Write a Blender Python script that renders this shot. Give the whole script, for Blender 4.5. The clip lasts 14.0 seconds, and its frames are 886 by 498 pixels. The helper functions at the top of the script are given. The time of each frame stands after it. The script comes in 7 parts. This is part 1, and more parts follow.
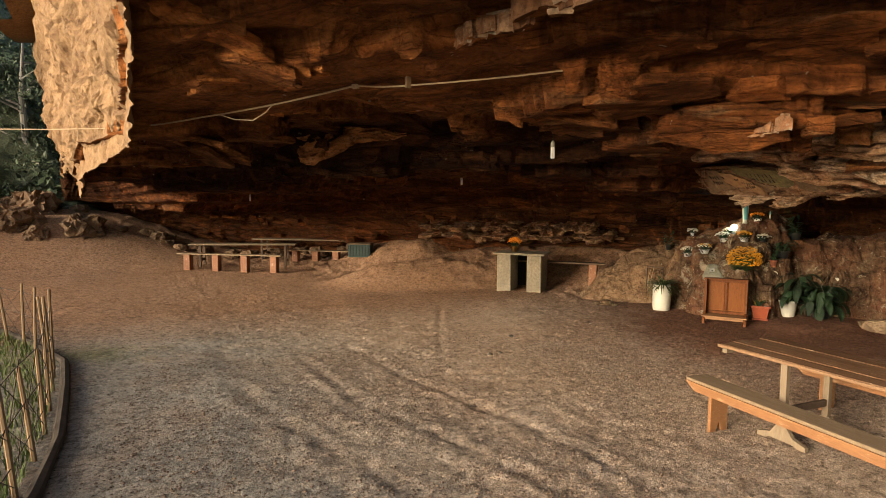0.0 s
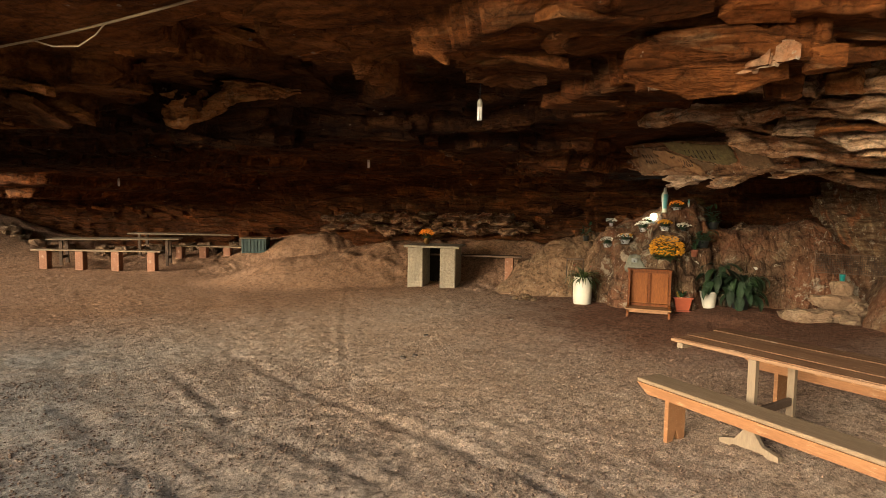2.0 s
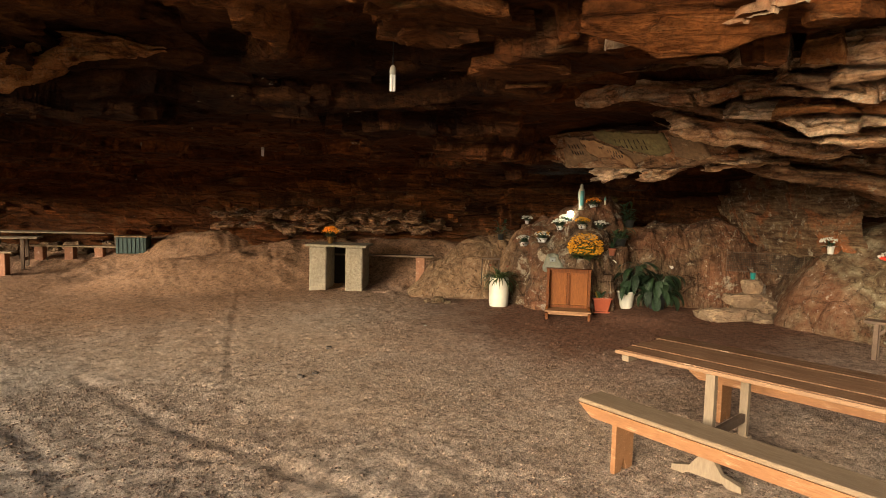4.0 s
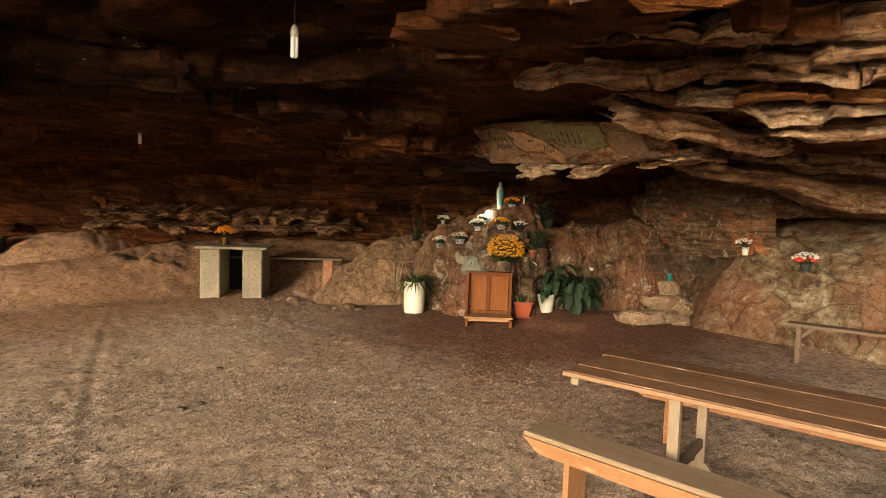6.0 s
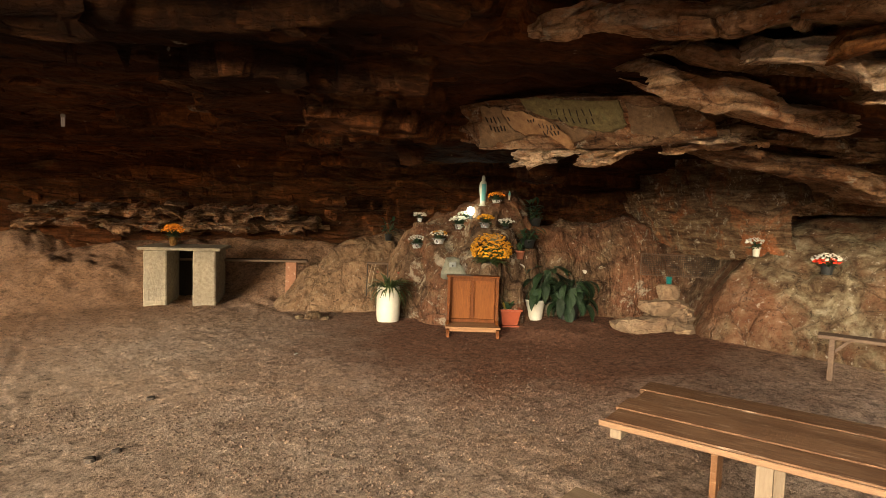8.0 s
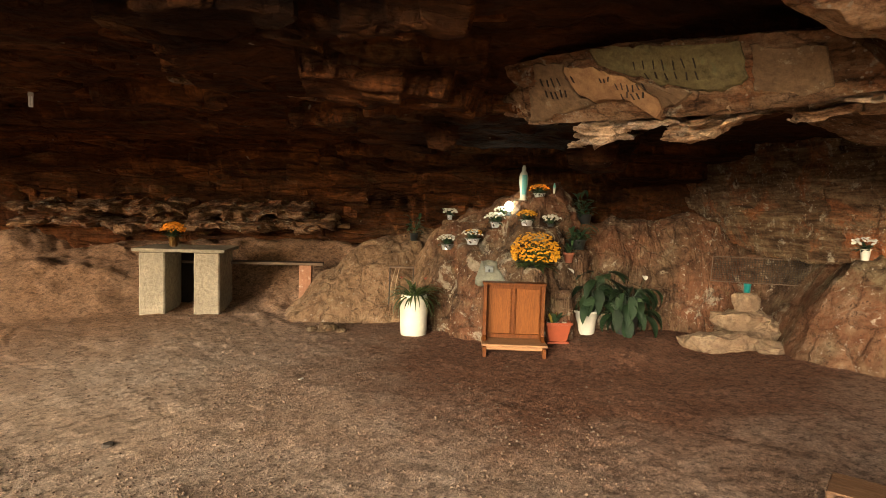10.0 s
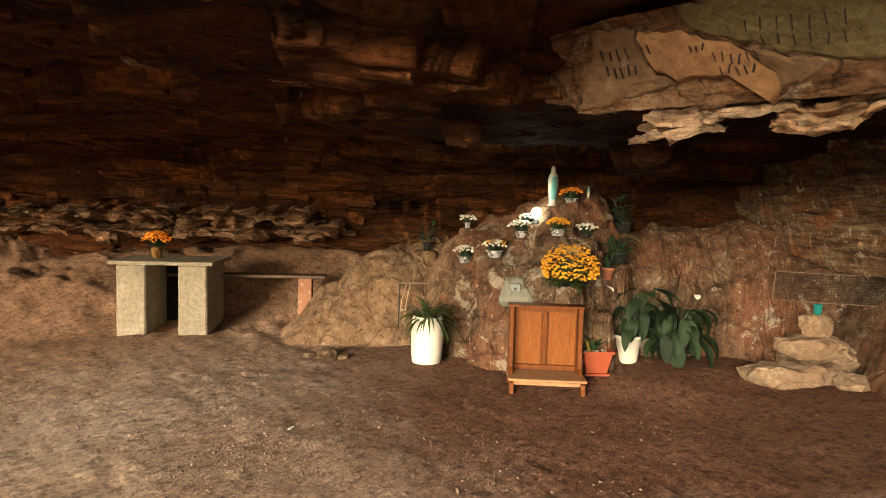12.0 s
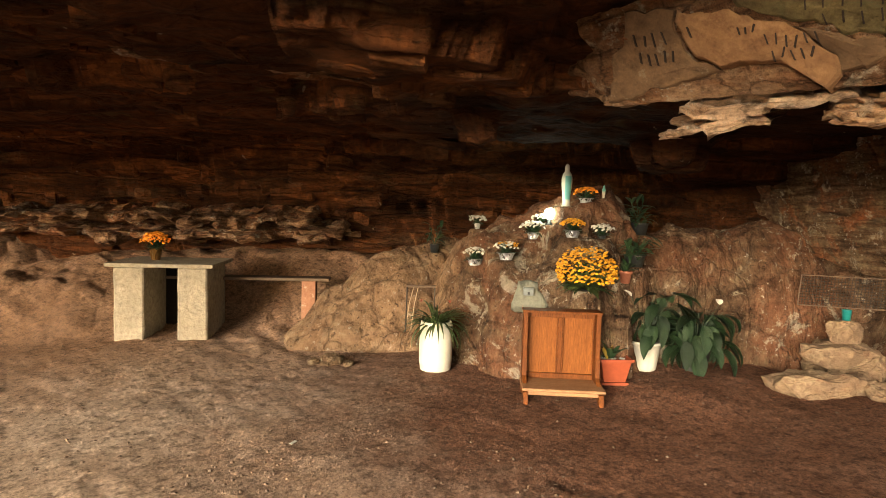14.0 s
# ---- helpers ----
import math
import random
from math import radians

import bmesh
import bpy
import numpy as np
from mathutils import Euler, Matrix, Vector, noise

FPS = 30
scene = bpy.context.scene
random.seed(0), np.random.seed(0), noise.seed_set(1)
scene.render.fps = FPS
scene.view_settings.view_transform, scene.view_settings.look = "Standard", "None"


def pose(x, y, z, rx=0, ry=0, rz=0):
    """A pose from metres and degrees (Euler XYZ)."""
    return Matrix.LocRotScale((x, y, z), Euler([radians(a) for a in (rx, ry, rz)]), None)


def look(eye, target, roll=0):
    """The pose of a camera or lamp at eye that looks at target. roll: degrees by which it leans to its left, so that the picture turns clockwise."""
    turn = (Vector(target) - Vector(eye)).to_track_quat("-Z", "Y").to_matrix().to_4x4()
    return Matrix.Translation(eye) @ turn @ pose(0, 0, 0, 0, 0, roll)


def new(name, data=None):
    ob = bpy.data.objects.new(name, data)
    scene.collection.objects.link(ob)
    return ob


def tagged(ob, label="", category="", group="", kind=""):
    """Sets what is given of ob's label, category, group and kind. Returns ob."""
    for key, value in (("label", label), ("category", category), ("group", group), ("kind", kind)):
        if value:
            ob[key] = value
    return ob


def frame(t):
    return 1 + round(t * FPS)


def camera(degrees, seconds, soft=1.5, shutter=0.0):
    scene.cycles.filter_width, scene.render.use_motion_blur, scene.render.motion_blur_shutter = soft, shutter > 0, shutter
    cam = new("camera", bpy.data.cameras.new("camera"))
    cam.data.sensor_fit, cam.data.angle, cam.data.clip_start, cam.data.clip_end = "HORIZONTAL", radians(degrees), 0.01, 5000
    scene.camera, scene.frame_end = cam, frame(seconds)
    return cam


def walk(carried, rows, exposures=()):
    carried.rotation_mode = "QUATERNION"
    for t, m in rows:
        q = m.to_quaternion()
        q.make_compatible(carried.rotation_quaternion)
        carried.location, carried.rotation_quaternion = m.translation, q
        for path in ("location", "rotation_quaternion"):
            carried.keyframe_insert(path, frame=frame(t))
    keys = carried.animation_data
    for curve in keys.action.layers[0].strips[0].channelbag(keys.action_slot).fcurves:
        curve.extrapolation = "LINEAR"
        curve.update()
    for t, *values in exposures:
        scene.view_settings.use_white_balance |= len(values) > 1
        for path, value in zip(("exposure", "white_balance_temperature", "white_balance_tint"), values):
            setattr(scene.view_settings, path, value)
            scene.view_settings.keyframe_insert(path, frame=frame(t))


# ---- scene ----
cam = camera(74.9, 14.0, soft=0.9)
METRES, EYE, TILT, LEAN, TURN = 6.716, 2.18, 0.0, 0.0, -22.9
ROWS = [
    (0.0, 0.0, 0.0, 0.0, 0.04, -4.38, -0.46),
    (0.5, -0.0011, 0.0517, -0.0099, -1.89, -4.34, -0.59),
    (1.0, -0.0007, 0.0979, -0.0211, -4.56, -4.28, -0.71),
    (1.5, 0.0006, 0.1406, -0.0327, -6.66, -4.25, -0.81),
    (2.0, 0.0037, 0.1808, -0.042, -9.18, -4.2, -0.94),
    (2.5, 0.0079, 0.2182, -0.0479, -11.68, -4.14, -1.05),
    (3.0, 0.0136, 0.2538, -0.0512, -13.76, -4.11, -1.19),
    (5.5, 0.0507, 0.4083, -0.0553, -25.46, -3.86, -1.78),
    (6.0, 0.0576, 0.4359, -0.0569, -27.53, -3.79, -1.88),
    (6.5, 0.0668, 0.4654, -0.0587, -29.59, -3.74, -1.98),
    (7.0, 0.0797, 0.4982, -0.06, -30.45, -3.77, -1.99),
    (7.5, 0.0961, 0.5371, -0.0612, -30.77, -3.77, -1.99),
    (8.0, 0.1159, 0.5803, -0.0636, -30.43, -3.79, -1.98),
    (10.5, 0.2147, 0.7854, -0.0717, -27.37, -3.98, -1.78),
    (11.0, 0.2292, 0.8214, -0.0618, -27.21, -3.97, -1.78),
    (11.5, 0.2442, 0.8558, -0.0597, -26.95, -3.98, -1.74),
    (12.0, 0.2578, 0.8887, -0.0587, -26.71, -4.01, -1.73),
    (12.5, 0.2686, 0.9172, -0.0584, -26.6, -4.01, -1.72),
    (13.0, 0.2728, 0.932, -0.0578, -26.52, -4.02, -1.7),
    (13.5, 0.2719, 0.9346, -0.0579, -26.42, -4.01, -1.7),
    (14.0, 0.2689, 0.9298, -0.0583, -26.3, -4.02, -1.73),
]
EXPOSURES = [(0.0, 1.46), (3.0, 1.59), (6.5, 1.70), (8.0, 1.78), (10.5, 2.03), (14.0, 2.33)]
walk(cam, [(t, pose(0, 0, EYE, TILT, LEAN, TURN) @ pose(METRES * x, METRES * y, METRES * z, 90 + pitch, roll, yaw)) for t, x, y, z, yaw, pitch, roll in ROWS], EXPOSURES)

# ---- world and light ----
SUN_DIR = Vector((-0.95, -0.22, 0.20)).normalized()      # towards the sun
world = bpy.data.worlds.new("sky")
scene.world = world
world.use_nodes = True
wn = world.node_tree
sky = wn.nodes.new("ShaderNodeTexSky")
sky.sky_type = "NISHITA"
sky.sun_disc = False
sky.sun_elevation = math.asin(SUN_DIR.z)
sky.sun_rotation = math.atan2(SUN_DIR.x, SUN_DIR.y)
sky.dust_density = 3.0
wn.links.new(sky.outputs[0], wn.nodes["Background"].inputs[0])
wn.nodes["Background"].inputs[1].default_value = 0.11
sun = new("sun", bpy.data.lights.new("sun", "SUN"))
sun.data.energy, sun.data.angle, sun.data.color = 3.5, radians(30), (1.0, 0.87, 0.71)
sun.matrix_world = look(SUN_DIR * 30, (0, 0, 0))


# ---- noise and plan helpers ----
def hashed(ix, iy, seed):
    """Values between 0 and 1 for whole-number places."""
    h = (ix.astype(np.int64) * 374761393 + iy.astype(np.int64) * 668265263 + seed * 2147483647) & 0xFFFFFFFF
    h = ((h ^ (h >> 13)) * 1274126177) & 0xFFFFFFFF
    h = ((h ^ (h >> 16)) * 2246822519) & 0xFFFFFFFF
    return ((h ^ (h >> 15)) & 0xFFFFFF) / float(0x1000000)


def vnoise(x, y, seed):
    ix, iy = np.floor(x), np.floor(y)
    fx, fy = x - ix, y - iy
    fx, fy = fx * fx * fx * (fx * (fx * 6 - 15) + 10), fy * fy * fy * (fy * (fy * 6 - 15) + 10)
    a, b = hashed(ix, iy, seed), hashed(ix + 1, iy, seed)
    c, d = hashed(ix, iy + 1, seed), hashed(ix + 1, iy + 1, seed)
    return (a + (b - a) * fx) * (1 - fy) + (c + (d - c) * fx) * fy - 0.5


def fbm(x, y, seed, octaves=4, gain=0.5):
    total, amp = 0.0, 1.0
    for k in range(octaves):
        total = total + amp * vnoise(x * 2.03 ** k + 17.3 * k, y * 2.03 ** k - 9.1 * k, seed + k)
        amp *= gain
    return total


def vnoise3(x, y, z, seed):
    iz = np.floor(z)
    fz = z - iz
    fz = fz * fz * (3 - 2 * fz)
    return vnoise_at(x, y, iz, seed) * (1 - fz) + vnoise_at(x, y, iz + 1, seed) * fz


def vnoise_at(x, y, iz, seed):
    """One slice of space noise."""
    return vnoise(x + 37.7 * iz, y - 53.3 * iz, seed)


def ragged(x, y, z, seed, amounts):
    """Pushes points about in space by (frequency, amount) pairs."""
    ox, oy, oz = np.zeros(x.shape), np.zeros(x.shape), np.zeros(x.shape)
    for k, (f, a) in enumerate(amounts):
        ox = ox + a * vnoise3(x * f, y * f, z * f, seed + 3 * k)
        oy = oy + a * vnoise3(x * f + 9, y * f, z * f, seed + 3 * k + 1)
        oz = oz + a * vnoise3(x * f, y * f + 9, z * f, seed + 3 * k + 2)
    return x + ox, y + oy, z + oz


def smooth(t):
    t = np.clip(t, 0.0, 1.0)
    return t * t * (3 - 2 * t)


def cells(x, y, seed, jitter=0.9):
    """Irregular cells one unit wide: the middle of each place's cell, a value of its own, and the gap to the next cell."""
    ix, iy = np.floor(x), np.floor(y)
    best, second = np.full(x.shape, 9e9), np.full(x.shape, 9e9)
    cx, cy, cid = np.zeros(x.shape), np.zeros(x.shape), np.zeros(x.shape)
    for dx in (-1, 0, 1):
        for dy in (-1, 0, 1):
            px = ix + dx + 0.5 + jitter * (hashed(ix + dx, iy + dy, seed) - 0.5)
            py = iy + dy + 0.5 + jitter * (hashed(ix + dx, iy + dy, seed + 7) - 0.5)
            d = np.hypot(px - x, py - y)
            near = d < best
            second = np.where(near, best, np.minimum(second, d))
            best = np.where(near, d, best)
            cx, cy = np.where(near, px, cx), np.where(near, py, cy)
            cid = np.where(near, hashed(ix + dx, iy + dy, seed + 13), cid)
    return cx, cy, cid, second - best


def side_of(x, y, line):
    """Signed distance to a line of plan points: positive on its left-hand side."""
    best, sign = np.full(x.shape, 9e9), np.ones(x.shape)
    for (ax, ay), (bx, by) in zip(line[:-1], line[1:]):
        dx, dy = bx - ax, by - ay
        k = np.clip(((x - ax) * dx + (y - ay) * dy) / (dx * dx + dy * dy), 0, 1)
        d = np.hypot(x - ax - k * dx, y - ay - k * dy)
        near = d < best - 1e-9
        best = np.where(near, d, best)
        sign = np.where(near, np.where(dx * (y - ay) - dy * (x - ax) >= 0, 1.0, -1.0), sign)
    return best * sign


def steps(*spans):
    """Grid lines from (start, end, spacing) spans laid end to end."""
    out = [np.arange(a, b, d) for a, b, d in spans]
    return np.concatenate(out + [np.array([spans[-1][1]])])


def sheet(name, xs, ys, zfun, material, keep=None, up=True, attribute=None, soft=False):
    """A grid of quads over the plan with heights from zfun."""
    gx, gy = np.meshgrid(xs, ys)
    marks = None if attribute is None else attribute(gx, gy)
    got = zfun(gx, gy)
    gx, gy, gz = got if isinstance(got, tuple) else (gx, gy, got)
    nx, ny = len(xs), len(ys)
    idx = np.arange(nx * ny).reshape(ny, nx)
    quads = np.stack([idx[:-1, :-1], idx[:-1, 1:], idx[1:, 1:], idx[1:, :-1]], -1).reshape(-1, 4)
    if not up:
        quads = quads[:, ::-1]
    if keep is not None:
        ok = keep(gx, gy, gz).reshape(-1)
        quads = quads[ok[quads].any(1)]
    used = np.unique(quads)
    renum = np.zeros(nx * ny, int)
    renum[used] = np.arange(len(used))
    co = np.stack([gx.reshape(-1), gy.reshape(-1), gz.reshape(-1)], 1)[used]
    quads = renum[quads]
    me = bpy.data.meshes.new(name)
    me.vertices.add(len(co))
    me.vertices.foreach_set("co", co.astype(np.float32).reshape(-1))
    me.loops.add(quads.size)
    me.loops.foreach_set("vertex_index", quads.reshape(-1).astype(np.int32))
    me.polygons.add(len(quads))
    me.polygons.foreach_set("loop_start", np.arange(0, quads.size, 4, dtype=np.int32))
    me.polygons.foreach_set("loop_total", np.full(len(quads), 4, dtype=np.int32))
    me.polygons.foreach_set("use_smooth", np.full(len(quads), soft))
    me.update(calc_edges=True)
    if attribute is not None:
        att = me.attributes.new("bed", "FLOAT", "POINT")
        att.data.foreach_set("value", marks.reshape(-1)[used].astype(np.float32))
    me.materials.append(material)
    return new(name, me)


# ---- materials ----
def nodes_of(name):
    m = bpy.data.materials.new(name)
    m.use_nodes = True
    return m, m.node_tree, m.node_tree.nodes["Principled BSDF"]


def put(tree, kind, **values):
    n = tree.nodes.new("ShaderNode" + kind)
    for key, value in values.items():
        n.inputs[key.replace("_", " ")].default_value = value
    return n


def ramp(tree, source, stops):
    r = tree.nodes.new("ShaderNodeValToRGB")
    while len(r.color_ramp.elements) < len(stops):
        r.color_ramp.elements.new(0.5)
    for e, (p, c) in zip(r.color_ramp.elements, stops):
        e.position, e.color = p, (*c, 1) if len(c) == 3 else c
    tree.links.new(source, r.inputs[0])
    return r.outputs[0]


def blend(tree, fac, a, b, kind="MIX"):
    n = tree.nodes.new("ShaderNodeMix")
    n.data_type, n.blend_type = "RGBA", kind
    for socket, value in ((n.inputs[0], fac), (n.inputs[6], a), (n.inputs[7], b)):
        if isinstance(value, bpy.types.NodeSocket):
            tree.links.new(value, socket)
        elif isinstance(value, tuple):
            socket.default_value = (*value, 1)
        else:
            socket.default_value = value
    return n.outputs[2]


def put_range(tree, source, lo, hi):
    n = put(tree, "MapRange", From_Min=lo, From_Max=hi)
    tree.links.new(source, n.inputs[0])
    return n.outputs[0]


def stretched(tree, scale, turn=0.0):
    """Object coordinates, turned about z and then stretched."""
    t = tree.nodes.new("ShaderNodeTexCoord")
    r = tree.nodes.new("ShaderNodeMapping")
    r.inputs["Rotation"].default_value = (0, 0, turn)
    m = tree.nodes.new("ShaderNodeMapping")
    m.inputs["Scale"].default_value = scale
    tree.links.new(t.outputs["Object"], r.inputs[0])
    tree.links.new(r.outputs[0], m.inputs[0])
    return m.outputs[0]


def cracks(tree, vector, scale, width, wander=0.25):
    """1 away from cracks, 0 in them: the borders of irregular cells."""
    n = put(tree, "TexNoise", Scale=scale * 1.7, Detail=5.0, Roughness=0.65)
    tree.links.new(vector, n.inputs["Vector"])
    mix = tree.nodes.new("ShaderNodeMix")
    mix.data_type = "VECTOR"
    mix.inputs[0].default_value = wander / scale
    tree.links.new(vector, mix.inputs[4])
    tree.links.new(n.outputs["Color"], mix.inputs[5])
    c = put(tree, "TexVoronoi", Scale=scale)
    c.feature = "DISTANCE_TO_EDGE"
    tree.links.new(mix.outputs[1], c.inputs["Vector"])
    return put_range(tree, c.outputs["Distance"], 0.0, width)


def noise_of(tree, vector, scale, detail=6, rough=0.6, distortion=0.0):
    n = put(tree, "TexNoise", Scale=scale, Detail=detail, Roughness=rough, Distortion=distortion)
    tree.links.new(vector, n.inputs["Vector"])
    return n.outputs["Fac"]


def relief(tree, bsdf, sources, distance=0.02, strength=0.6):
    """Bump from (height socket, weight) pairs, one on top of another."""
    last = None
    for source, weight in sources:
        b = put(tree, "Bump", Strength=strength * weight, Distance=distance)
        tree.links.new(source, b.inputs["Height"])
        if last is not None:
            tree.links.new(last, b.inputs["Normal"])
        last = b.outputs[0]
    tree.links.new(last, bsdf.inputs["Normal"])


def surface(name, dark, light, scale=6.0, rough=0.8, bump=0.25, stretch=(1, 1, 1), metal=0.0, spots=None, distance=0.01, varied=0.0, shine=0.3, leaves=False):
    """A plain everyday surface: two tones in grain and in blotches, with fine relief."""
    m, t, b = nodes_of(name)
    v = stretched(t, stretch)
    grain = noise_of(t, v, scale * 4, 8, 0.7)
    blotch = noise_of(t, v, scale * 0.5, 4, 0.6)
    col = blend(t, ramp(t, grain, [(0.3, (0, 0, 0)), (0.7, (1, 1, 1))]), dark, light)
    col = blend(t, ramp(t, blotch, [(0.35, (0.0, 0.0, 0.0)), (0.7, (0.55, 0.55, 0.55))]), col, dark)
    if spots:
        v2 = noise_of(t, v, scale * 1.7, 5, 0.7)
        col = blend(t, ramp(t, v2, [(0.58, (0, 0, 0)), (0.68, (0.8, 0.8, 0.8))]), col, spots)
    if varied:
        info = t.nodes.new("ShaderNodeNewGeometry" if leaves else "ShaderNodeObjectInfo")
        hsv = t.nodes.new("ShaderNodeHueSaturation")
        mr = put(t, "MapRange", To_Min=1 - varied, To_Max=1 + varied)
        t.links.new(info.outputs["Random Per Island" if leaves else "Random"], mr.inputs[0])
        t.links.new(mr.outputs[0], hsv.inputs["Value"])
        t.links.new(col, hsv.inputs["Color"])
        col = hsv.outputs[0]
    t.links.new(col, b.inputs["Base Color"])
    b.inputs["Metallic"].default_value = metal
    rr = put(t, "MapRange", To_Min=max(rough - 0.12, 0.05), To_Max=min(rough + 0.12, 1))
    t.links.new(blotch, rr.inputs[0])
    t.links.new(rr.outputs[0], b.inputs["Roughness"])
    b.inputs["Specular IOR Level"].default_value = shine
    relief(t, b, [(grain, 1.0)], distance, bump)
    return m


STRIKE = math.atan2(-0.75, 0.66)


def ceiling_rock(name, loose=False):
    """Stained bedded sandstone with inner shade and mouth glow put into its colour; loose plates differ in tone, with
    some fresh tan and rust ones.
    """
    m, t, b = nodes_of(name)
    v = stretched(t, (1, 1, 1))
    layered = stretched(t, (0.7, 2.2, 4.0), -STRIKE)
    big = noise_of(t, v, 0.55, 4, 0.6, 0.6)
    mid = noise_of(t, layered, 1.6, 8, 0.65, 0.4)
    fine = noise_of(t, v, 16, 8, 0.75)
    tan = noise_of(t, layered, 0.9, 6, 0.7, 0.8)
    col = ramp(t, mid, [(0.28, (0.020, 0.008, 0.003)), (0.45, (0.102, 0.038, 0.012)), (0.6, (0.218, 0.085, 0.027)), (0.75, (0.286, 0.143, 0.061))])
    col = blend(t, ramp(t, big, [(0.38, (0, 0, 0)), (0.62, (0.544, 0.544, 0.544))]), col, (0.069, 0.033, 0.016))
    pale = ramp(t, tan, [(0.56, (0, 0, 0)), (0.66, (0.510, 0.510, 0.510))])
    col = blend(t, pale, col, (0.235, 0.162, 0.093))
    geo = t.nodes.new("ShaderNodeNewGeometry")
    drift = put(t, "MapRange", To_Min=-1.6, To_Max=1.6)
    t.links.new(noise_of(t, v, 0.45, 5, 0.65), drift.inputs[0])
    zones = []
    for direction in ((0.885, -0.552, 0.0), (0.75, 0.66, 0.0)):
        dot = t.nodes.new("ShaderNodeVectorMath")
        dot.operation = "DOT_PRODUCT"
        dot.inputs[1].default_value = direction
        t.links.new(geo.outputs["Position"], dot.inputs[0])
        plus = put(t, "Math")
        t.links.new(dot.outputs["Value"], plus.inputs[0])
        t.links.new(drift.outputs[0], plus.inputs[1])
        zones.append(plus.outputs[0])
    # near-black zones by place: shade of the inner roof put into the colour
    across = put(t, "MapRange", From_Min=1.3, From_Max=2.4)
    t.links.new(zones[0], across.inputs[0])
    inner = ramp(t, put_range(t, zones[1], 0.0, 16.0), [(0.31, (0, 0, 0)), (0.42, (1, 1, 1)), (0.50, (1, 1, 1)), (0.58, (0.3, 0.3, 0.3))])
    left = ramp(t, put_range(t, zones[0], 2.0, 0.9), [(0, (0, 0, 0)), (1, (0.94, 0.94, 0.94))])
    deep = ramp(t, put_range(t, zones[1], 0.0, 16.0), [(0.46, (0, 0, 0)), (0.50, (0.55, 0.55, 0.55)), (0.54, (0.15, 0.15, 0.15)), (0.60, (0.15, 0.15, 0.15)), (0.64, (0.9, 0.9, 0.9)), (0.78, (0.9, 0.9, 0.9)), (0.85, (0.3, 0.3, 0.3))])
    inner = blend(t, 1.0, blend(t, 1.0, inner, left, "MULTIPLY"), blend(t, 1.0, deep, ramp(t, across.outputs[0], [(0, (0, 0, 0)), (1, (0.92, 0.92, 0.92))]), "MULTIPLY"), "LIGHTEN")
    # brighter orange near the mouth, painting the glow bounced up from the floor
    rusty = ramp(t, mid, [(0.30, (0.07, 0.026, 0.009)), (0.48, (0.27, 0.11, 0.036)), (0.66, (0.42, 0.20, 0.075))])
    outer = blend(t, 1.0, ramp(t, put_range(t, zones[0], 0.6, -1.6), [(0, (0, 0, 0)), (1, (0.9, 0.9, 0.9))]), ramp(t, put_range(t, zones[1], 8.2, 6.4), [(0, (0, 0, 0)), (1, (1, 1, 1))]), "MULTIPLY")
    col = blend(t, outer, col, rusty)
    shade_tone = ramp(t, mid, [(0.3, (0.006, 0.003, 0.002)), (0.5, (0.022, 0.010, 0.005)), (0.64, (0.045, 0.021, 0.009)), (0.80, (0.13, 0.06, 0.026))])
    col = blend(t, inner, col, shade_tone)
    if loose:
        tone = ramp(t, geo.outputs["Random Per Island"], [(0.0, (0.6, 0.55, 0.52)), (0.4, (1.0, 0.95, 0.9)), (0.8, (1.25, 1.15, 1.0)), (1.0, (1.6, 1.4, 1.2))])
        col = blend(t, 0.9, col, tone, "MULTIPLY")
        cap = t.nodes.new("ShaderNodeVectorMath")
        cap.operation = "MINIMUM"
        cap.inputs[1].default_value = (0.52, 0.40, 0.27)
        t.links.new(col, cap.inputs[0])
        col = cap.outputs[0]
    # the bed attribute paints undersides as shaded and upright faces as lit
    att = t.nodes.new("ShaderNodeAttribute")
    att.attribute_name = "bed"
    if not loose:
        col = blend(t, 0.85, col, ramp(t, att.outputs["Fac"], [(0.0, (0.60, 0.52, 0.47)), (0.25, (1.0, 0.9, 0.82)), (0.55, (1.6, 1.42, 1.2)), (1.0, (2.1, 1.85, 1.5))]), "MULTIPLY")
    moss = noise_of(t, v, 1.1, 5, 0.7, 0.5)
    col = blend(t, ramp(t, moss, [(0.63, (0, 0, 0)), (0.72, (0.45, 0.45, 0.45))]), col, (0.115, 0.108, 0.043))
    lichen = noise_of(t, v, 7, 3, 0.5)
    col = blend(t, ramp(t, lichen, [(0.73, (0, 0, 0)), (0.76, (0.6, 0.6, 0.6))]), col, (0.396, 0.360, 0.288))
    col = blend(t, 0.8, col, ramp(t, fine, [(0.34, (0.45, 0.45, 0.45)), (0.5, (1.0, 1.0, 1.0)), (0.66, (1.45, 1.45, 1.45))]), "MULTIPLY")
    crack = cracks(t, layered, 1.1, 0.05)
    small = cracks(t, layered, 3.4, 0.07)
    col = blend(t, 0.25, col, ramp(t, crack, [(0.0, (0.12, 0.10, 0.09)), (1.0, (1, 1, 1))]), "MULTIPLY")
    col = blend(t, 0.2, col, ramp(t, small, [(0.0, (0.2, 0.17, 0.15)), (1.0, (1, 1, 1))]), "MULTIPLY")
    col = blend(t, 1.0, col, (0.92, 0.87, 0.80), "MULTIPLY")
    t.links.new(col, b.inputs["Base Color"])
    b.inputs["Roughness"].default_value = 0.88
    relief(t, b, [(mid, 1.0), (crack, 0.9), (small, 0.6), (fine, 1.0)], 0.05, 0.9)
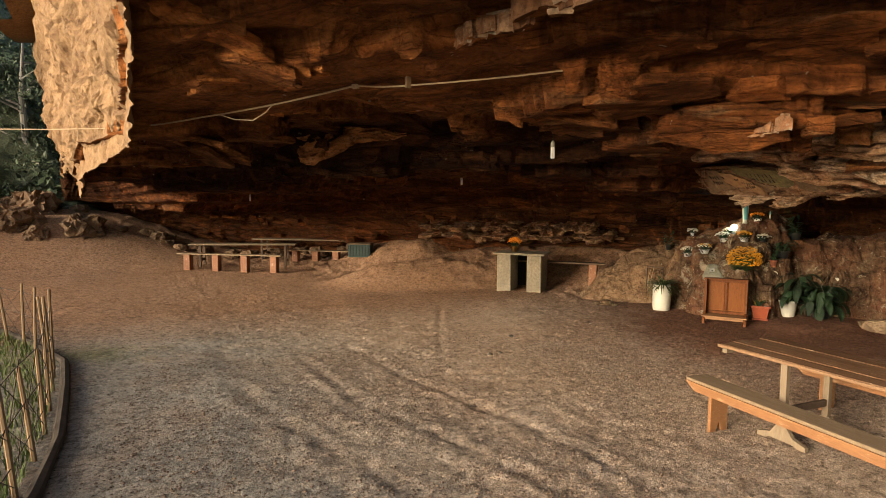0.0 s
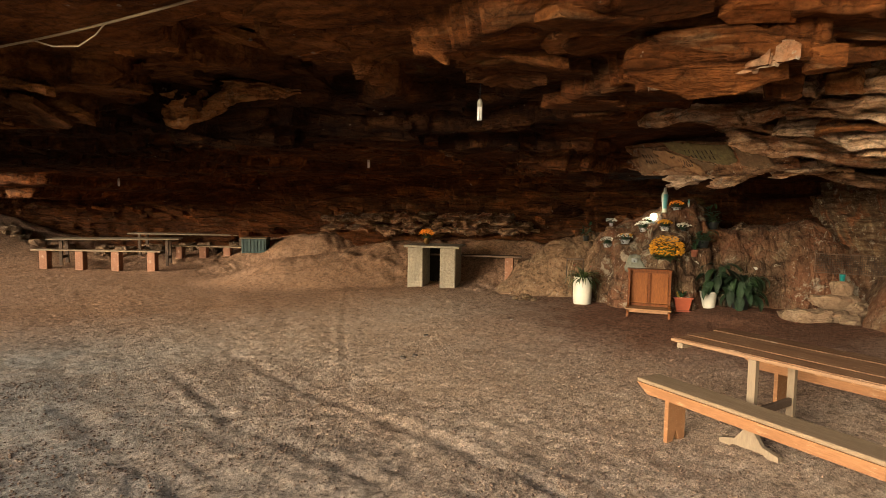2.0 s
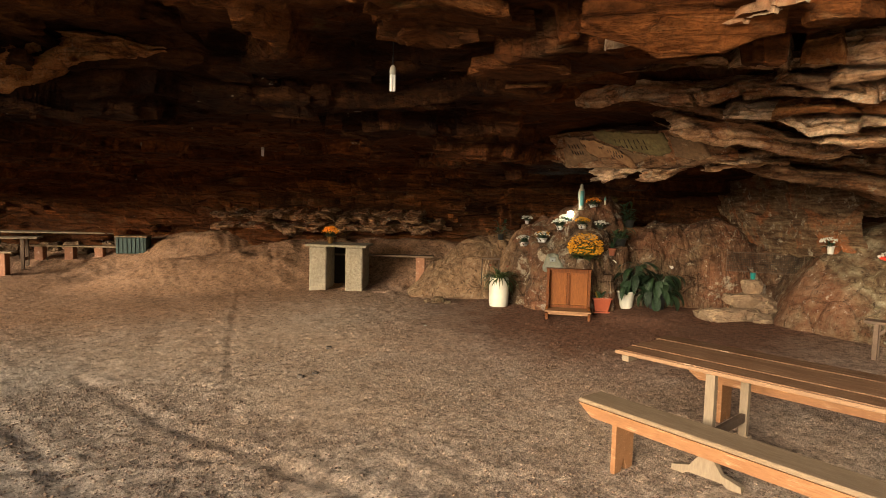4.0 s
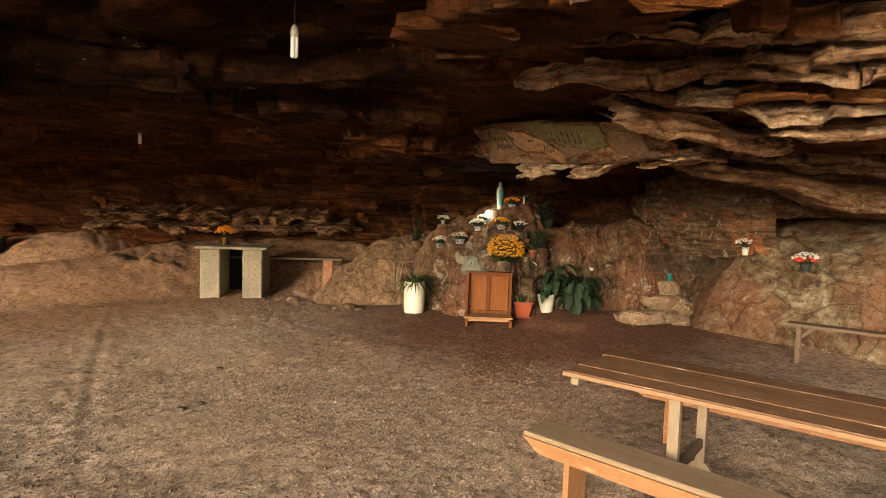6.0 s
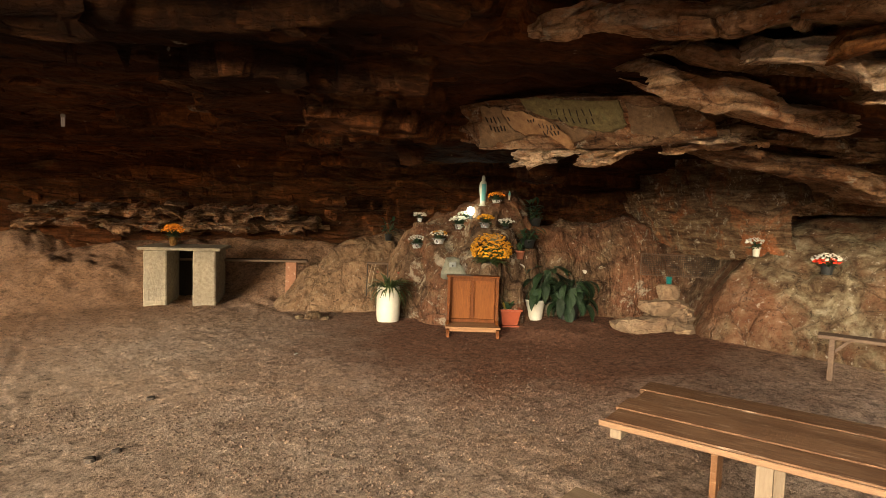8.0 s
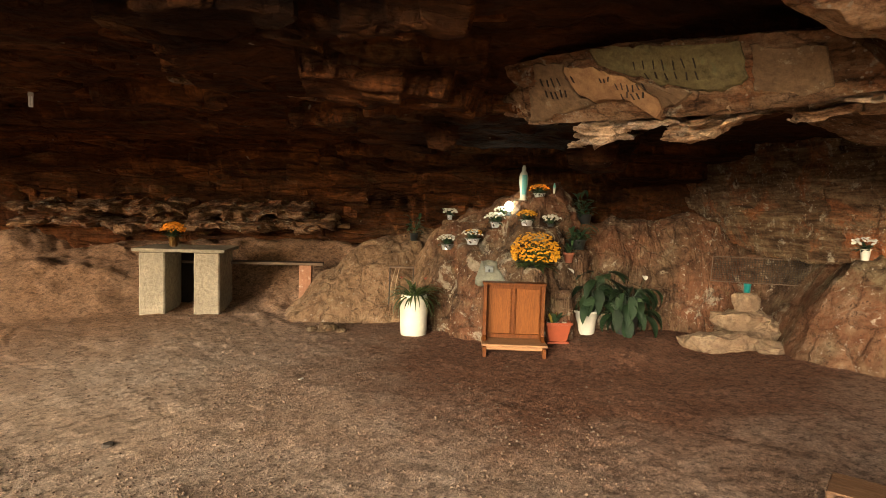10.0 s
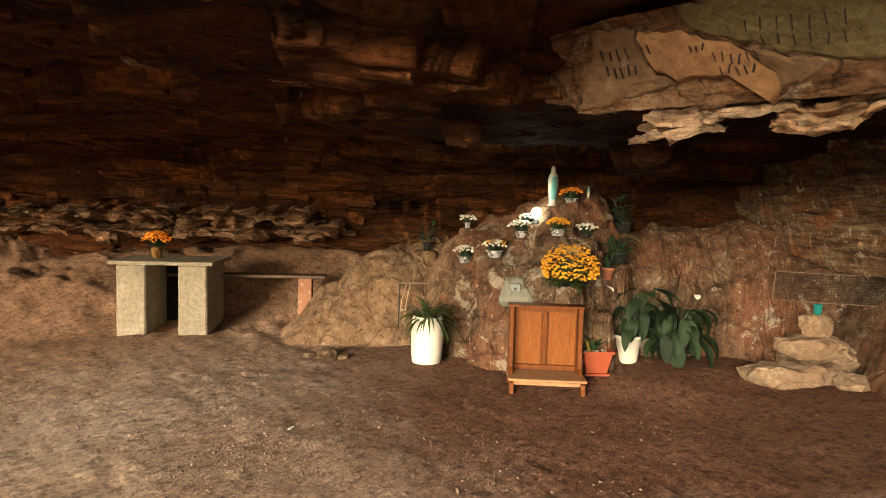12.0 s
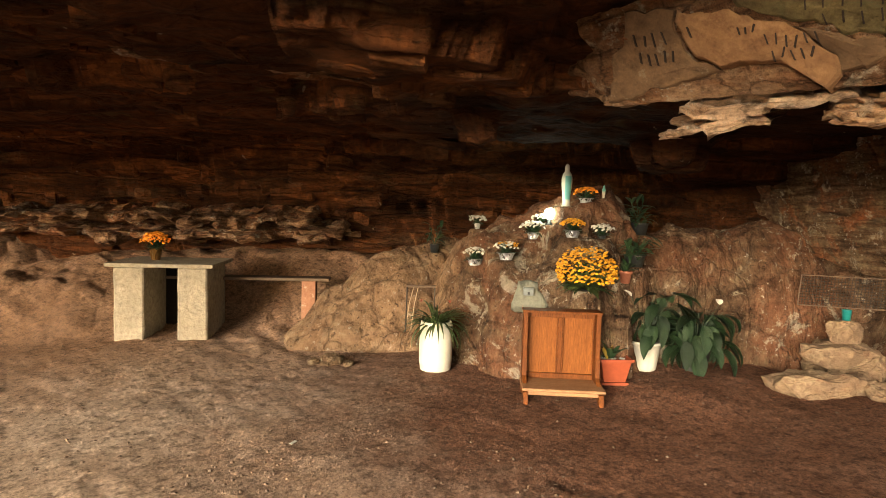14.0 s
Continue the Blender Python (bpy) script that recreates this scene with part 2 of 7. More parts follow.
    b.inputs["Specular IOR Level"].default_value = 0.08
    return m


def fresh_rock():
    """Newly broken blocks: tan to cream, with rusty and grey-green patches."""
    m, t, b = nodes_of("fresh_tan_sandstone")
    v = stretched(t, (1, 1, 1))
    fine = noise_of(t, v, 20, 8, 0.75)
    mid = noise_of(t, stretched(t, (0.8, 1.6, 5.0), -STRIKE), 3.0, 7, 0.68, 0.5)
    geo = t.nodes.new("ShaderNodeNewGeometry")
    col = ramp(t, geo.outputs["Random Per Island"], [(0.0, (0.21, 0.10, 0.048)), (0.4, (0.37, 0.21, 0.115)), (0.75, (0.49, 0.33, 0.20)), (1.0, (0.58, 0.45, 0.31))])
    col = blend(t, ramp(t, mid, [(0.36, (0.85, 0.85, 0.85)), (0.56, (0, 0, 0))]), col, (0.15, 0.065, 0.03))
    col = blend(t, ramp(t, noise_of(t, v, 2.4, 5, 0.7), [(0.56, (0, 0, 0)), (0.64, (0.7, 0.7, 0.7))]), col, (0.36, 0.15, 0.065))
    col = blend(t, ramp(t, noise_of(t, v, 6, 5, 0.7), [(0.60, (0, 0, 0)), (0.66, (0.7, 0.7, 0.7))]), col, (0.46, 0.44, 0.33))
    col = blend(t, 0.9, col, ramp(t, fine, [(0.34, (0.4, 0.4, 0.4)), (0.5, (1, 1, 1)), (0.66, (1.3, 1.3, 1.3))]), "MULTIPLY")
    t.links.new(col, b.inputs["Base Color"])
    b.inputs["Roughness"].default_value = 0.9
    relief(t, b, [(mid, 0.9), (fine, 1.0)], 0.04, 0.9)
    b.inputs["Specular IOR Level"].default_value = 0.12
    return m


def ledge_rock(name, deep, mid_tone, light, crust=0.5, rust=0.7, split=0.6):
    """Broken bed faces: layered tone, rust blushes, pale crust and dark grime at two sizes."""
    m, t, b = nodes_of(name)
    v = stretched(t, (1, 1, 1))
    layered = stretched(t, (1.0, 1.0, 7.0))
    band = noise_of(t, layered, 2.2, 7, 0.65, 0.5)
    blotch = noise_of(t, v, 1.7, 6, 0.65, 0.6)
    fine = noise_of(t, v, 34, 8, 0.75)
    col = ramp(t, band, [(0.30, deep), (0.47, mid_tone), (0.66, light)])
    col = blend(t, ramp(t, blotch, [(0.50, (0, 0, 0)), (0.66, (rust, rust, rust))]), col, (0.30, 0.105, 0.038))
    col = blend(t, ramp(t, noise_of(t, v, 3.3, 6, 0.7, 0.4), [(0.30, (0.85, 0.85, 0.85)), (0.44, (0, 0, 0))]), col, (0.075, 0.033, 0.016))
    col = blend(t, ramp(t, noise_of(t, v, 5.5, 7, 0.75, 0.3), [(0.57, (0, 0, 0)), (0.63, (crust, crust, crust))]), col, (0.50, 0.45, 0.34))
    spot = put(t, "TexVoronoi", Scale=26.0)
    t.links.new(v, spot.inputs["Vector"])
    patchy = blend(t, 1.0, ramp(t, spot.outputs["Distance"], [(0.16, (1, 1, 1)), (0.24, (0, 0, 0))]), ramp(t, noise_of(t, v, 2.0, 4, 0.6), [(0.52, (0, 0, 0)), (0.60, (crust, crust, crust))]), "MULTIPLY")
    col = blend(t, patchy, col, (0.58, 0.53, 0.42))
    col = blend(t, 0.85, col, ramp(t, fine, [(0.34, (0.5, 0.5, 0.5)), (0.5, (1, 1, 1)), (0.66, (1.28, 1.28, 1.28))]), "MULTIPLY")
    crack = cracks(t, stretched(t, (1.0, 1.0, 2.6)), 2.6, 0.03, 0.5)
    grime = noise_of(t, stretched(t, (1.0, 1.0, 2.2)), 11, 7, 0.8, 0.3)
    col = blend(t, 0.6, col, ramp(t, grime, [(0.36, (0.30, 0.25, 0.22)), (0.48, (1, 1, 1)), (0.66, (1.25, 1.22, 1.18))]), "MULTIPLY")
    col = blend(t, split, col, ramp(t, crack, [(0.0, (0.15, 0.12, 0.10)), (1.0, (1, 1, 1))]), "MULTIPLY")
    t.links.new(col, b.inputs["Base Color"])
    b.inputs["Roughness"].default_value = 0.9
    relief(t, b, [(band, 0.8), (grime, 0.8), (crack, 1.3 * split), (fine, 0.9)], 0.042, 1.0)
    b.inputs["Specular IOR Level"].default_value = 0.12
    return m


def mound_rock():
    m, t, b = nodes_of("weathered_shrine_rock")
    v = stretched(t, (1, 1, 1))
    big = noise_of(t, v, 0.8, 4, 0.6, 0.5)
    mid = noise_of(t, v, 4.5, 8, 0.7, 0.4)
    fine = noise_of(t, v, 30, 8, 0.75)
    patch = noise_of(t, v, 2.3, 6, 0.72, 0.7)
    col = ramp(t, mid, [(0.34, (0.026, 0.013, 0.007)), (0.48, (0.105, 0.060, 0.033)), (0.60, (0.17, 0.110, 0.063)), (0.72, (0.32, 0.25, 0.165))])
    red = ramp(t, big, [(0.45, (0, 0, 0)), (0.62, (0.6, 0.6, 0.6))])
    col = blend(t, red, col, (0.20, 0.082, 0.040))
    col = blend(t, ramp(t, patch, [(0.57, (0, 0, 0)), (0.61, (0.75, 0.75, 0.75))]), col, (0.36, 0.31, 0.23))
    green = noise_of(t, v, 1.3, 6, 0.75, 0.4)
    col = blend(t, ramp(t, green, [(0.58, (0, 0, 0)), (0.7, (0.5, 0.5, 0.5))]), col, (0.187, 0.170, 0.085))
    col = blend(t, 0.85, col, ramp(t, fine, [(0.3, (0.55, 0.55, 0.55)), (0.7, (1.2, 1.2, 1.2))]), "MULTIPLY")
    sep = t.nodes.new("ShaderNodeSeparateXYZ")
    t.links.new(v, sep.inputs[0])
    sandy = put(t, "Math")
    t.links.new(sep.outputs[1], sandy.inputs[0])
    t.links.new(put_range(t, patch, 0.0, 1.0), sandy.inputs[1])
    sand = ramp(t, mid, [(0.35, (0.17, 0.098, 0.052)), (0.55, (0.28, 0.178, 0.10)), (0.75, (0.36, 0.255, 0.155))])
    col = blend(t, ramp(t, put_range(t, sandy.outputs[0], 9.75, 10.15), [(0, (0, 0, 0)), (1, (0.85, 0.85, 0.85))]), col, sand)
    slope = put(t, "Math")
    slope.operation = "SUBTRACT"
    t.links.new(put_range(t, patch, -0.6, 1.4), slope.inputs[1])
    t.links.new(sep.outputs[1], slope.inputs[0])
    lichen = ramp(t, mid, [(0.36, (0.070, 0.038, 0.020)), (0.48, (0.165, 0.118, 0.065)), (0.60, (0.28, 0.235, 0.145)), (0.72, (0.45, 0.41, 0.30))])
    lichen = blend(t, ramp(t, big, [(0.43, (0, 0, 0)), (0.57, (0.75, 0.75, 0.75))]), lichen, (0.19, 0.078, 0.038))
    col = blend(t, ramp(t, put_range(t, slope.outputs[0], 5.0, 4.5), [(0, (0, 0, 0)), (1, (0.8, 0.8, 0.8))]), col, lichen)
    smear = t.nodes.new("ShaderNodeVectorMath")
    smear.operation = "DISTANCE"
    smear.inputs[1].default_value = (9.05, 8.15, 0.86)
    t.links.new(v, smear.inputs[0])
    ragged_edge = put(t, "Math")
    t.links.new(smear.outputs["Value"], ragged_edge.inputs[0])
    t.links.new(put_range(t, noise_of(t, v, 7, 5, 0.7), 2.0, -1.0), ragged_edge.inputs[1])
    col = blend(t, ramp(t, put_range(t, ragged_edge.outputs[0], 0.72, 0.62), [(0, (0, 0, 0)), (1, (0.85, 0.85, 0.85))]), col, (0.29, 0.29, 0.255))
    speck = noise_of(t, v, 14, 6, 0.75)
    col = blend(t, ramp(t, speck, [(0.60, (0, 0, 0)), (0.66, (0.65, 0.65, 0.65))]), col, (0.50, 0.44, 0.35))
    col = blend(t, ramp(t, speck, [(0.36, (0.8, 0.8, 0.8)), (0.42, (0, 0, 0))]), col, (0.035, 0.018, 0.010))
    crack = cracks(t, v, 2.2, 0.035, 0.4)
    col = blend(t, 0.3, col, ramp(t, crack, [(0.0, (0.12, 0.1, 0.09)), (1.0, (1, 1, 1))]), "MULTIPLY")
    col = blend(t, 1.0, col, (0.84, 0.84, 0.84), "MULTIPLY")
    t.links.new(col, b.inputs["Base Color"])
    b.inputs["Roughness"].default_value = 0.9
    relief(t, b, [(mid, 1.0), (crack, 0.7), (speck, 0.8), (fine, 0.8)], 0.045, 0.9)
    b.inputs["Specular IOR Level"].default_value = 0.12
    return m


def soil():
    m, t, b = nodes_of("trodden_gravelly_soil")
    v = stretched(t, (1, 1, 1))
    geo = t.nodes.new("ShaderNodeNewGeometry")
    big = noise_of(t, v, 0.35, 5, 0.6, 0.5)
    mid = noise_of(t, v, 3.0, 8, 0.7)
    fine = noise_of(t, v, 38, 8, 0.85)
    grit = put(t, "TexVoronoi", Scale=55.0)
    t.links.new(v, grit.inputs["Vector"])
    col = ramp(t, mid, [(0.3, (0.27, 0.195, 0.140)), (0.50, (0.42, 0.325, 0.245)), (0.72, (0.55, 0.445, 0.35))])
    col = blend(t, ramp(t, big, [(0.4, (0, 0, 0)), (0.62, (0.45, 0.45, 0.45))]), col, (0.37, 0.245, 0.155))
    # damp red earth round the shrine, greyer towards the open side
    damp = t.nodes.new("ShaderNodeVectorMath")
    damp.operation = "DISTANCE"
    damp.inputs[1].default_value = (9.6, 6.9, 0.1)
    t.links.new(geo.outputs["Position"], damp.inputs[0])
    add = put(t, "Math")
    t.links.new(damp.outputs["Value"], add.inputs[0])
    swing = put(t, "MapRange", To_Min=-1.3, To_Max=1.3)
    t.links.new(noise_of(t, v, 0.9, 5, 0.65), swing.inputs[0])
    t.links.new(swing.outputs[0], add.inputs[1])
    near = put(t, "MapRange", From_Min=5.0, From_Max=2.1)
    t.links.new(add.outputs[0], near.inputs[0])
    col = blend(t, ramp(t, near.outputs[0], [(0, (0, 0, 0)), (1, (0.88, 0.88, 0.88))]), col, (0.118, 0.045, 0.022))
    sep = t.nodes.new("ShaderNodeSeparateXYZ")
    t.links.new(geo.outputs["Position"], sep.inputs[0])
    greyx = put(t, "MapRange", From_Min=2.6, From_Max=0.3)
    t.links.new(sep.outputs[0], greyx.inputs[0])
    greyy = put(t, "MapRange", From_Min=13.0, From_Max=9.5)
    t.links.new(sep.outputs[1], greyy.inputs[0])
    grey2 = put(t, "Math")
    grey2.operation = "MULTIPLY"
    t.links.new(greyx.outputs[0], grey2.inputs[0])
    t.links.new(greyy.outputs[0], grey2.inputs[1])
    greyn = put(t, "Math")
    greyn.operation = "MULTIPLY"
    t.links.new(grey2.outputs[0], greyn.inputs[0])
    t.links.new(ramp(t, noise_of(t, v, 1.3, 6, 0.7), [(0.30, (0.25, 0.25, 0.25)), (0.55, (1, 1, 1))]), greyn.inputs[1])
    col = blend(t, greyn.outputs[0], col, (0.33, 0.30, 0.255))
    # rust-red earth of the far bank, and a mossy patch by the fence
    far = put(t, "Math")
    t.links.new(sep.outputs[1], far.inputs[0])
    t.links.new(swing.outputs[0], far.inputs[1])
    col = blend(t, ramp(t, put_range(t, far.outputs[0], 9.6, 12.4), [(0, (0, 0, 0)), (1, (0.75, 0.75, 0.75))]), col, (0.265, 0.138, 0.069))
    moss = t.nodes.new("ShaderNodeVectorMath")
    moss.operation = "DISTANCE"
    moss.inputs[1].default_value = (-1.55, 9.5, 0.0)
    t.links.new(geo.outputs["Position"], moss.inputs[0])
    mossy = put(t, "Math")
    t.links.new(moss.outputs["Value"], mossy.inputs[0])
    t.links.new(swing.outputs[0], mossy.inputs[1])
    col = blend(t, ramp(t, put_range(t, mossy.outputs[0], 0.9, 0.2), [(0, (0, 0, 0)), (1, (0.6, 0.6, 0.6))]), col, (0.15, 0.15, 0.05))
    col = blend(t, 0.9, col, ramp(t, fine, [(0.38, (0.42, 0.40, 0.39)), (0.50, (0.98, 0.98, 0.98)), (0.64, (1.32, 1.30, 1.27))]), "MULTIPLY")
    clod = noise_of(t, v, 13, 5, 0.7)
    col = blend(t, 0.8, col, ramp(t, clod, [(0.38, (0.42, 0.40, 0.38)), (0.50, (1.0, 1.0, 1.0)), (0.66, (1.3, 1.28, 1.25))]), "MULTIPLY")
    col = blend(t, 0.5, col, ramp(t, grit.outputs["Color"], [(0.0, (0.65, 0.65, 0.65)), (1.0, (1.60, 1.56, 1.52))]), "MULTIPLY")
    t.links.new(col, b.inputs["Base Color"])
    b.inputs["Roughness"].default_value = 0.95
    crumb = noise_of(t, v, 22, 6, 0.75)
    relief(t, b, [(mid, 0.5), (clod, 0.8), (crumb, 0.9), (fine, 1.0)], 0.027, 1.0)
    b.inputs["Specular IOR Level"].default_value = 0.10
    return m


M_FRESH = fresh_rock()
M_LEDGE = ledge_rock("tan_bed_face", (0.13, 0.060, 0.028), (0.50, 0.29, 0.155), (0.72, 0.51, 0.32))
M_LEDGE_PALE = ledge_rock("pale_crusted_bed_face", (0.20, 0.105, 0.055), (0.60, 0.41, 0.255), (0.78, 0.63, 0.46), 0.8, 0.6)
M_LEDGE_BROWN = ledge_rock("brown_bed_face", (0.05, 0.023, 0.011), (0.20, 0.105, 0.052), (0.37, 0.235, 0.135), 0.5, 0.6)
M_LEDGE_RUST = ledge_rock("rust_orange_bed_face", (0.10, 0.036, 0.012), (0.34, 0.135, 0.042), (0.46, 0.23, 0.09), 0.2, 0.5)
M_LEDGE_LICHEN = ledge_rock("lichened_leaning_rock", (0.040, 0.020, 0.010), (0.115, 0.066, 0.034), (0.23, 0.165, 0.095), 0.5, 1.0, 0.12)
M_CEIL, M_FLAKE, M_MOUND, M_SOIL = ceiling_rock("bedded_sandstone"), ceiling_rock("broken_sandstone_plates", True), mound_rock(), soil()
M_CLIFF = surface("flaking_tan_cliff", (0.15, 0.08, 0.038), (0.40, 0.26, 0.13), 3.2, 0.9, 1.0, spots=(0.10, 0.05, 0.025), distance=0.05)
M_GRASSBANK = surface("overgrown_bank", (0.015, 0.025, 0.014), (0.12, 0.13, 0.07), 1.5, 0.9, 0.9, spots=(0.20, 0.20, 0.17), distance=0.08)
M_BENCH = surface("varnished_orange_pine", (0.15, 0.066, 0.027), (0.29, 0.148, 0.068), 3, 0.5, 0.2, (8, 1, 8), spots=(0.36, 0.23, 0.13), shine=0.10)
M_TOP = surface("weathered_table_boards", (0.055, 0.023, 0.011), (0.27, 0.155, 0.082), 2.6, 0.5, 0.4, (9, 1, 9), varied=0.3, spots=(0.36, 0.25, 0.16), shine=0.10)
M_SEAT = surface("worn_bench_top", (0.12, 0.08, 0.045), (0.28, 0.205, 0.13), 3, 0.6, 0.2, (9, 1, 9), shine=0.10)
M_PALE = surface("pale_painted_timber", (0.13, 0.095, 0.062), (0.24, 0.185, 0.12), 3, 0.55, 0.1, (6, 6, 1), shine=0.10)
M_EDGE = surface("pale_sawn_edge", (0.15, 0.085, 0.045), (0.24, 0.145, 0.08), 6, 0.6, 0.1, (9, 1, 9), shine=0.10)
M_KNEEL = surface("red_brown_varnished_wood", (0.05, 0.014, 0.004), (0.17, 0.056, 0.013), 4, 0.5, 0.2, (7, 7, 1), shine=0.10)
M_PANEL = surface("orange_varnished_panel", (0.085, 0.026, 0.006), (0.22, 0.078, 0.018), 3, 0.5, 0.15, (9, 9, 1), shine=0.10)
M_GREYWOOD = surface("grey_old_wood", (0.065, 0.042, 0.028), (0.145, 0.100, 0.068), 6, 0.8, 0.2, (8, 1, 8), shine=0.10)
M_STONE = surface("rough_plaster_stone", (0.13, 0.106, 0.072), (0.36, 0.312, 0.222), 4.5, 0.92, 0.6, spots=(0.13, 0.095, 0.058), distance=0.03)
M_WHITE = surface("white_glazed_plastic", (0.43, 0.41, 0.335), (0.53, 0.51, 0.42), 3, 0.4, 0.03)
M_TERRA = surface("red_plastic_terracotta", (0.165, 0.034, 0.013), (0.25, 0.055, 0.021), 4, 0.5, 0.05)
M_CLAY = surface("salmon_clay", (0.20, 0.068, 0.036), (0.33, 0.125, 0.07), 6, 0.7, 0.1)
M_CEMENT = surface("grey_green_cement", (0.10, 0.10, 0.075), (0.205, 0.205, 0.155), 9, 0.9, 0.5, spots=(0.14, 0.10, 0.06))
M_BRICK = surface("orange_hollow_brick", (0.18, 0.080, 0.043), (0.30, 0.15, 0.086), 6, 0.9, 0.4, spots=(0.45, 0.33, 0.24))
M_BLACK = surface("black_nursery_plastic", (0.012, 0.013, 0.012), (0.03, 0.032, 0.03), 5, 0.5, 0.05)
M_FOIL = surface("crinkled_silver_foil", (0.45, 0.45, 0.46), (0.75, 0.75, 0.76), 18, 0.3, 0.9, metal=0.9, distance=0.02)
M_GOLD = surface("gold_foil", (0.12, 0.06, 0.018), (0.26, 0.15, 0.045), 18, 0.32, 0.9, metal=0.85, distance=0.02)
M_LEAF = surface("deep_green_leaf", (0.004, 0.012, 0.004), (0.022, 0.041, 0.016), 14, 0.42, 0.8, varied=0.5, shine=0.22, distance=0.02)
M_GRASSY = surface("olive_strap_leaf", (0.016, 0.030, 0.008), (0.065, 0.085, 0.026), 8, 0.5, 0.1, varied=0.4, leaves=True)
M_DARKLEAF = surface("dark_leaf", (0.010, 0.024, 0.010), (0.028, 0.055, 0.02), 8, 0.5, 0.15)
M_YELLOW = surface("golden_petal", (0.40, 0.165, 0.006), (0.62, 0.32, 0.016), 22, 0.6, 0.2)
M_ORANGE = surface("orange_petal", (0.72, 0.20, 0.012), (0.85, 0.36, 0.02), 22, 0.6, 0.2)
M_PETAL = surface("white_petal", (0.40, 0.38, 0.31), (0.62, 0.60, 0.52), 22, 0.6, 0.2)
M_RED = surface("scarlet_petal", (0.62, 0.03, 0.012), (0.85, 0.09, 0.03), 22, 0.6, 0.2)
M_GREYMETAL = surface("grey_painted_steel", (0.12, 0.13, 0.12), (0.20, 0.215, 0.20), 8, 0.5, 0.1, metal=0.3)
M_CABLE = surface("pale_dusty_cable", (0.30, 0.21, 0.12), (0.42, 0.31, 0.19), 10, 0.6, 0.05)
M_TUBE = surface("milk_white_bulb_glass", (0.78, 0.78, 0.74), (0.84, 0.84, 0.80), 3, 0.3, 0.02)
M_GAP_SHADE = surface("gap_shade_black", (0.006, 0.005, 0.004), (0.018, 0.014, 0.010), 7, 0.9, 0.3, shine=0.05)
M_EDGING = surface("dark_damp_edging", (0.03, 0.022, 0.016), (0.08, 0.062, 0.045), 7, 0.8, 0.3)
M_STICK = surface("bamboo_stake", (0.13, 0.08, 0.04), (0.25, 0.165, 0.085), 7, 0.75, 0.2, (6, 6, 1))
M_WIRE = surface("rusty_wire", (0.028, 0.020, 0.014), (0.07, 0.052, 0.04), 20, 0.7, 0.1, metal=0.5)
M_GRASS = surface("short_grass", (0.05, 0.075, 0.018), (0.16, 0.19, 0.05), 6, 0.8, 0.3)
M_BARK = surface("grey_bark", (0.16, 0.145, 0.12), (0.38, 0.36, 0.31), 6, 0.9, 0.8, (4, 4, 1), distance=0.03)
M_TREELEAF = surface("tree_leaf", (0.024, 0.045, 0.022), (0.10, 0.13, 0.065), 8, 0.6, 0.1, varied=0.75, leaves=True)
M_CRATE = surface("faded_green_plastic", (0.018, 0.038, 0.034), (0.045, 0.075, 0.068), 6, 0.5, 0.1)
M_TEAL = surface("teal_glazed_plastic", (0.006, 0.10, 0.095), (0.016, 0.17, 0.15), 6, 0.35, 0.05)
M_PEBBLE = surface("grey_brown_pebble", (0.085, 0.055, 0.037), (0.205, 0.142, 0.099), 12, 0.95, 0.4, varied=0.3, leaves=True, shine=0.1)
M_PALESTONE = surface("pale_lichened_stone", (0.09, 0.048, 0.026), (0.25, 0.185, 0.11), 4, 0.92, 0.9, spots=(0.12, 0.055, 0.028), distance=0.03)

M_PLATE = surface("smooth_tan_plate", (0.15, 0.075, 0.033), (0.40, 0.235, 0.11), 4.5, 0.85, 0.8, spots=(0.15, 0.07, 0.03), distance=0.02)
M_CHAR = surface("charcoal_mark", (0.02, 0.014, 0.01), (0.06, 0.04, 0.03), 10, 0.9, 0.1)
M_OLIVE = surface("olive_brown_plate", (0.075, 0.042, 0.02), (0.25, 0.155, 0.08), 4.5, 0.9, 0.9, spots=(0.30, 0.25, 0.17), distance=0.025)
M_MOSSY = surface("mossy_green_plate", (0.065, 0.048, 0.018), (0.24, 0.195, 0.085), 5.0, 0.9, 0.9, spots=(0.11, 0.11, 0.05), distance=0.025)
M_VARIEG = surface("yellow_variegated_leaf", (0.16, 0.12, 0.02), (0.48, 0.30, 0.05), 12, 0.5, 0.2)
M_DUSTY = surface("dusty_worn_board", (0.16, 0.075, 0.032), (0.33, 0.19, 0.10), 4, 0.7, 0.3, (1, 8, 8), shine=0.1)
M_COURSE = surface("weathered_brown_course", (0.07, 0.038, 0.02), (0.26, 0.165, 0.09), 6, 0.9, 0.8, spots=(0.33, 0.25, 0.16), distance=0.02)

# ---- the large structure ----
BACK = [(-6.5, 28.5), (0, 26.5), (4, 23.2), (7.3, 17.4), (9.6, 14.4), (11.3, 12.2), (12.5, 10), (13.4, 8), (13.9, 6), (13.9, 3), (13.6, 0), (13.6, -8)]
LIP = [(-4.7, 26), (-3.3, 19), (-2.1, 13), (-1.50, 9.5), (-1.30, 8.7), (-0.76, 7.9), (-0.5, 5.5), (-0.3, 3.4), (0.2, 2.2), (1.6, 1.7), (3.6, 1.4), (6, 1.1), (9, 0.4), (15, -1.0)]


def inside_back(x, y):
    return -side_of(x, y, BACK)


def outside_lip(x, y):
    return -side_of(x, y, LIP)


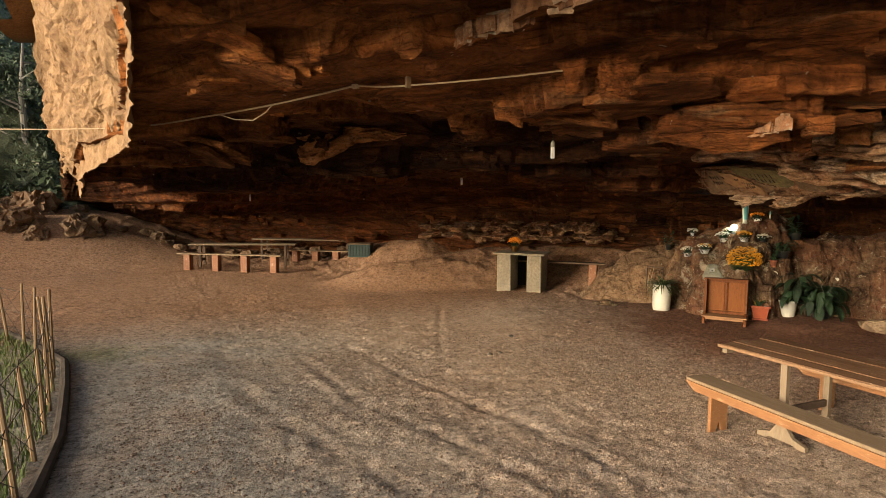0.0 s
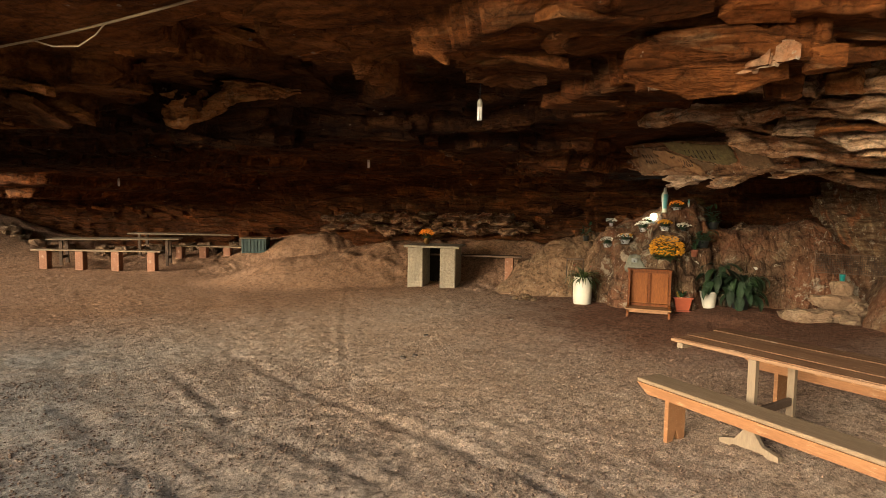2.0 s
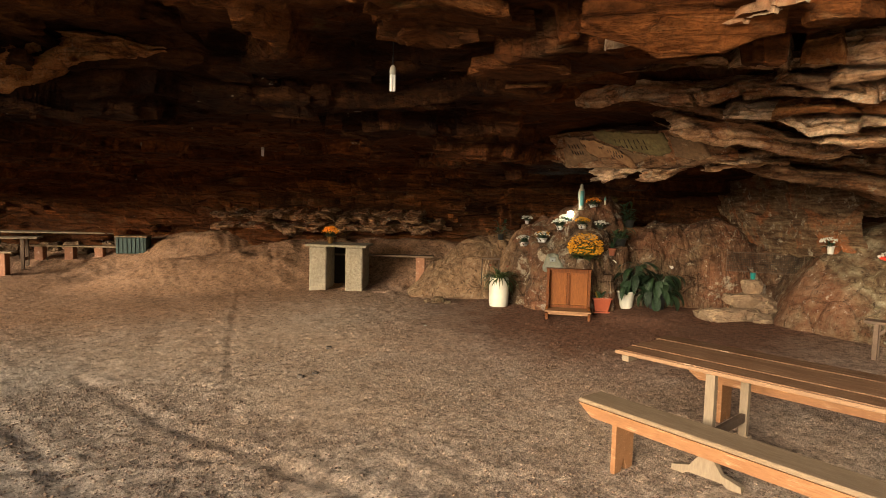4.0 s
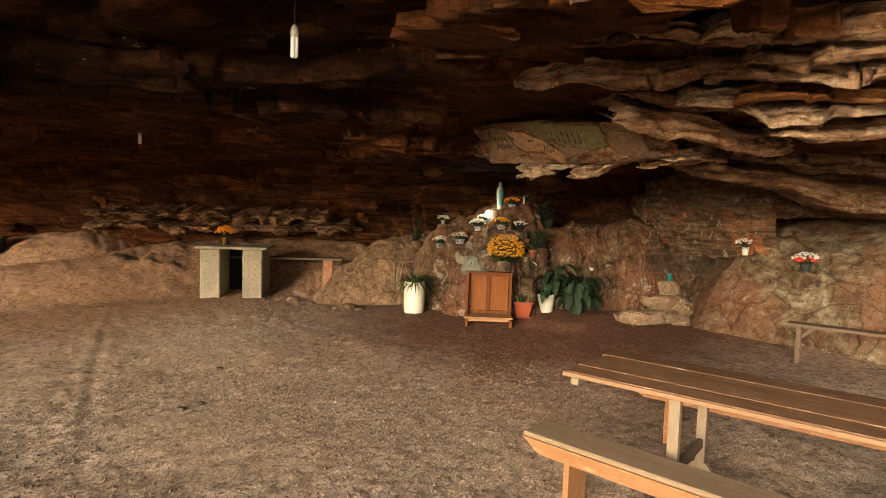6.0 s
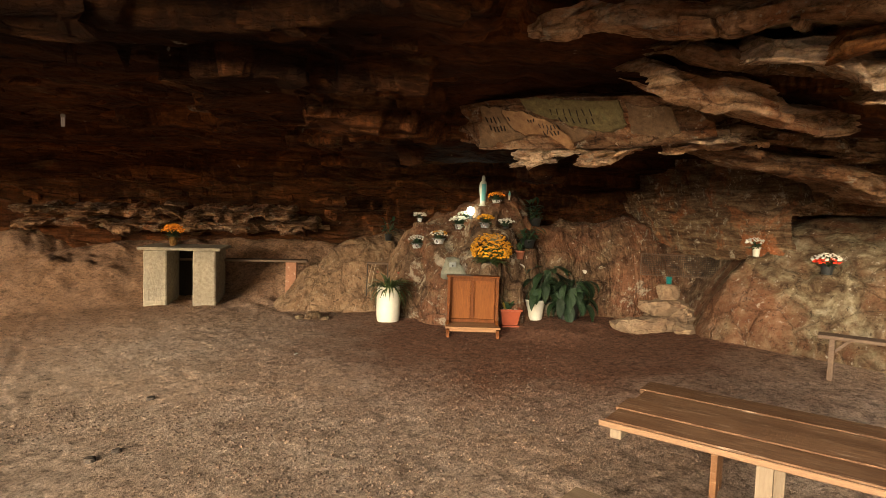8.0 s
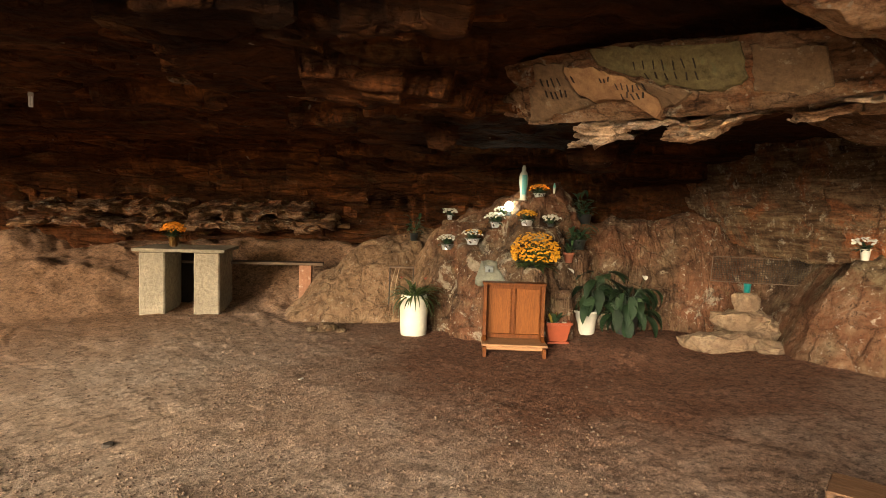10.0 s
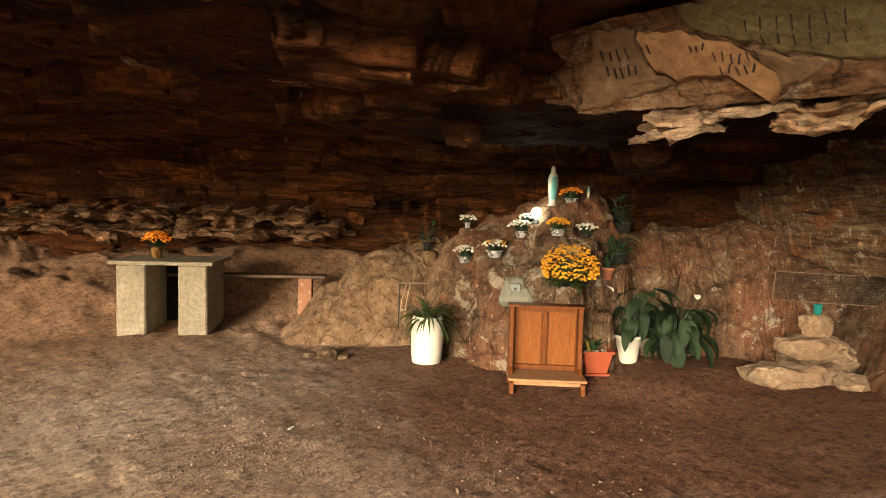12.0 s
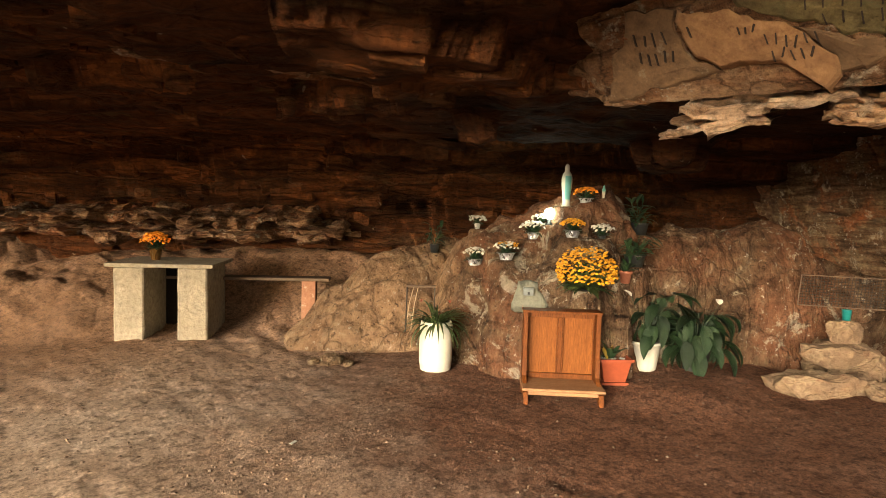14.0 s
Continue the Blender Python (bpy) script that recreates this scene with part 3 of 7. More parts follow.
TRACKS = [
    ([(5.5, 13.0), (5.26, 12.48), (3.8, 9.15), (3.16, 7.47), (2.85, 6.6)], 0.045, 0.008),
    ([(2.5, 8.2), (2.73, 7.98), (3.18, 7.54), (3.91, 6.87)], 0.026, 0.006),
    ([(2.0, 9.4), (2.4, 7.0), (3.0, 5.0), (3.3, 3.4)], 0.072, 0.015),
    ([(1.3, 8.4), (1.6, 6.4), (2.3, 4.4), (2.8, 3.0)], 0.066, 0.015),
    ([(0.3, 7.5), (0.9, 5.5), (1.6, 3.8), (2.2, 2.4)], 0.084, 0.013),
    ([(5.0, 5.8), (3.8, 5.6), (2.4, 6.1), (0.8, 7.0)], 0.050, 0.014),
    ([(2.6, 6.9), (4.2, 6.4), (5.6, 6.6), (7.0, 7.4)], 0.066, 0.009),
]


BANK_FOOT = [(-2.0, 15.6), (2.0, 14.4), (4.7, 13.3), (5.54, 13.02), (6.5, 12.75), (7.3, 12.7), (8.1, 12.2), (8.8, 11.5), (9.8, 10.9), (12.0, 10.6)]


def ground_base(x, y):
    s = inside_back(x, y)
    rise = (0.25 + 0.70 * smooth((x - 4.0) / 2.5) * smooth((y - 16.0) / 1.5)) * smooth((3.0 - s) / 2.2) * smooth((y - 9.3) / 2.5)
    rise = rise + 0.60 * smooth(side_of(x, y, BANK_FOOT) / 1.8) * smooth((x - 2.5) / 2.2) * smooth((17.0 - y) / 2.0)
    rise = rise + 1.7 * smooth((y - 20.0) / 5.0) * smooth((2.5 - x) / 7.0)
    return 0.10 * smooth((x - 3.5) / 5.0) + 0.12 * smooth((x - 6.0) / 3.0) * smooth((6.4 - y) / 2.2) + 0.08 * smooth((x - 8.95) / 0.7) * smooth((y - 6.0) / 0.6) - 0.03 + rise


def ground_z(x, y):
    z = ground_base(x, y)
    s = inside_back(x, y)
    bank = smooth((4.2 - s) / 2.0) * smooth((y - 9) / 2.5)
    z = z + 0.05 * fbm(x * 0.5, y * 0.5, 3, 3) + 0.011 * fbm(x * 2.6, y * 2.6, 5, 4, 0.6) + 0.009 * fbm(x * 11, y * 11, 7, 2) * (0.3 + 1.5 * smooth(fbm(x * 0.6, y * 0.6, 33, 3) * 2 + 0.5))
    lump = cells(x * 2.1 + 0.5 * fbm(x, y, 14, 3), y * 2.1, 19)
    z = z + bank * (0.10 * fbm(x * 1.5, y * 1.5, 9, 5, 0.6) + 0.05 * (lump[2] - 0.5) * smooth(lump[3] * 4))
    for line, width, depth in TRACKS:
        d = np.abs(side_of(x, y, line))
        depth = depth * 0.6 * (0.5 + 1.2 * (vnoise(x * 7, y * 7, 88) + 0.5))
        z = z - depth * np.exp(-(d / width) ** 2) + 0.6 * depth * np.exp(-((d - 2.2 * width) / width) ** 2)
    # kicked-up crumbs and footprints
    cx, cy, cid, gap = cells(x * 5.5, y * 5.5, 21)
    z = z + 0.009 * (cid - 0.5) * smooth(gap * 3) * (0.4 + 1.2 * (fbm(x * 0.7, y * 0.7, 30, 2) > 0))
    out = np.maximum(np.hypot(x - 4, y - 8) - 22, 0)
    return z + 0.02 * out * fbm(x * 0.05, y * 0.05, 40, 2) + smooth((-x - 5.5) / 14.0) * smooth((y - 6) / 14) * 3.2


def ground_at(x, y):
    return float(ground_z(np.array([float(x)]), np.array([float(y)]))[0])


grow = 9.0 * (np.geomspace(1, 60, 22) - 1)
gxs = np.concatenate([-6.0 - grow[:0:-1], steps((-6, -3, 0.12), (-3, 0, 0.05), (0, 8, 0.032), (8, 11, 0.05), (11, 14.5, 0.12)), 14.5 + grow[1:]])
gys = np.concatenate([-6.0 - grow[:0:-1], steps((-6, 1.0, 0.14), (1.0, 8.5, 0.032), (8.5, 15, 0.05), (15, 24, 0.09), (24, 27, 0.2)), 27 + grow[1:]])
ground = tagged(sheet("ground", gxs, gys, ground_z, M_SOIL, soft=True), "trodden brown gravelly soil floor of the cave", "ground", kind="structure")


def roof_base(x, y):
    u, v = np.clip(0.75 * x + 0.66 * y, 2.0, 11.6), np.clip(0.66 * x - 0.75 * y, -13.5, 6.0)
    z = 4.2965 - 0.3424 * u - 0.0517 * v - 0.007 * u * v - 0.0117 * v * v + 0.0153 * u * u
    z = z + 0.2 * np.exp(-((x - 3.7) ** 2 + (y - 5.6) ** 2) / 0.5)
    z = z + 0.35 * np.exp(-((x - 1.3) ** 2 + (y - 16.0) ** 2) / 0.9)
    z = z + 0.45 * np.exp(-((x - 12.0) ** 2 + (y - 6.5) ** 2) / 0.9)
    z = z + 0.55 * np.exp(-((x - 10.4) ** 2 + (y - 8.5) ** 2) / 1.6)
    z = z + smooth((y - 11.0) / 5.0) * np.clip(3.4 - z, 0, 2) * smooth((outside_lip(x, y) + 2.5) / 2.5)
    z = z + 0.45 * smooth((x - 0.8) / 2.0) * smooth((4.5 - y) / 1.5) * smooth((outside_lip(x, y) + 1.7) / 1.7)
    # the front of the roof climbs towards the mouth
    z = z + 0.15 * smooth((x - 1.0) / 2.2) * smooth((3.7 - y) / 1.9)
    s = inside_back(x, y)
    wide = 1.0 + 1.2 * smooth((y - 9.0) / 4.0)
    z = z - 2.5 * np.clip((wide - s) / wide, 0, 1.3) ** 1.3
    # a low slot stays open over the bank at the back
    slot = ground_base(x, y) + 0.34 - 1.3 * smooth((0.5 - s) / 0.8)
    return np.where(y > 9.5, np.maximum(z, slot), z)


STRIKE_X, STRIKE_Y = 0.66, -0.75
# long overhanging ledges: points along (strike, inward), drop, how soon the roof recovers behind
LEDGES = [
    ([(-6.6, 6.6), (-5.4, 6.7), (-4.0, 6.9)], 0.096, 0.425),
    ([(-3.4, 5.2), (-2.2, 4.9), (-0.8, 4.6), (0.6, 4.7)], 0.108, 0.425),
    ([(-2.6, 8.4), (-1.2, 8.9), (-0.4, 9.6)], 0.096, 0.510),
]


def ledge_step(v, u):
    total = np.zeros(v.shape)
    for k, (line, drop, behind) in enumerate(LEDGES):
        lv, lu = [q[0] for q in line], [q[1] for q in line]
        block = cells(v * 2.6, u * 0.4 + k * 7, 500 + k)
        du = u - np.interp(v, lv, lu) + 0.16 * fbm(v * 1.4, u * 0.3, 510 + k, 3) + 0.10 * (block[2] - 0.5)
        ends = smooth((v - lv[0] + 0.4) / 0.5) * smooth((lv[-1] + 0.4 - v) / 0.5)
        total = total - ends * drop * np.where(du > 0, smooth(du / 0.05) * np.exp(-np.maximum(du - 0.12, 0) / behind), 0.0) + ends * 0.35 * drop * np.where(du < 0, np.exp(du / 0.35), np.exp(-du / 0.05))
    return total


def beds(x, y):
    """Two sizes of broken sandstone plates, longer along the strike."""
    wx, wy = x + 0.35 * fbm(x * 0.9, y * 0.9, 50, 3), y + 0.35 * fbm(x * 0.9, y * 0.9, 60, 3)
    v, u = STRIKE_X * wx + STRIKE_Y * wy, 0.75 * wx + 0.66 * wy
    big = cells(v / 2.6, u / 0.75, 71)
    small = cells(v / 1.0, u / 0.26, 83)
    return v, u, big, small


def terrace(h, step, hard):
    k = np.floor(h / step)
    return (k + smooth((h / step - k - 0.5) * hard + 0.5)) * step


def bed_room(v, u, x, y):
    """1 where the roof belongs to the long broken beds beside and over the shrine."""
    front = np.maximum(smooth((u - 6.25) / 0.45), smooth((x - 4.35) / 0.35) * smooth((4.7 - y) / 0.5))
    return front * smooth((v + 0.85) / 0.55) * smooth((11.6 + 1.8 * smooth((v - 0.9) / 0.8) - u) / 1.2) * smooth((inside_back(x, y) - 0.6) / 0.8)


def roof_raw(x, y, want_shading=False):
    """An upside-down stair of bedding planes: flat undersides, upright broken faces towards the open side."""
    v, u, (bx, by, bid, bgap), (sx, sy, sid, sgap) = beds(x, y)
    o = outside_lip(x, y)
    back = smooth((2.6 - inside_back(x, y)) / 1.2)
    rough = (0.6 + 0.5 * smooth((v + 3.0) / 3.5)) * (1 - 0.35 * smooth((y - 12) / 4))
    h = roof_base(x, y) + rough * (0.34 * fbm(v * 0.33, u * 0.8, 90, 3) + (0.05 + 0.11 * smooth((v - 0.2) / 1.0)) * (bid - 0.5) + 0.035 * (sid - 0.5) + 0.10 * fbm(v * 1.3, u * 2.2, 93, 3)) + ledge_step(v, u)
    # a broad recess that the long broken beds hang in
    room = bed_room(v, u, x, y)
    h = h + room * (np.interp(x, [4.0, 4.9, 5.3, 5.6, 6.45, 6.75, 7.1, 7.4, 8.0, 9.5, 11.0], [2.98, 2.90, 2.88, 2.83, 2.82, 2.76, 2.52, 2.48, 2.52, 2.60, 2.60]) + 0.95 * smooth((3.3 - y) / 1.7) * smooth((8.5 - x) / 2.5) + 0.06 * fbm(v * 0.8, u * 1.6, 99, 3) - h)
    h = h + 0.34 * smooth((6.78 - u) / 0.25) * smooth((v + 7.2) / 0.8) * smooth((-2.6 - v) / 1.0) * smooth((-1.3 - o) / 0.8)
    warp = 0.06 * fbm(x * 0.6, y * 0.6, 97, 2) + 0.05 * np.sin(h * 7.0)
    flat = 1 - 0.5 * room
    thick = 0.20
    g = (h + warp) / thick
    k = np.round(g)
    f = g - k                                   # -0.5 .. 0.5 through one bed
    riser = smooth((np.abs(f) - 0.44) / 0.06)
    # light put into the tone: high on upright faces, low on flat undersides
    if want_shading:
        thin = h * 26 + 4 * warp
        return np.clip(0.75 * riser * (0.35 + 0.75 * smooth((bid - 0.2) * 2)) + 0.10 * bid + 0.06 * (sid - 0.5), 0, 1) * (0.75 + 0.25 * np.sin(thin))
    t = (k - 0.38 * f * (1 - riser)) * thick - warp
    z = h + 0.88 * flat * (t - h)
    z = z + 0.25 * (terrace(z, 0.045, 4.0) - z) + 0.022 * fbm(x * 4, y * 4, 95, 4, 0.6)
    return z + 0.5 * np.clip(o + 0.1, 0, 1) ** 2


def roof_sheet(v, u):
    """Grid lines run along and across the strike."""
    z = roof_raw(0.66 * v + 0.751 * u, -0.751 * v + 0.66 * u)
    return ragged(0.66 * v + 0.751 * u, -0.751 * v + 0.66 * u, z, 400, ((2.5, 0.07), (7, 0.04), (17, 0.015)))


def riser_shading(v, u):
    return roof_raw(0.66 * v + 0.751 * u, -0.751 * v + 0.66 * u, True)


rvs = steps((-24, -13, 0.14), (-13, -6, 0.07), (-6, 4.5, 0.038), (4.5, 13, 0.12))
rus = steps((-3, 1.5, 0.08), (1.5, 11.5, 0.020), (11.5, 16.0, 0.045), (16, 22, 0.12))
ceiling = sheet("ceiling", rvs, rus, roof_sheet, M_CEIL, lambda x, y, z: (outside_lip(x, y) < 0.05) & (inside_back(x, y) > -0.9), True, riser_shading, True)
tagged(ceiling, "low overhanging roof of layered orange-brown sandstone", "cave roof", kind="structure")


def along(line, spacing, rounds=6):
    """Evenly spaced, softened points on a plan line, with the normals on its right-hand side."""
    pts = np.array(line, float)
    d = np.concatenate([[0], np.cumsum(np.hypot(*np.diff(pts, axis=0).T))])
    k = np.arange(0, d[-1], spacing)
    x, y = np.interp(k, d, pts[:, 0]), np.interp(k, d, pts[:, 1])
    for i in range(rounds):
        x[1:-1], y[1:-1] = (x[:-2] + 2 * x[1:-1] + x[2:]) / 4, (y[:-2] + 2 * y[1:-1] + y[2:]) / 4
    tx, ty = np.gradient(x), np.gradient(y)
    n = np.hypot(tx, ty)
    return x, y, -(-ty / n), -(tx / n)


def lip_face():
    """The broken cliff face that rises above the drip line."""
    x0, y0, nx, ny = along(LIP, 0.055)
    hs = steps((-0.30, 3.2, 0.05), (3.2, 6.5, 0.3))

    def shape(gi, gh):
        i = gi.astype(int)
        bx, by, ox, oy = x0[i], y0[i], nx[i], ny[i]
        z = roof_base(bx, by) + gh + 0.25 * fbm(gi * 0.05, gh * 0, 321, 3)
        s = gi * 0.055
        c = cells(s * 1.5 + 0.4 * fbm(s, gh, 311, 3), gh * 1.9 + 0.4 * fbm(s, gh, 315, 3), 317)
        d = 0.02 + 0.10 * gh + 0.55 * fbm(s * 0.6, gh * 0.6, 301, 3) * smooth(gh / 0.8) + 0.16 * (c[2] - 0.5) * smooth(c[3] * 4) + 0.12 * fbm(s * 4, gh * 4, 305, 4, 0.6)
        d = d * np.where(gh < 0, 0.2, 1.0)
        return ragged(bx + ox * d, by + oy * d, z, 330, ((6, 0.06), (15, 0.03)))

    ob = sheet("wall_cliff_face", np.arange(len(x0), dtype=float), hs, shape, M_CLIFF)
    return tagged(ob, "flaking tan and orange cliff face above the cave mouth", "cliff", kind="structure")


lip_face()


def hill_z(x, y):
    return 9.0 + 1.2 * fbm(x * 0.2, y * 0.2, 120, 3) - 0.25 * np.maximum(outside_lip(x, y), 0)


hill = sheet("wall_cliff_top", steps((-8, 18, 0.6)), steps((-9, 30, 0.6)), hill_z, M_CLIFF, lambda x, y, z: outside_lip(x, y) < 1.2)
tagged(hill, "rough sandstone mass above the overhang", "rock", kind="structure")


def flakes():
    """Angular broken plates that jut from the roof and the foot of the back wall."""
    rng = np.random.default_rng(12)
    places = []                               # strike, inward, length, thickness
    for i in range(1000):
        places.append((rng.uniform(-9.5, 2.5), rng.uniform(2.2, 12.0), 0.08 + 0.50 * rng.random() ** 2.2, rng.uniform(0.010, 0.03)))
    for i in range(900):
        v, u = rng.uniform(-0.6, 4.6), rng.uniform(3.6, 9.6)
        if rng.random() < smooth(np.array([(v + 0.3 * (u - 5) - 0.3) / 1.2]))[0]:
            places.append((v, u, 0.10 + 0.40 * rng.random() ** 1.6, rng.uniform(0.03, 0.09)))
    bx, by, nx, ny = along(BACK, 0.12)
    for i in range(600):
        k, d = rng.integers(0, len(bx)), rng.uniform(0.5, 3.0)
        x, y = bx[k] + nx[k] * d, by[k] + ny[k] * d
        if 9.0 < by[k] < 26:
            places.append((0.66 * x - 0.751 * y, 0.751 * x + 0.66 * y, rng.uniform(0.10, 0.45), rng.uniform(0.03, 0.09)))
    # fresh blocks low on the back wall
    loose = len(places)
    for i in range(260):
        k, d = rng.integers(0, len(bx)), rng.uniform(0.9, 2.4)
        if 9.5 < by[k] < 22:
            x, y = bx[k] + nx[k] * d, by[k] + ny[k] * d
            places.append((0.66 * x - 0.751 * y, 0.751 * x + 0.66 * y, rng.uniform(0.22, 0.5), rng.uniform(0.03, 0.07)))
    # two long lit edges on the front of the roof
    edges = []
    for (v0, u0, z0), (v1, u1, z1), count, size in (((-0.25, 5.30, 2.70), (0.40, 4.70, 2.72), 12, 0.13), ((-2.4, 4.2, 3.25), (-1.48, 3.6, 3.27), 14, 0.17), ((-1.48, 3.6, 3.27), (-0.65, 3.2, 3.30), 12, 0.18)):
        for i in range(count):
            k = (i + rng.random()) / count
            edges.append((v0 + (v1 - v0) * k, u0 + (u1 - u0) * k + rng.normal(0, 0.03), size * rng.uniform(0.5, 1.1), rng.uniform(0.04, 0.08), math.atan2(u1 - u0, v1 - v0) + rng.normal(0, 0.08), z0 + (z1 - z0) * k + rng.normal(0, 0.015)))
    places = np.array([(*q, 9.0, 0.0) for q in places] + edges)
    fresh = np.arange(len(places)) >= loose
    near = (places[:, 1] > 7.6) & (places[:, 1] < 11)
    places[:, 2] = np.where(near & (places[:, 5] == 0), np.minimum(places[:, 2], 0.17), places[:, 2])
    v, u = places[:, 0], places[:, 1]
    x, y = 0.66 * v + 0.751 * u, -0.751 * v + 0.66 * u
    ok = (inside_back(x, y) > 0.4) & (outside_lip(x, y) < -0.4) & (np.hypot(x - 10.4, y - 8.3) > 2.2) & (bed_room(v, u, x, y) < 0.3) & (np.hypot(x - 3.7, y - 5.6) > 0.35) & (np.abs(side_of(x, y, [(-0.95, 8.35), (1.4, 4.7), (2.62, 3.62)])) > 0.35)
    places, x, y, fresh = places[ok], x[ok], y[ok], fresh[ok]
    roof = roof_raw(x, y)
    free = roof > ground_base(x, y) + np.where(y > 16.5, 1.05, 0.15)
    free &= ~fresh | (places[:, 5] > 0) | (y < 9.3) | (roof < ground_base(x, y) + 0.75)
    places, x, y, fresh, roof = places[free], x[free], y[free], fresh[free], roof[free]
    slope = (roof_raw(x + 0.15 * 0.751, y + 0.15 * 0.66) - roof_raw(x - 0.15 * 0.751, y - 0.15 * 0.66)) / 0.3
    verts, faces, kinds = [], [], []
    for (cv, cu, size, thick, way, level), z, dip, new_break in zip(places, roof, np.clip(slope, -0.8, 0.8), fresh):
        n = int(rng.integers(9, 15))
        a = (np.arange(n) + rng.uniform(-0.35, 0.35, n)) * 6.283 / n
        square = (np.abs(np.cos(a)) ** 2.6 + np.abs(np.sin(a)) ** 2.6) ** (-1 / 2.6)
        r = 0.9 * square * rng.uniform(0.66, 1.15, n)
        turn = way if way < 8 else rng.normal(0, 0.22 if new_break else 0.45)
        z = level + thick if level else z
        pv, pu = size * r * np.cos(a), (0.30 if new_break and cv > -3 else 0.45) * size * r * np.sin(a)
        dv, du = math.cos(turn) * pv - math.sin(turn) * pu, math.sin(turn) * pv + math.cos(turn) * pu
        sv, su = rng.normal(-0.06, 0.08 if new_break else 0.12), (0.12 if new_break else 0.5) * dip + rng.normal(0.03, 0.06 if new_break else 0.12)
        k = len(verts)
        for grow, drop in ((0.97, (0.24 if 9 < cu < 12 else 0.05) if level else 0.06), (1.0, -0.55 * thick), (rng.uniform(0.82, 0.97), -thick)):
            vv, uu = cv + dv * grow, cu + du * grow + (0.25 * thick if drop < 0 else 0.0)
            zz = z + drop + sv * dv * grow + su * du * grow + rng.normal(0, 0.006, n)
            verts.extend(zip((0.66 * vv + 0.751 * uu).tolist(), (-0.751 * vv + 0.66 * uu).tolist(), zz.tolist()))
        for ring in (0, 1):
            for i in range(n):
                j = (i + 1) % n
                faces.append((k + ring * n + i, k + ring * n + j, k + (ring + 1) * n + j, k + (ring + 1) * n + i))
        faces.append(tuple(k + 2 * n + i for i in range(n)))
        # undersides of fresh plates take the darker material, which paints their shade
        kinds += [2 if level and cu > 12 else int(new_break)] * (2 * n) + [0]
    me = bpy.data.meshes.new("flakes")
    me.from_pydata(verts, [], faces)
    me.materials.append(M_FLAKE)
    me.materials.append(M_FRESH)
    me.materials.append(M_COURSE)
    me.polygons.foreach_set("material_index", np.array(kinds, dtype=np.int32))
    ob = new("flakes", me)
    ob.parent = ceiling
    ob["label"] = "jutting broken sandstone plates"


flakes()


def outer_slope_z(x, y):
    k = smooth(np.minimum(y - 26.0, -x - 3.5) / 8.0)
    return ground_z(x, y) - 0.3 + 15.0 * k + 0.8 * fbm(x * 0.4, y * 0.4, 350, 4)


slope = sheet("wall_outer_slope", steps((-34, -2, 0.4)), steps((9, 48, 0.4)), outer_slope_z, M_GRASSBANK, lambda x, y, z: (y > 26.2) & (x < -3.7))
tagged(slope, "steep overgrown slope outside the cave", "slope", kind="structure")


# level places on the rock for pots: x, y, radius
SEATS = [(10.00, 10.28, 0.10), (9.87, 9.46, 0.08), (9.43, 9.14, 0.08), (9.42, 8.70, 0.09), (9.85, 8.62, 0.09), (9.98, 8.50, 0.08), (10.14, 8.38, 0.10), (10.26, 8.19, 0.09),
         (10.42, 8.05, 0.06), (9.80, 8.10, 0.09), (10.02, 7.86, 0.08), (9.30, 7.66, 0.14), (9.64, 7.42, 0.08), (10.12, 7.52, 0.12), (10.75, 7.75, 0.12), (10.92, 4.52, 0.08), (10.56, 3.70, 0.09)]


# low rock along the inner side: (x, y, radius x, radius y, turn, height, steepness)
LUMPS = [
    (10.30, 8.45, 1.52, 1.15, 0.25, 1.18, 12.0),     # shrine rock
    (10.65, 8.45, 1.35, 1.00, 0.1, 1.86, 3.2),      # its top shelf
    (10.1, 9.30, 1.30, 0.95, 0.3, 1.50, 3.0),       # left shoulder
    (10.25, 10.40, 2.40, 1.30, -0.30, 1.28, 1.45),     # sandy flank
    (11.2, 7.75, 1.00, 0.85, 0.2, 1.45, 3.0),       # saddle
    (12.3, 7.1, 1.75, 1.2, -0.6, 1.50, 5.0),        # inner wall behind the big plants
    (13.2, 5.6, 1.25, 1.5, 0.0, 1.40, 5.0),         # back of the hollow
]


# foot of the steep lichened face beyond the hollow
FACE = [(8.6, -8.0), (9.2, -1.0), (9.5, 1.2), (9.6, 2.2), (9.72, 2.9), (9.90, 3.5), (10.08, 4.2), (10.25, 4.75), (10.5, 5.1), (11.3, 5.4), (12.3, 5.9), (14.5, 6.6)]


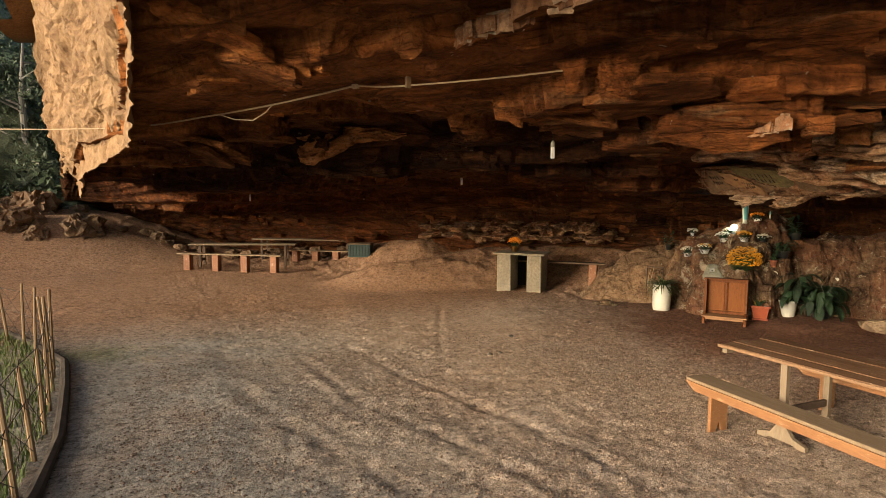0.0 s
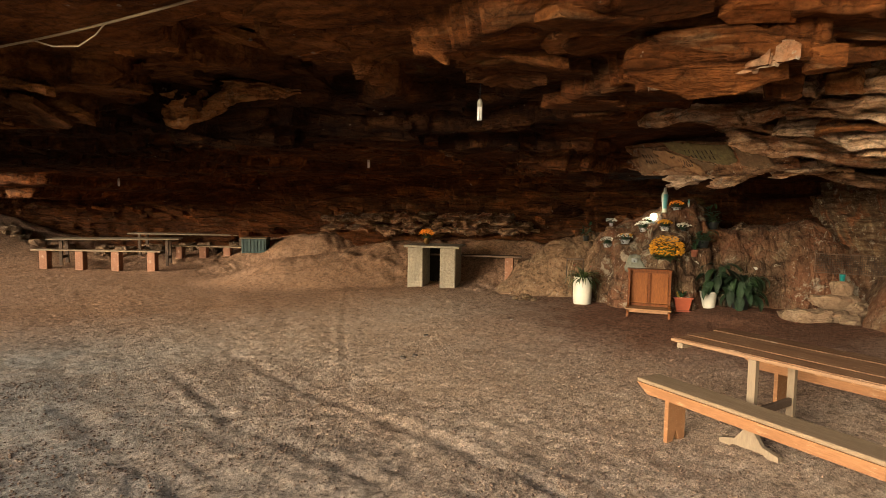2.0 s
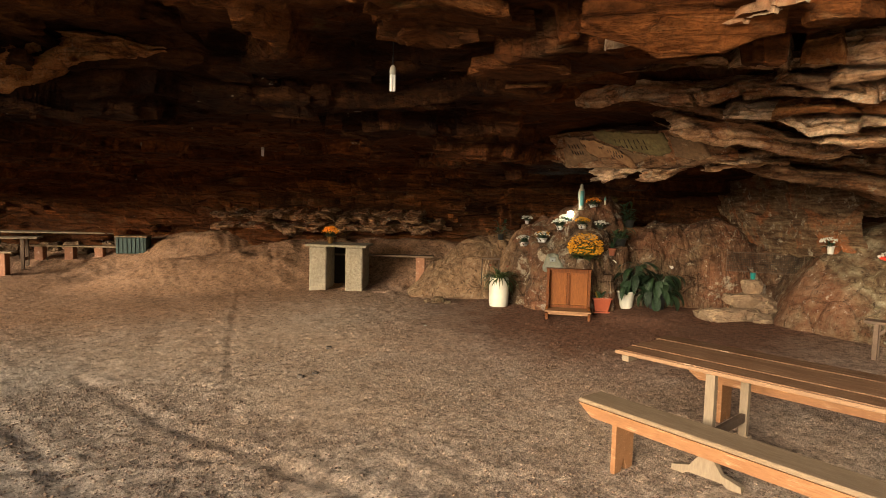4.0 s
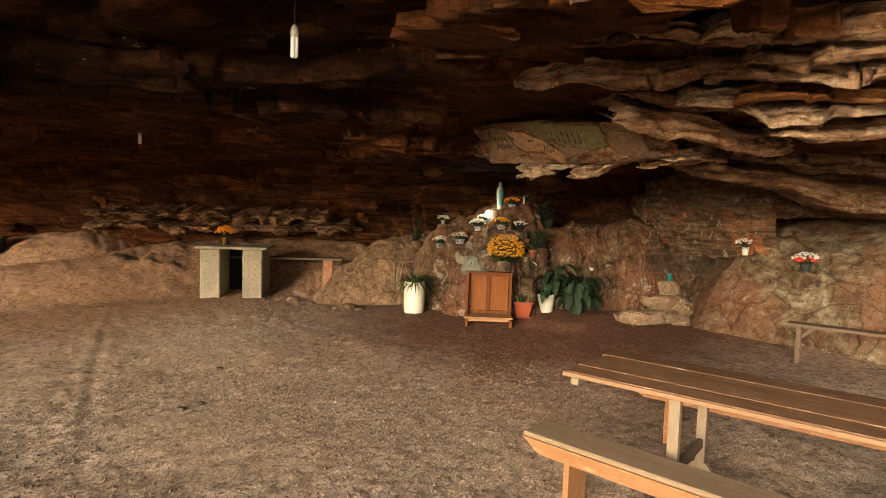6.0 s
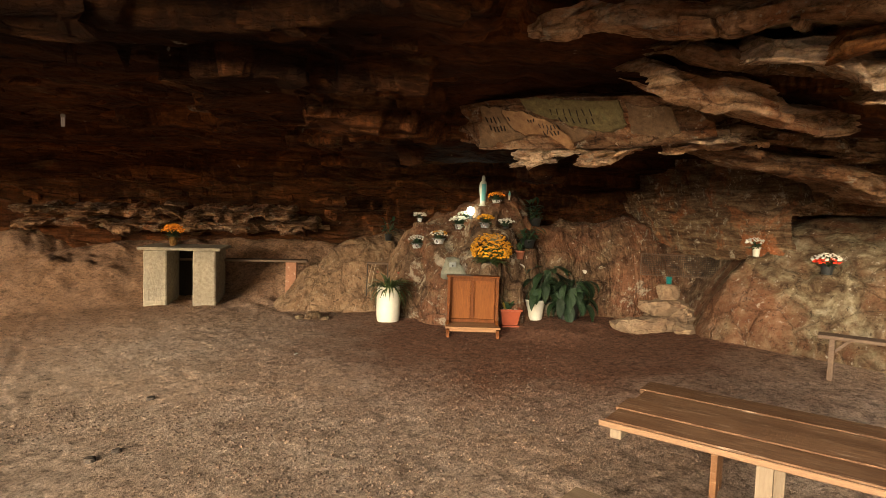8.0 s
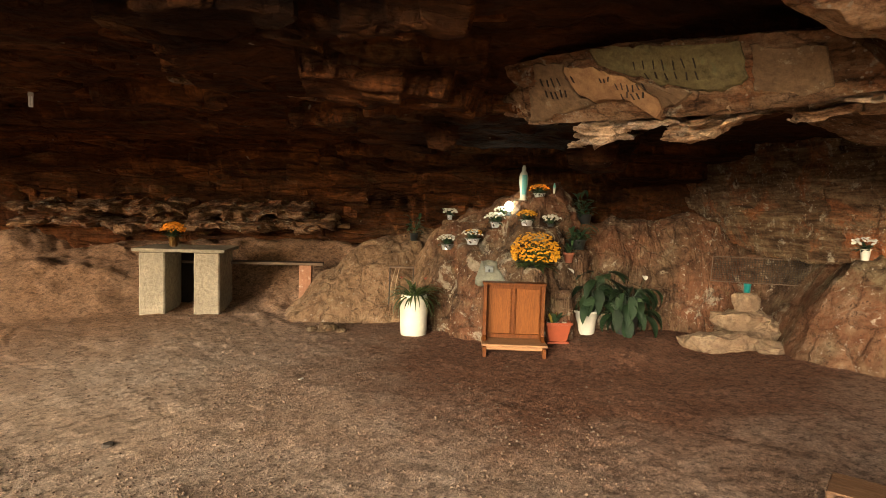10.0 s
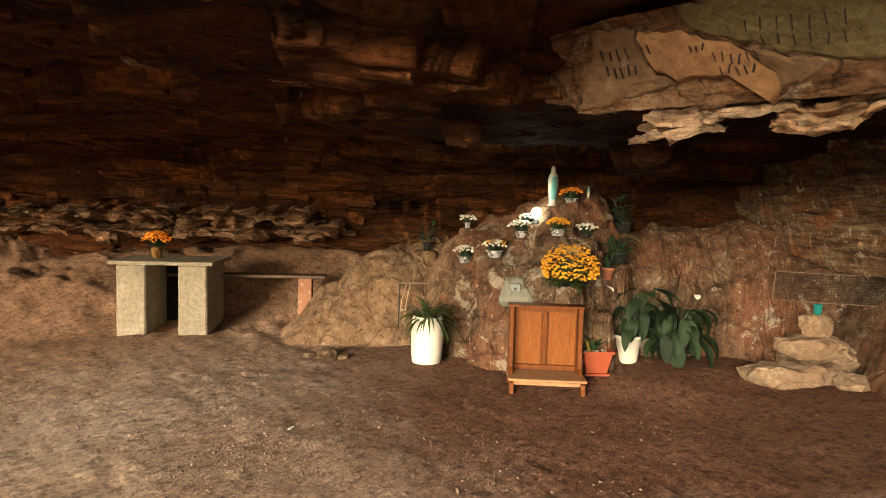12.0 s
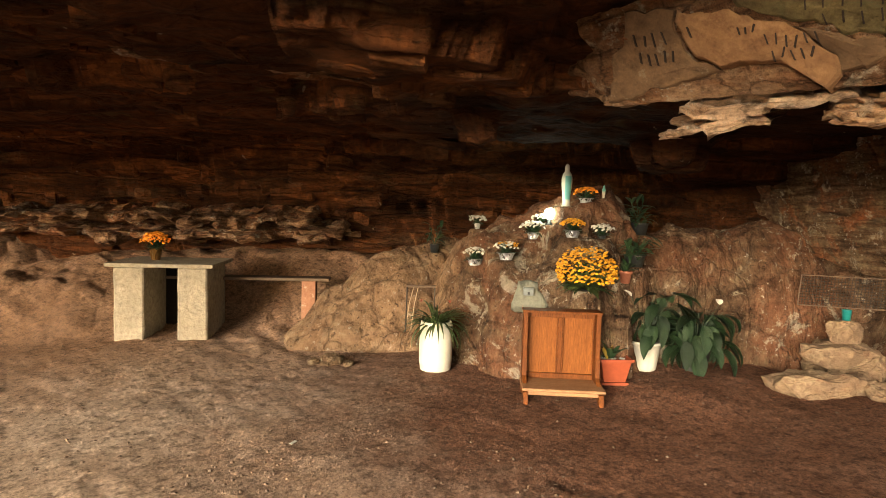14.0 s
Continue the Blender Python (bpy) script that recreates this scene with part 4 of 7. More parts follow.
def lumps_base(x, y):
    wx, wy = x + 0.28 * fbm(x * 1.1, y * 1.1, 130, 3), y + 0.28 * fbm(x * 1.1, y * 1.1, 140, 3)
    z = np.full(x.shape, -0.6)
    for cx, cy, rx, ry, turn, h, p in LUMPS:
        c, s = math.cos(turn), math.sin(turn)
        a, b = (c * (wx - cx) + s * (wy - cy)) / rx, (-s * (wx - cx) + c * (wy - cy)) / ry
        r = np.sqrt(a * a + b * b)
        top = (h + 0.15) * (1 - np.clip(r, 0, 1.5) ** p) - 0.05
        z = np.logaddexp(z / 0.11, np.maximum(top, -0.6) / 0.11) * 0.11
    d = -side_of(x + 0.10 * fbm(x * 1.3, y * 1.3, 145, 3), y, FACE)
    face = np.where(d > 0, 1.9 * (1 - np.exp(-np.maximum(d, 0) / 0.62)) + 0.02 * np.maximum(d, 0), 2.0 * d)
    face = face + 0.25 * (terrace(face, 0.13, 2.0) - face)
    z = np.logaddexp(z / 0.06, np.maximum(face, -0.6) / 0.06) * 0.06
    return z


def lumps_raw(x, y):
    z = lumps_base(x, y)
    live = smooth((z + 0.1) / 0.4)
    live = live * (0.22 + 0.78 * smooth((y - 5.3) / 0.6))
    z = z + live * 0.16 * fbm(x * 1.8, y * 1.8, 150, 3, 0.5)
    ux, uy = x + 0.2 * fbm(x * 2, y * 2, 160, 2), y + 0.2 * fbm(x * 2, y * 2, 165, 2)
    cx, cy, cid, gap = cells(ux * 2.4, uy * 2.4, 170)
    return z + live * (0.10 - 0.06 * smooth((y - 9.4) / 0.6)) * (cid - 0.5) * smooth(gap * 6)


def lumps_z(x, y):
    """The rock with small level seats where pots stand."""
    z = lumps_raw(x, y)
    for px, py, r in SEATS:
        z0 = lumps_raw(np.array([px]), np.array([py]))[0]
        z = z + (z0 - z) * (1 - smooth((np.hypot(x - px, y - py) - r) / 0.09))
    return z


def rock_at(x, y):
    a = np.array([float(x)]), np.array([float(y)])
    return float(max(lumps_z(*a)[0], ground_z(*a)[0]))


def lumps_sheet(x, y):
    z = lumps_z(x, y)
    live = smooth((z + 0.1) / 0.3) * 0.9 + 0.1
    for px, py, r in SEATS:
        live = live * smooth((np.hypot(x - px, y - py) - r + 0.02) / 0.12)
    live = live * (0.4 + 0.6 * smooth((y - 5.4) / 0.6)) * (1 - 0.45 * smooth((y - 9.5) / 0.5))
    rx, ry, rz = ragged(x, y, z, 180, ((2.2, 0.16), (5, 0.10), (11, 0.055), (24, 0.028)))
    return x + (rx - x) * live, y + (ry - y) * live, z + (rz - z) * live


inner = sheet("wall_inner_rock", steps((7.2, 8.4, 0.035), (8.4, 10.6, 0.02), (10.6, 12.2, 0.03), (12.2, 14.2, 0.1)), steps((-6, 2.5, 0.09), (2.5, 7.0, 0.03), (7.0, 10.6, 0.022), (10.6, 12.6, 0.035)), lumps_sheet, M_MOUND, lambda x, y, z: z > ground_base(x, y) - 0.12)
tagged(inner, "rounded grey and red rock outcrop lining the cave", "rock wall", kind="structure")


def ledge(line, seed, material, label, deep=0.45, lean=0.0, rise=0.10, rough=1.0, layer=0.075, ends=(0.07, 0.07)):
    """One long broken bed: its lower front edge follows the plan line (x, y, z, thickness), which runs with the open side on its right."""
    pts = np.array(line, float)
    d = np.concatenate([[0], np.cumsum(np.hypot(*np.diff(pts[:, :2], axis=0).T))])
    s1 = np.arange(0, d[-1], 0.016)
    x0, y0, z0, h0 = [np.interp(s1, d, pts[:, k]) for k in range(4)]
    for i in range(60):
        x0[1:-1], y0[1:-1] = (x0[:-2] + 2 * x0[1:-1] + x0[2:]) / 4, (y0[:-2] + 2 * y0[1:-1] + y0[2:]) / 4
    tx, ty = np.gradient(x0), np.gradient(y0)
    n = np.hypot(tx, ty)
    ox, oy = ty / n, -tx / n
    tall = float(pts[:, 3].max())
    nf = max(int(tall / 0.014), 5)
    # rows from the buried top edge, down the face, and back along the underside
    rows = [("top", k) for k in np.linspace(1, 0.06, 10)] + [("face", k) for k in np.linspace(1, 0, nf)] + [("under", k) for k in np.linspace(0.03, 1, 22) ** 1.4]
    gs, gi = np.meshgrid(s1, np.arange(len(rows)))
    kind = np.array([{"top": 0, "face": 1, "under": 2}[q[0]] for q in rows])[:, None]
    k = np.array([q[1] for q in rows])[:, None]
    taper = smooth(gs / ends[0]) * smooth((d[-1] - gs) / ends[1])
    high = h0[None] * (0.35 + 0.65 * taper)
    up = np.where(kind == 0, high + 0.16 * k, np.where(kind == 1, k * high, rise * k))
    # joints and layers: each block of each layer stands out by its own amount
    wavy = up + 0.035 * fbm(gs * 1.3, up * 2, seed, 3)
    li = np.floor(wavy / layer)
    bi = np.floor(gs / (0.16 + 0.30 * hashed(li, li * 0, seed + 1)) + 5 * hashed(li, li * 0, seed + 2) + 0.25 * vnoise(gs * 3, up * 14, seed + 3))
    joint = np.floor(gs / 0.42 + 0.35 * vnoise(gs * 2.2, up * 5, seed + 4))
    out = rough * (0.13 * (hashed(bi, li, seed + 5) - 0.5) + 0.13 * (hashed(joint, joint * 0, seed + 6) - 0.5))
    # open bedding planes and upright cracks between the blocks
    gap = smooth((0.30 - (wavy / layer - li)) / 0.22) * (hashed(bi, li, seed + 11) > 0.25)
    split = gs / 0.42 + 0.35 * vnoise(gs * 2.2, up * 5, seed + 4) - joint
    out = out - rough * (0.055 * gap + 0.06 * smooth((0.07 - split) / 0.04) * (hashed(joint, li, seed + 12) > 0.35))
    out = out * np.where(kind == 2, np.exp(-k * 3.5), 1.0)
    out = out + rough * (0.09 * fbm(gs * 1.1, up * 1.6, seed + 7, 3) + 0.045 * fbm(gs * 5, up * 9, seed + 8, 3))
    # rounded upper shoulder and a crisp lower lip
    bulge = np.where(kind == 1, -0.05 * smooth((k - 0.6) / 0.4) * rough, 0.0)
    out = out + bulge + lean * np.where(kind == 2, 0.0, np.minimum(up, high)) - np.where(kind == 2, deep * k, np.where(kind == 0, deep * 1.2 * (k - 0.06), 0.0))
    out = out - 0.08 * (1 - taper)
    low = rough * (0.05 * fbm(gs * 2.3, gs * 0, seed + 9, 3) + 0.05 * (hashed(joint, joint * 0 + 3, seed + 10) - 0.5))
    z = z0[None] + up + low * np.where(kind == 0, 0.4, np.where(kind == 1, 1 - 0.5 * k, 1 - 0.6 * k))
    px, py, pz = ragged(x0[None] + ox[None] * out, y0[None] + oy[None] * out, z, seed + 20, ((4, 0.028 * rough), (11, 0.018 * rough), (26, 0.012)))
    ob = sheet("ledge", np.arange(len(s1), dtype=float), np.arange(len(rows), dtype=float), lambda a, b: (px, py, pz), material)
    ob.parent = ceiling
    ob["label"] = label
    return ob


ledge([(4.86, 4.76, 2.70, 0.05), (5.0, 4.37, 2.66, 0.14), (5.1, 4.08, 2.63, 0.16), (5.2, 3.79, 2.63, 0.15), (5.3, 3.50, 2.63, 0.13)], 1001, M_LEDGE, "long orange-tan bed with a broken end", 0.40)
ledge([(5.30, 3.66, 2.62, 0.12), (5.27, 3.44, 2.575, 0.14), (5.26, 3.06, 2.53, 0.16), (5.24, 2.76, 2.54, 0.15), (5.2, 2.3, 2.55, 0.16), (5.1, 1.7, 2.6, 0.16)], 1030, M_LEDGE, "broken tan bed", 0.45)
ledge([(5.42, 3.82, 2.60, 0.05), (5.54, 3.49, 2.52, 0.11), (5.61, 3.28, 2.42, 0.16), (5.67, 3.10, 2.44, 0.14), (5.78, 2.75, 2.43, 0.15), (5.9, 2.2, 2.43, 0.16), (6.0, 1.5, 2.45, 0.15)], 1060, M_LEDGE_PALE, "pale crusted bed", 0.40)
ledge([(4.78, 4.5, 2.87, 0.12), (4.95, 4.1, 2.83, 0.14), (5.05, 3.7, 2.81, 0.14), (5.12, 3.3, 2.77, 0.14), (5.15, 2.8, 2.78, 0.14)], 1610, M_LEDGE_BROWN, "brown bed higher up in the broken roof", 0.35)
ledge([(5.38, 3.5, 2.52, 0.08), (5.44, 3.1, 2.49, 0.09), (5.48, 2.75, 2.48, 0.09), (5.5, 2.2, 2.48, 0.09)], 1640, M_LEDGE_RUST, "thin rusty bed between two paler ones", 0.35, layer=0.04)
ledge([(4.70, 3.10, 2.70, 0.11), (4.76, 2.88, 2.67, 0.14)], 1670, M_LEDGE_RUST, "angular rust-red block in the roof", 0.30, rough=0.5, layer=0.2, ends=(0.03, 0.03))
ledge([(4.60, 3.46, 2.71, 0.04), (4.66, 3.28, 2.70, 0.10), (4.69, 3.14, 2.69, 0.08)], 1700, M_LEDGE, "small tilted wedge of tan rock", 0.25, rough=0.6, layer=0.12, ends=(0.08, 0.03))
ledge([(5.84, 3.34, 2.40, 0.05), (5.93, 3.11, 2.33, 0.09), (6.0, 2.95, 2.34, 0.10), (6.08, 2.7, 2.38, 0.08), (6.2, 2.2, 2.36, 0.1)], 1090, M_LEDGE, "small rusty flake of a bed", 0.35)
ledge([(5.74, 4.28, 2.58, 0.08), (5.84, 4.21, 2.50, 0.14), (6.05, 4.05, 2.45, 0.16), (6.35, 3.84, 2.40, 0.16), (6.78, 3.53, 2.33, 0.16), (7.02, 3.33, 2.40, 0.08)], 1120, M_LEDGE, "long hanging tongue of rock", 0.40, rough=0.95, layer=0.07, ends=(0.06, 0.15))
ledge([(5.50, 4.16, 2.66, 0.05), (5.66, 3.98, 2.60, 0.09), (5.80, 3.84, 2.58, 0.10), (6.0, 3.5, 2.55, 0.10), (6.3, 3.0, 2.5, 0.12), (6.6, 2.2, 2.5, 0.12)], 1150, M_LEDGE_BROWN, "short knobbly bed between two larger ones", 0.40)
ledge([(7.0, 4.22, 2.47, 0.14), (7.75, 3.70, 2.38, 0.18), (8.3, 3.3, 2.32, 0.2), (9.0, 2.7, 2.3, 0.25), (9.6, 1.8, 2.3, 0.25)], 1180, M_LEDGE_BROWN, "dark layered beds", 0.6)
ledge([(6.95, 4.55, 2.38, 0.10), (7.30, 4.26, 2.30, 0.10), (7.71, 3.93, 2.19, 0.12), (8.06, 3.65, 2.14, 0.14), (8.36, 3.39, 2.03, 0.18), (8.85, 2.98, 1.87, 0.22), (9.15, 2.72, 1.92, 0.22), (9.5, 2.2, 1.95, 0.22)], 1210, M_LEDGE_BROWN, "low ragged brown bed with pale edges", 0.7)
ledge([(7.34, 6.36, 2.21, 0.05), (7.23, 6.20, 2.19, 0.09), (7.19, 5.95, 2.22, 0.10), (7.16, 5.72, 2.27, 0.06)], 1240, M_LEDGE_PALE, "ragged pale rim below the smooth face", 0.35, rough=1.2, layer=0.035, ends=(0.05, 0.08))
ledge([(7.08, 6.06, 2.29, 0.05), (7.05, 5.80, 2.30, 0.07), (7.05, 5.55, 2.29, 0.07), (7.0, 5.38, 2.31, 0.04)], 1241, M_LEDGE_PALE, "short pale broken bed", 0.30, rough=1.2, layer=0.035, ends=(0.05, 0.05))
ledge([(7.08, 5.52, 2.25, 0.05), (7.06, 5.28, 2.20, 0.09), (7.02, 5.05, 2.25, 0.08), (7.0, 4.85, 2.30, 0.05)], 1242, M_LEDGE, "drooping grey-brown flake", 0.35, rough=1.2, layer=0.04, ends=(0.05, 0.05))
ledge([(6.90, 5.06, 2.33, 0.05), (6.86, 4.80, 2.33, 0.06), (6.84, 4.50, 2.35, 0.06), (6.86, 4.1, 2.38, 0.06)], 1243, M_LEDGE_PALE, "pale crusted edge", 0.35, rough=1.1, layer=0.035, ends=(0.05, 0.1))
ledge([(7.05, 4.75, 2.29, 0.05), (7.02, 4.5, 2.30, 0.06), (7.05, 4.2, 2.31, 0.06), (7.2, 3.9, 2.33, 0.06)], 1244, M_LEDGE, "ragged lower edge", 0.35, rough=1.2, layer=0.035, ends=(0.05, 0.1))
ledge([(7.45, 7.2, 2.56, 0.10), (7.22, 6.95, 2.52, 0.14), (7.10, 6.72, 2.46, 0.18), (7.06, 6.56, 2.42, 0.2)], 1245, M_LEDGE_BROWN, "small broken blocks beside the smooth face", 0.35, lean=0.5, rough=1.0, layer=0.09, ends=(0.1, 0.03))
ledge([(7.16, 6.56, 2.40, 0.32), (7.09, 6.44, 2.37, 0.36), (7.02, 6.0, 2.35, 0.38), (6.96, 5.45, 2.33, 0.38), (6.88, 5.0, 2.32, 0.34), (6.82, 4.66, 2.31, 0.32), (6.74, 4.25, 2.36, 0.22)], 1270, M_LEDGE_BROWN, "overhanging smooth brown face", 0.5, lean=1.0, rough=0.28, layer=0.12, ends=(0.04, 0.15))
ledge([(4.70, 3.85, 2.84, 0.05), (4.90, 3.50, 2.76, 0.06), (4.93, 3.25, 2.74, 0.08), (4.92, 2.95, 2.72, 0.12), (4.9, 2.7, 2.70, 0.1), (4.85, 2.2, 2.72, 0.1)], 1300, M_LEDGE, "thin slabs at the front of the beds", 0.40, layer=0.04)
ledge([(5.0, 3.40, 2.68, 0.06), (5.07, 3.1, 2.63, 0.10), (5.07, 2.75, 2.60, 0.12), (5.0, 2.2, 2.62, 0.12)], 1330, M_LEDGE, "rusty slab with a square break", 0.35, layer=0.10)
# beds farther in: a brow over the altar side, a toothed flake and an orange wedge near the open side
ledge([(5.5, 9.1, 2.70, 0.10), (6.2, 8.25, 2.60, 0.16), (6.6, 7.75, 2.55, 0.2), (6.92, 7.32, 2.48, 0.22), (7.2, 7.0, 2.50, 0.18), (7.5, 6.7, 2.52, 0.1)], 1420, M_LEDGE_BROWN, "sweeping brown brow of the roof", 0.7, lean=0.5, rough=0.7, layer=0.09, ends=(0.5, 0.3))
ledge([(4.86, 7.25, 2.80, 0.04), (5.05, 7.02, 2.74, 0.08), (5.15, 6.81, 2.73, 0.08), (5.35, 6.55, 2.76, 0.05)], 1450, M_LEDGE_BROWN, "small toothed flake of rock", 0.25, rough=0.8, layer=0.04, ends=(0.1, 0.06))
ledge([(1.36, 8.52, 2.82, 0.26), (1.52, 8.32, 2.75, 0.36), (1.85, 7.92, 2.92, 0.26), (2.15, 7.56, 3.00, 0.16), (2.5, 7.15, 3.06, 0.09)], 1480, M_LEDGE_RUST, "rust-orange wedge of broken rock", 0.5, lean=0.3, rough=1.0, layer=0.1, ends=(0.06, 0.5))
ledge([(6.2, 16.9, 1.12, 0.12), (7.0, 15.8, 1.14, 0.14), (7.9, 14.5, 1.14, 0.16), (8.8, 13.1, 1.20, 0.18), (9.6, 11.8, 1.24, 0.16)], 1510, M_LEDGE_BROWN, "low broken course above the bank", 0.6, rough=2.2, layer=0.13)
ledge([(6.0, 16.4, 1.42, 0.10), (6.8, 15.2, 1.40, 0.14), (7.6, 14.0, 1.44, 0.14), (8.4, 12.9, 1.46, 0.14), (9.1, 11.9, 1.50, 0.12)], 1540, M_LEDGE_BROWN, "upper broken course behind the altar", 0.6, rough=2.6, layer=0.17)
# rock that leans over the hollow, and the mass above the lichened wall
ledge([(13.43, 7.79, 2.54, 0.5), (12.68, 6.79, 1.74, 1.2), (12.3, 6.3, 1.38, 1.6), (11.85, 5.72, 1.20, 1.7), (11.57, 5.34, 1.18, 1.8), (11.1, 4.72, 1.19, 1.8), (10.8, 4.1, 1.35, 1.6)], 1360, M_LEDGE_LICHEN, "leaning lichened rock with an orange lower edge", 0.6, lean=0.25, rise=0.3, rough=0.6, layer=0.6, ends=(0.3, 0.3))
ledge([(11.7, 4.9, 1.90, 0.7), (11.3, 4.1, 1.86, 0.7), (11.05, 3.3, 1.85, 0.7), (10.85, 2.5, 1.86, 0.7), (10.7, 1.4, 1.9, 0.7), (10.5, -1.0, 1.9, 0.7)], 1390, M_LEDGE_BROWN, "rust-brown mass above a dark slot", 0.9, lean=0.25, rough=0.7, layer=0.3)


def face_plates():
    """Smooth tan plates of the upright face, scratched all over with illegible marks."""
    def at(v, z, off):
        y = 6.6 - v
        return (6.854 + 0.187 * (y - 5.5) - 1.06 * (z - 2.45) - off * 1.4, y, z)

    def plate(outline, off, thick, name, material, label, jag=0.022):
        bm = bmesh.new()
        ring = []
        for (v0, z0), (v1, z1) in zip(outline, outline[1:] + outline[:1]):
            n = max(int(math.hypot(v1 - v0, z1 - z0) / 0.03), 1)
            ring += [(v0 + (v1 - v0) * i / n + jag * noise.noise(Vector((v0 * 9, i, 1))), z0 + (z1 - z0) * i / n + jag * noise.noise(Vector((i, z0 * 9, 5)))) for i in range(n)]
        cv, cz = sum(q[0] for q in ring) / len(ring), sum(q[1] for q in ring) / len(ring)
        loops = []
        for shrink, o in ((0.6, off + 0.006), (0.96, off), (1.0, off - 0.012), (1.01, off - thick)):
            loops.append([bm.verts.new(at(cv + (q[0] - cv) * shrink, cz + (q[1] - cz) * shrink, o + 0.012 * noise.noise(Vector((q[0] * 5, q[1] * 5, shrink))))) for q in ring])
        bm.faces.new(loops[0])
        for a, b in zip(loops[:-1], loops[1:]):
            for i in range(len(ring)):
                j = (i + 1) % len(ring)
                bm.faces.new((a[i], a[j], b[j], b[i]))
        bmesh.ops.recalc_face_normals(bm, faces=bm.faces)
        me = bpy.data.meshes.new(name)
        bm.to_mesh(me)
        bm.free()
        me.materials.append(material)
        ob = new(name, me)
        ob.parent = ceiling
        ob["label"] = label

    plate([(0.61, 2.66), (0.81, 2.63), (1.05, 2.55), (1.2, 2.42), (1.21, 2.36), (1.16, 2.32), (1.01, 2.43), (0.84, 2.46), (0.76, 2.45), (0.66, 2.51), (0.61, 2.59)], 0.05, 0.14, "face_plate", M_PLATE, "smooth pale tan rock plate with scratches")
    plate([(0.38, 2.72), (0.60, 2.68), (0.60, 2.57), (0.65, 2.50), (0.75, 2.45), (0.6, 2.42), (0.41, 2.41), (0.22, 2.38), (0.14, 2.38), (0.25, 2.57), (0.33, 2.59)], 0.03, 0.14, "face_plate", M_OLIVE, "smooth brown rock plate with scratches")
    plate([(0.82, 2.73), (1.03, 2.71), (1.36, 2.66), (1.7, 2.62), (1.72, 2.48), (1.64, 2.44), (1.57, 2.42), (1.4, 2.46), (1.24, 2.5), (1.06, 2.56), (0.85, 2.64)], 0.02, 0.12, "face_plate", M_MOSSY, "broad olive mossy rock plate")
    plate([(1.06, 2.545), (1.24, 2.485), (1.4, 2.44), (1.36, 2.4), (1.27, 2.38), (1.21, 2.37), (1.20, 2.42)], 0.02, 0.12, "face_plate", M_OLIVE, "small brown rock plate")
    plate([(1.75, 2.60), (2.1, 2.55), (2.12, 2.38), (1.95, 2.36), (1.74, 2.40)], 0.01, 0.12, "face_plate", M_OLIVE, "upper brown rock plate")
    rng = random.Random(3)
    verts, faces = [], []
    # rows of upright bars: start, height, count, spacing, size, depth
    for v0, z0, count, gap, size, off in ((0.40, 2.60, 4, 0.045, 0.05, 0.045), (0.40, 2.53, 5, 0.040, 0.045, 0.045), (0.66, 2.585, 1, 0.03, 0.045, 0.066), (0.86, 2.55, 3, 0.03, 0.025, 0.066), (0.96, 2.50, 6, 0.036, 0.036, 0.066), (0.98, 2.455, 5, 0.036, 0.036, 0.066), (1.10, 2.60, 7, 0.06, 0.05, 0.034), (1.16, 2.54, 6, 0.06, 0.04, 0.034)):
        for i in range(count):
            v, z, w = v0 + i * gap + rng.uniform(-0.004, 0.004), z0 + rng.uniform(-0.006, 0.006) - 0.10 * i * gap, 0.0026
            s, lx = size * rng.uniform(0.35, 0.5), rng.uniform(-0.006, 0.006)
            k = len(verts)
            verts += [at(v - w - lx, z - s, off), at(v + w - lx, z - s, off), at(v + w + lx, z + s, off), at(v - w + lx, z + s, off)]
            verts += [at(v - w - lx, z - s, off - 0.02), at(v + w - lx, z - s, off - 0.02), at(v + w + lx, z + s, off - 0.02), at(v - w + lx, z + s, off - 0.02)]
            faces += [(k, k + 1, k + 2, k + 3), (k, k + 4, k + 5, k + 1), (k + 1, k + 5, k + 6, k + 2), (k + 2, k + 6, k + 7, k + 3), (k + 3, k + 7, k + 4, k)]
    me = bpy.data.meshes.new("scratch_marks")
    me.from_pydata(verts, [], faces)
    me.materials.append(M_CHAR)
    ob = new("scratch_marks", me)
    ob.parent = ceiling
    ob["label"] = "dark charcoal bars drawn on the rock"


face_plates()


# ---- builders for things ----
def part(name, bm, material, parent, label="", soft=False):
    me = bpy.data.meshes.new(name)
    bmesh.ops.recalc_face_normals(bm, faces=bm.faces)
    for f in bm.faces:
        f.smooth = soft
    bm.to_mesh(me)
    bm.free()
    me.materials.append(material)
    ob = new(name, me)
    ob.parent = parent
    if label:
        ob["label"] = label
    return ob


def thing(name, m, label, category, group="", kind=""):
    return tagged_at(new(name), m, label, category, group, kind)


def tagged_at(ob, m, label, category, group, kind):
    ob.matrix_world = m
    return tagged(ob, label, category, group, kind)


def box(bm, x0, x1, y0, y1, z0, z1, bevel=0.004):
    got = bmesh.ops.create_cube(bm, size=1.0, matrix=Matrix.Translation(((x0 + x1) / 2, (y0 + y1) / 2, (z0 + z1) / 2)) @ Matrix.Diagonal((x1 - x0, y1 - y0, z1 - z0, 1)))
    if bevel:
        edges = {e for v in got["verts"] for e in v.link_edges}
        bmesh.ops.bevel(bm, geom=list(edges), offset=bevel, segments=1, affect="EDGES")
    return bm


def boxed(*args, **keys):
    return box(bmesh.new(), *args, **keys)


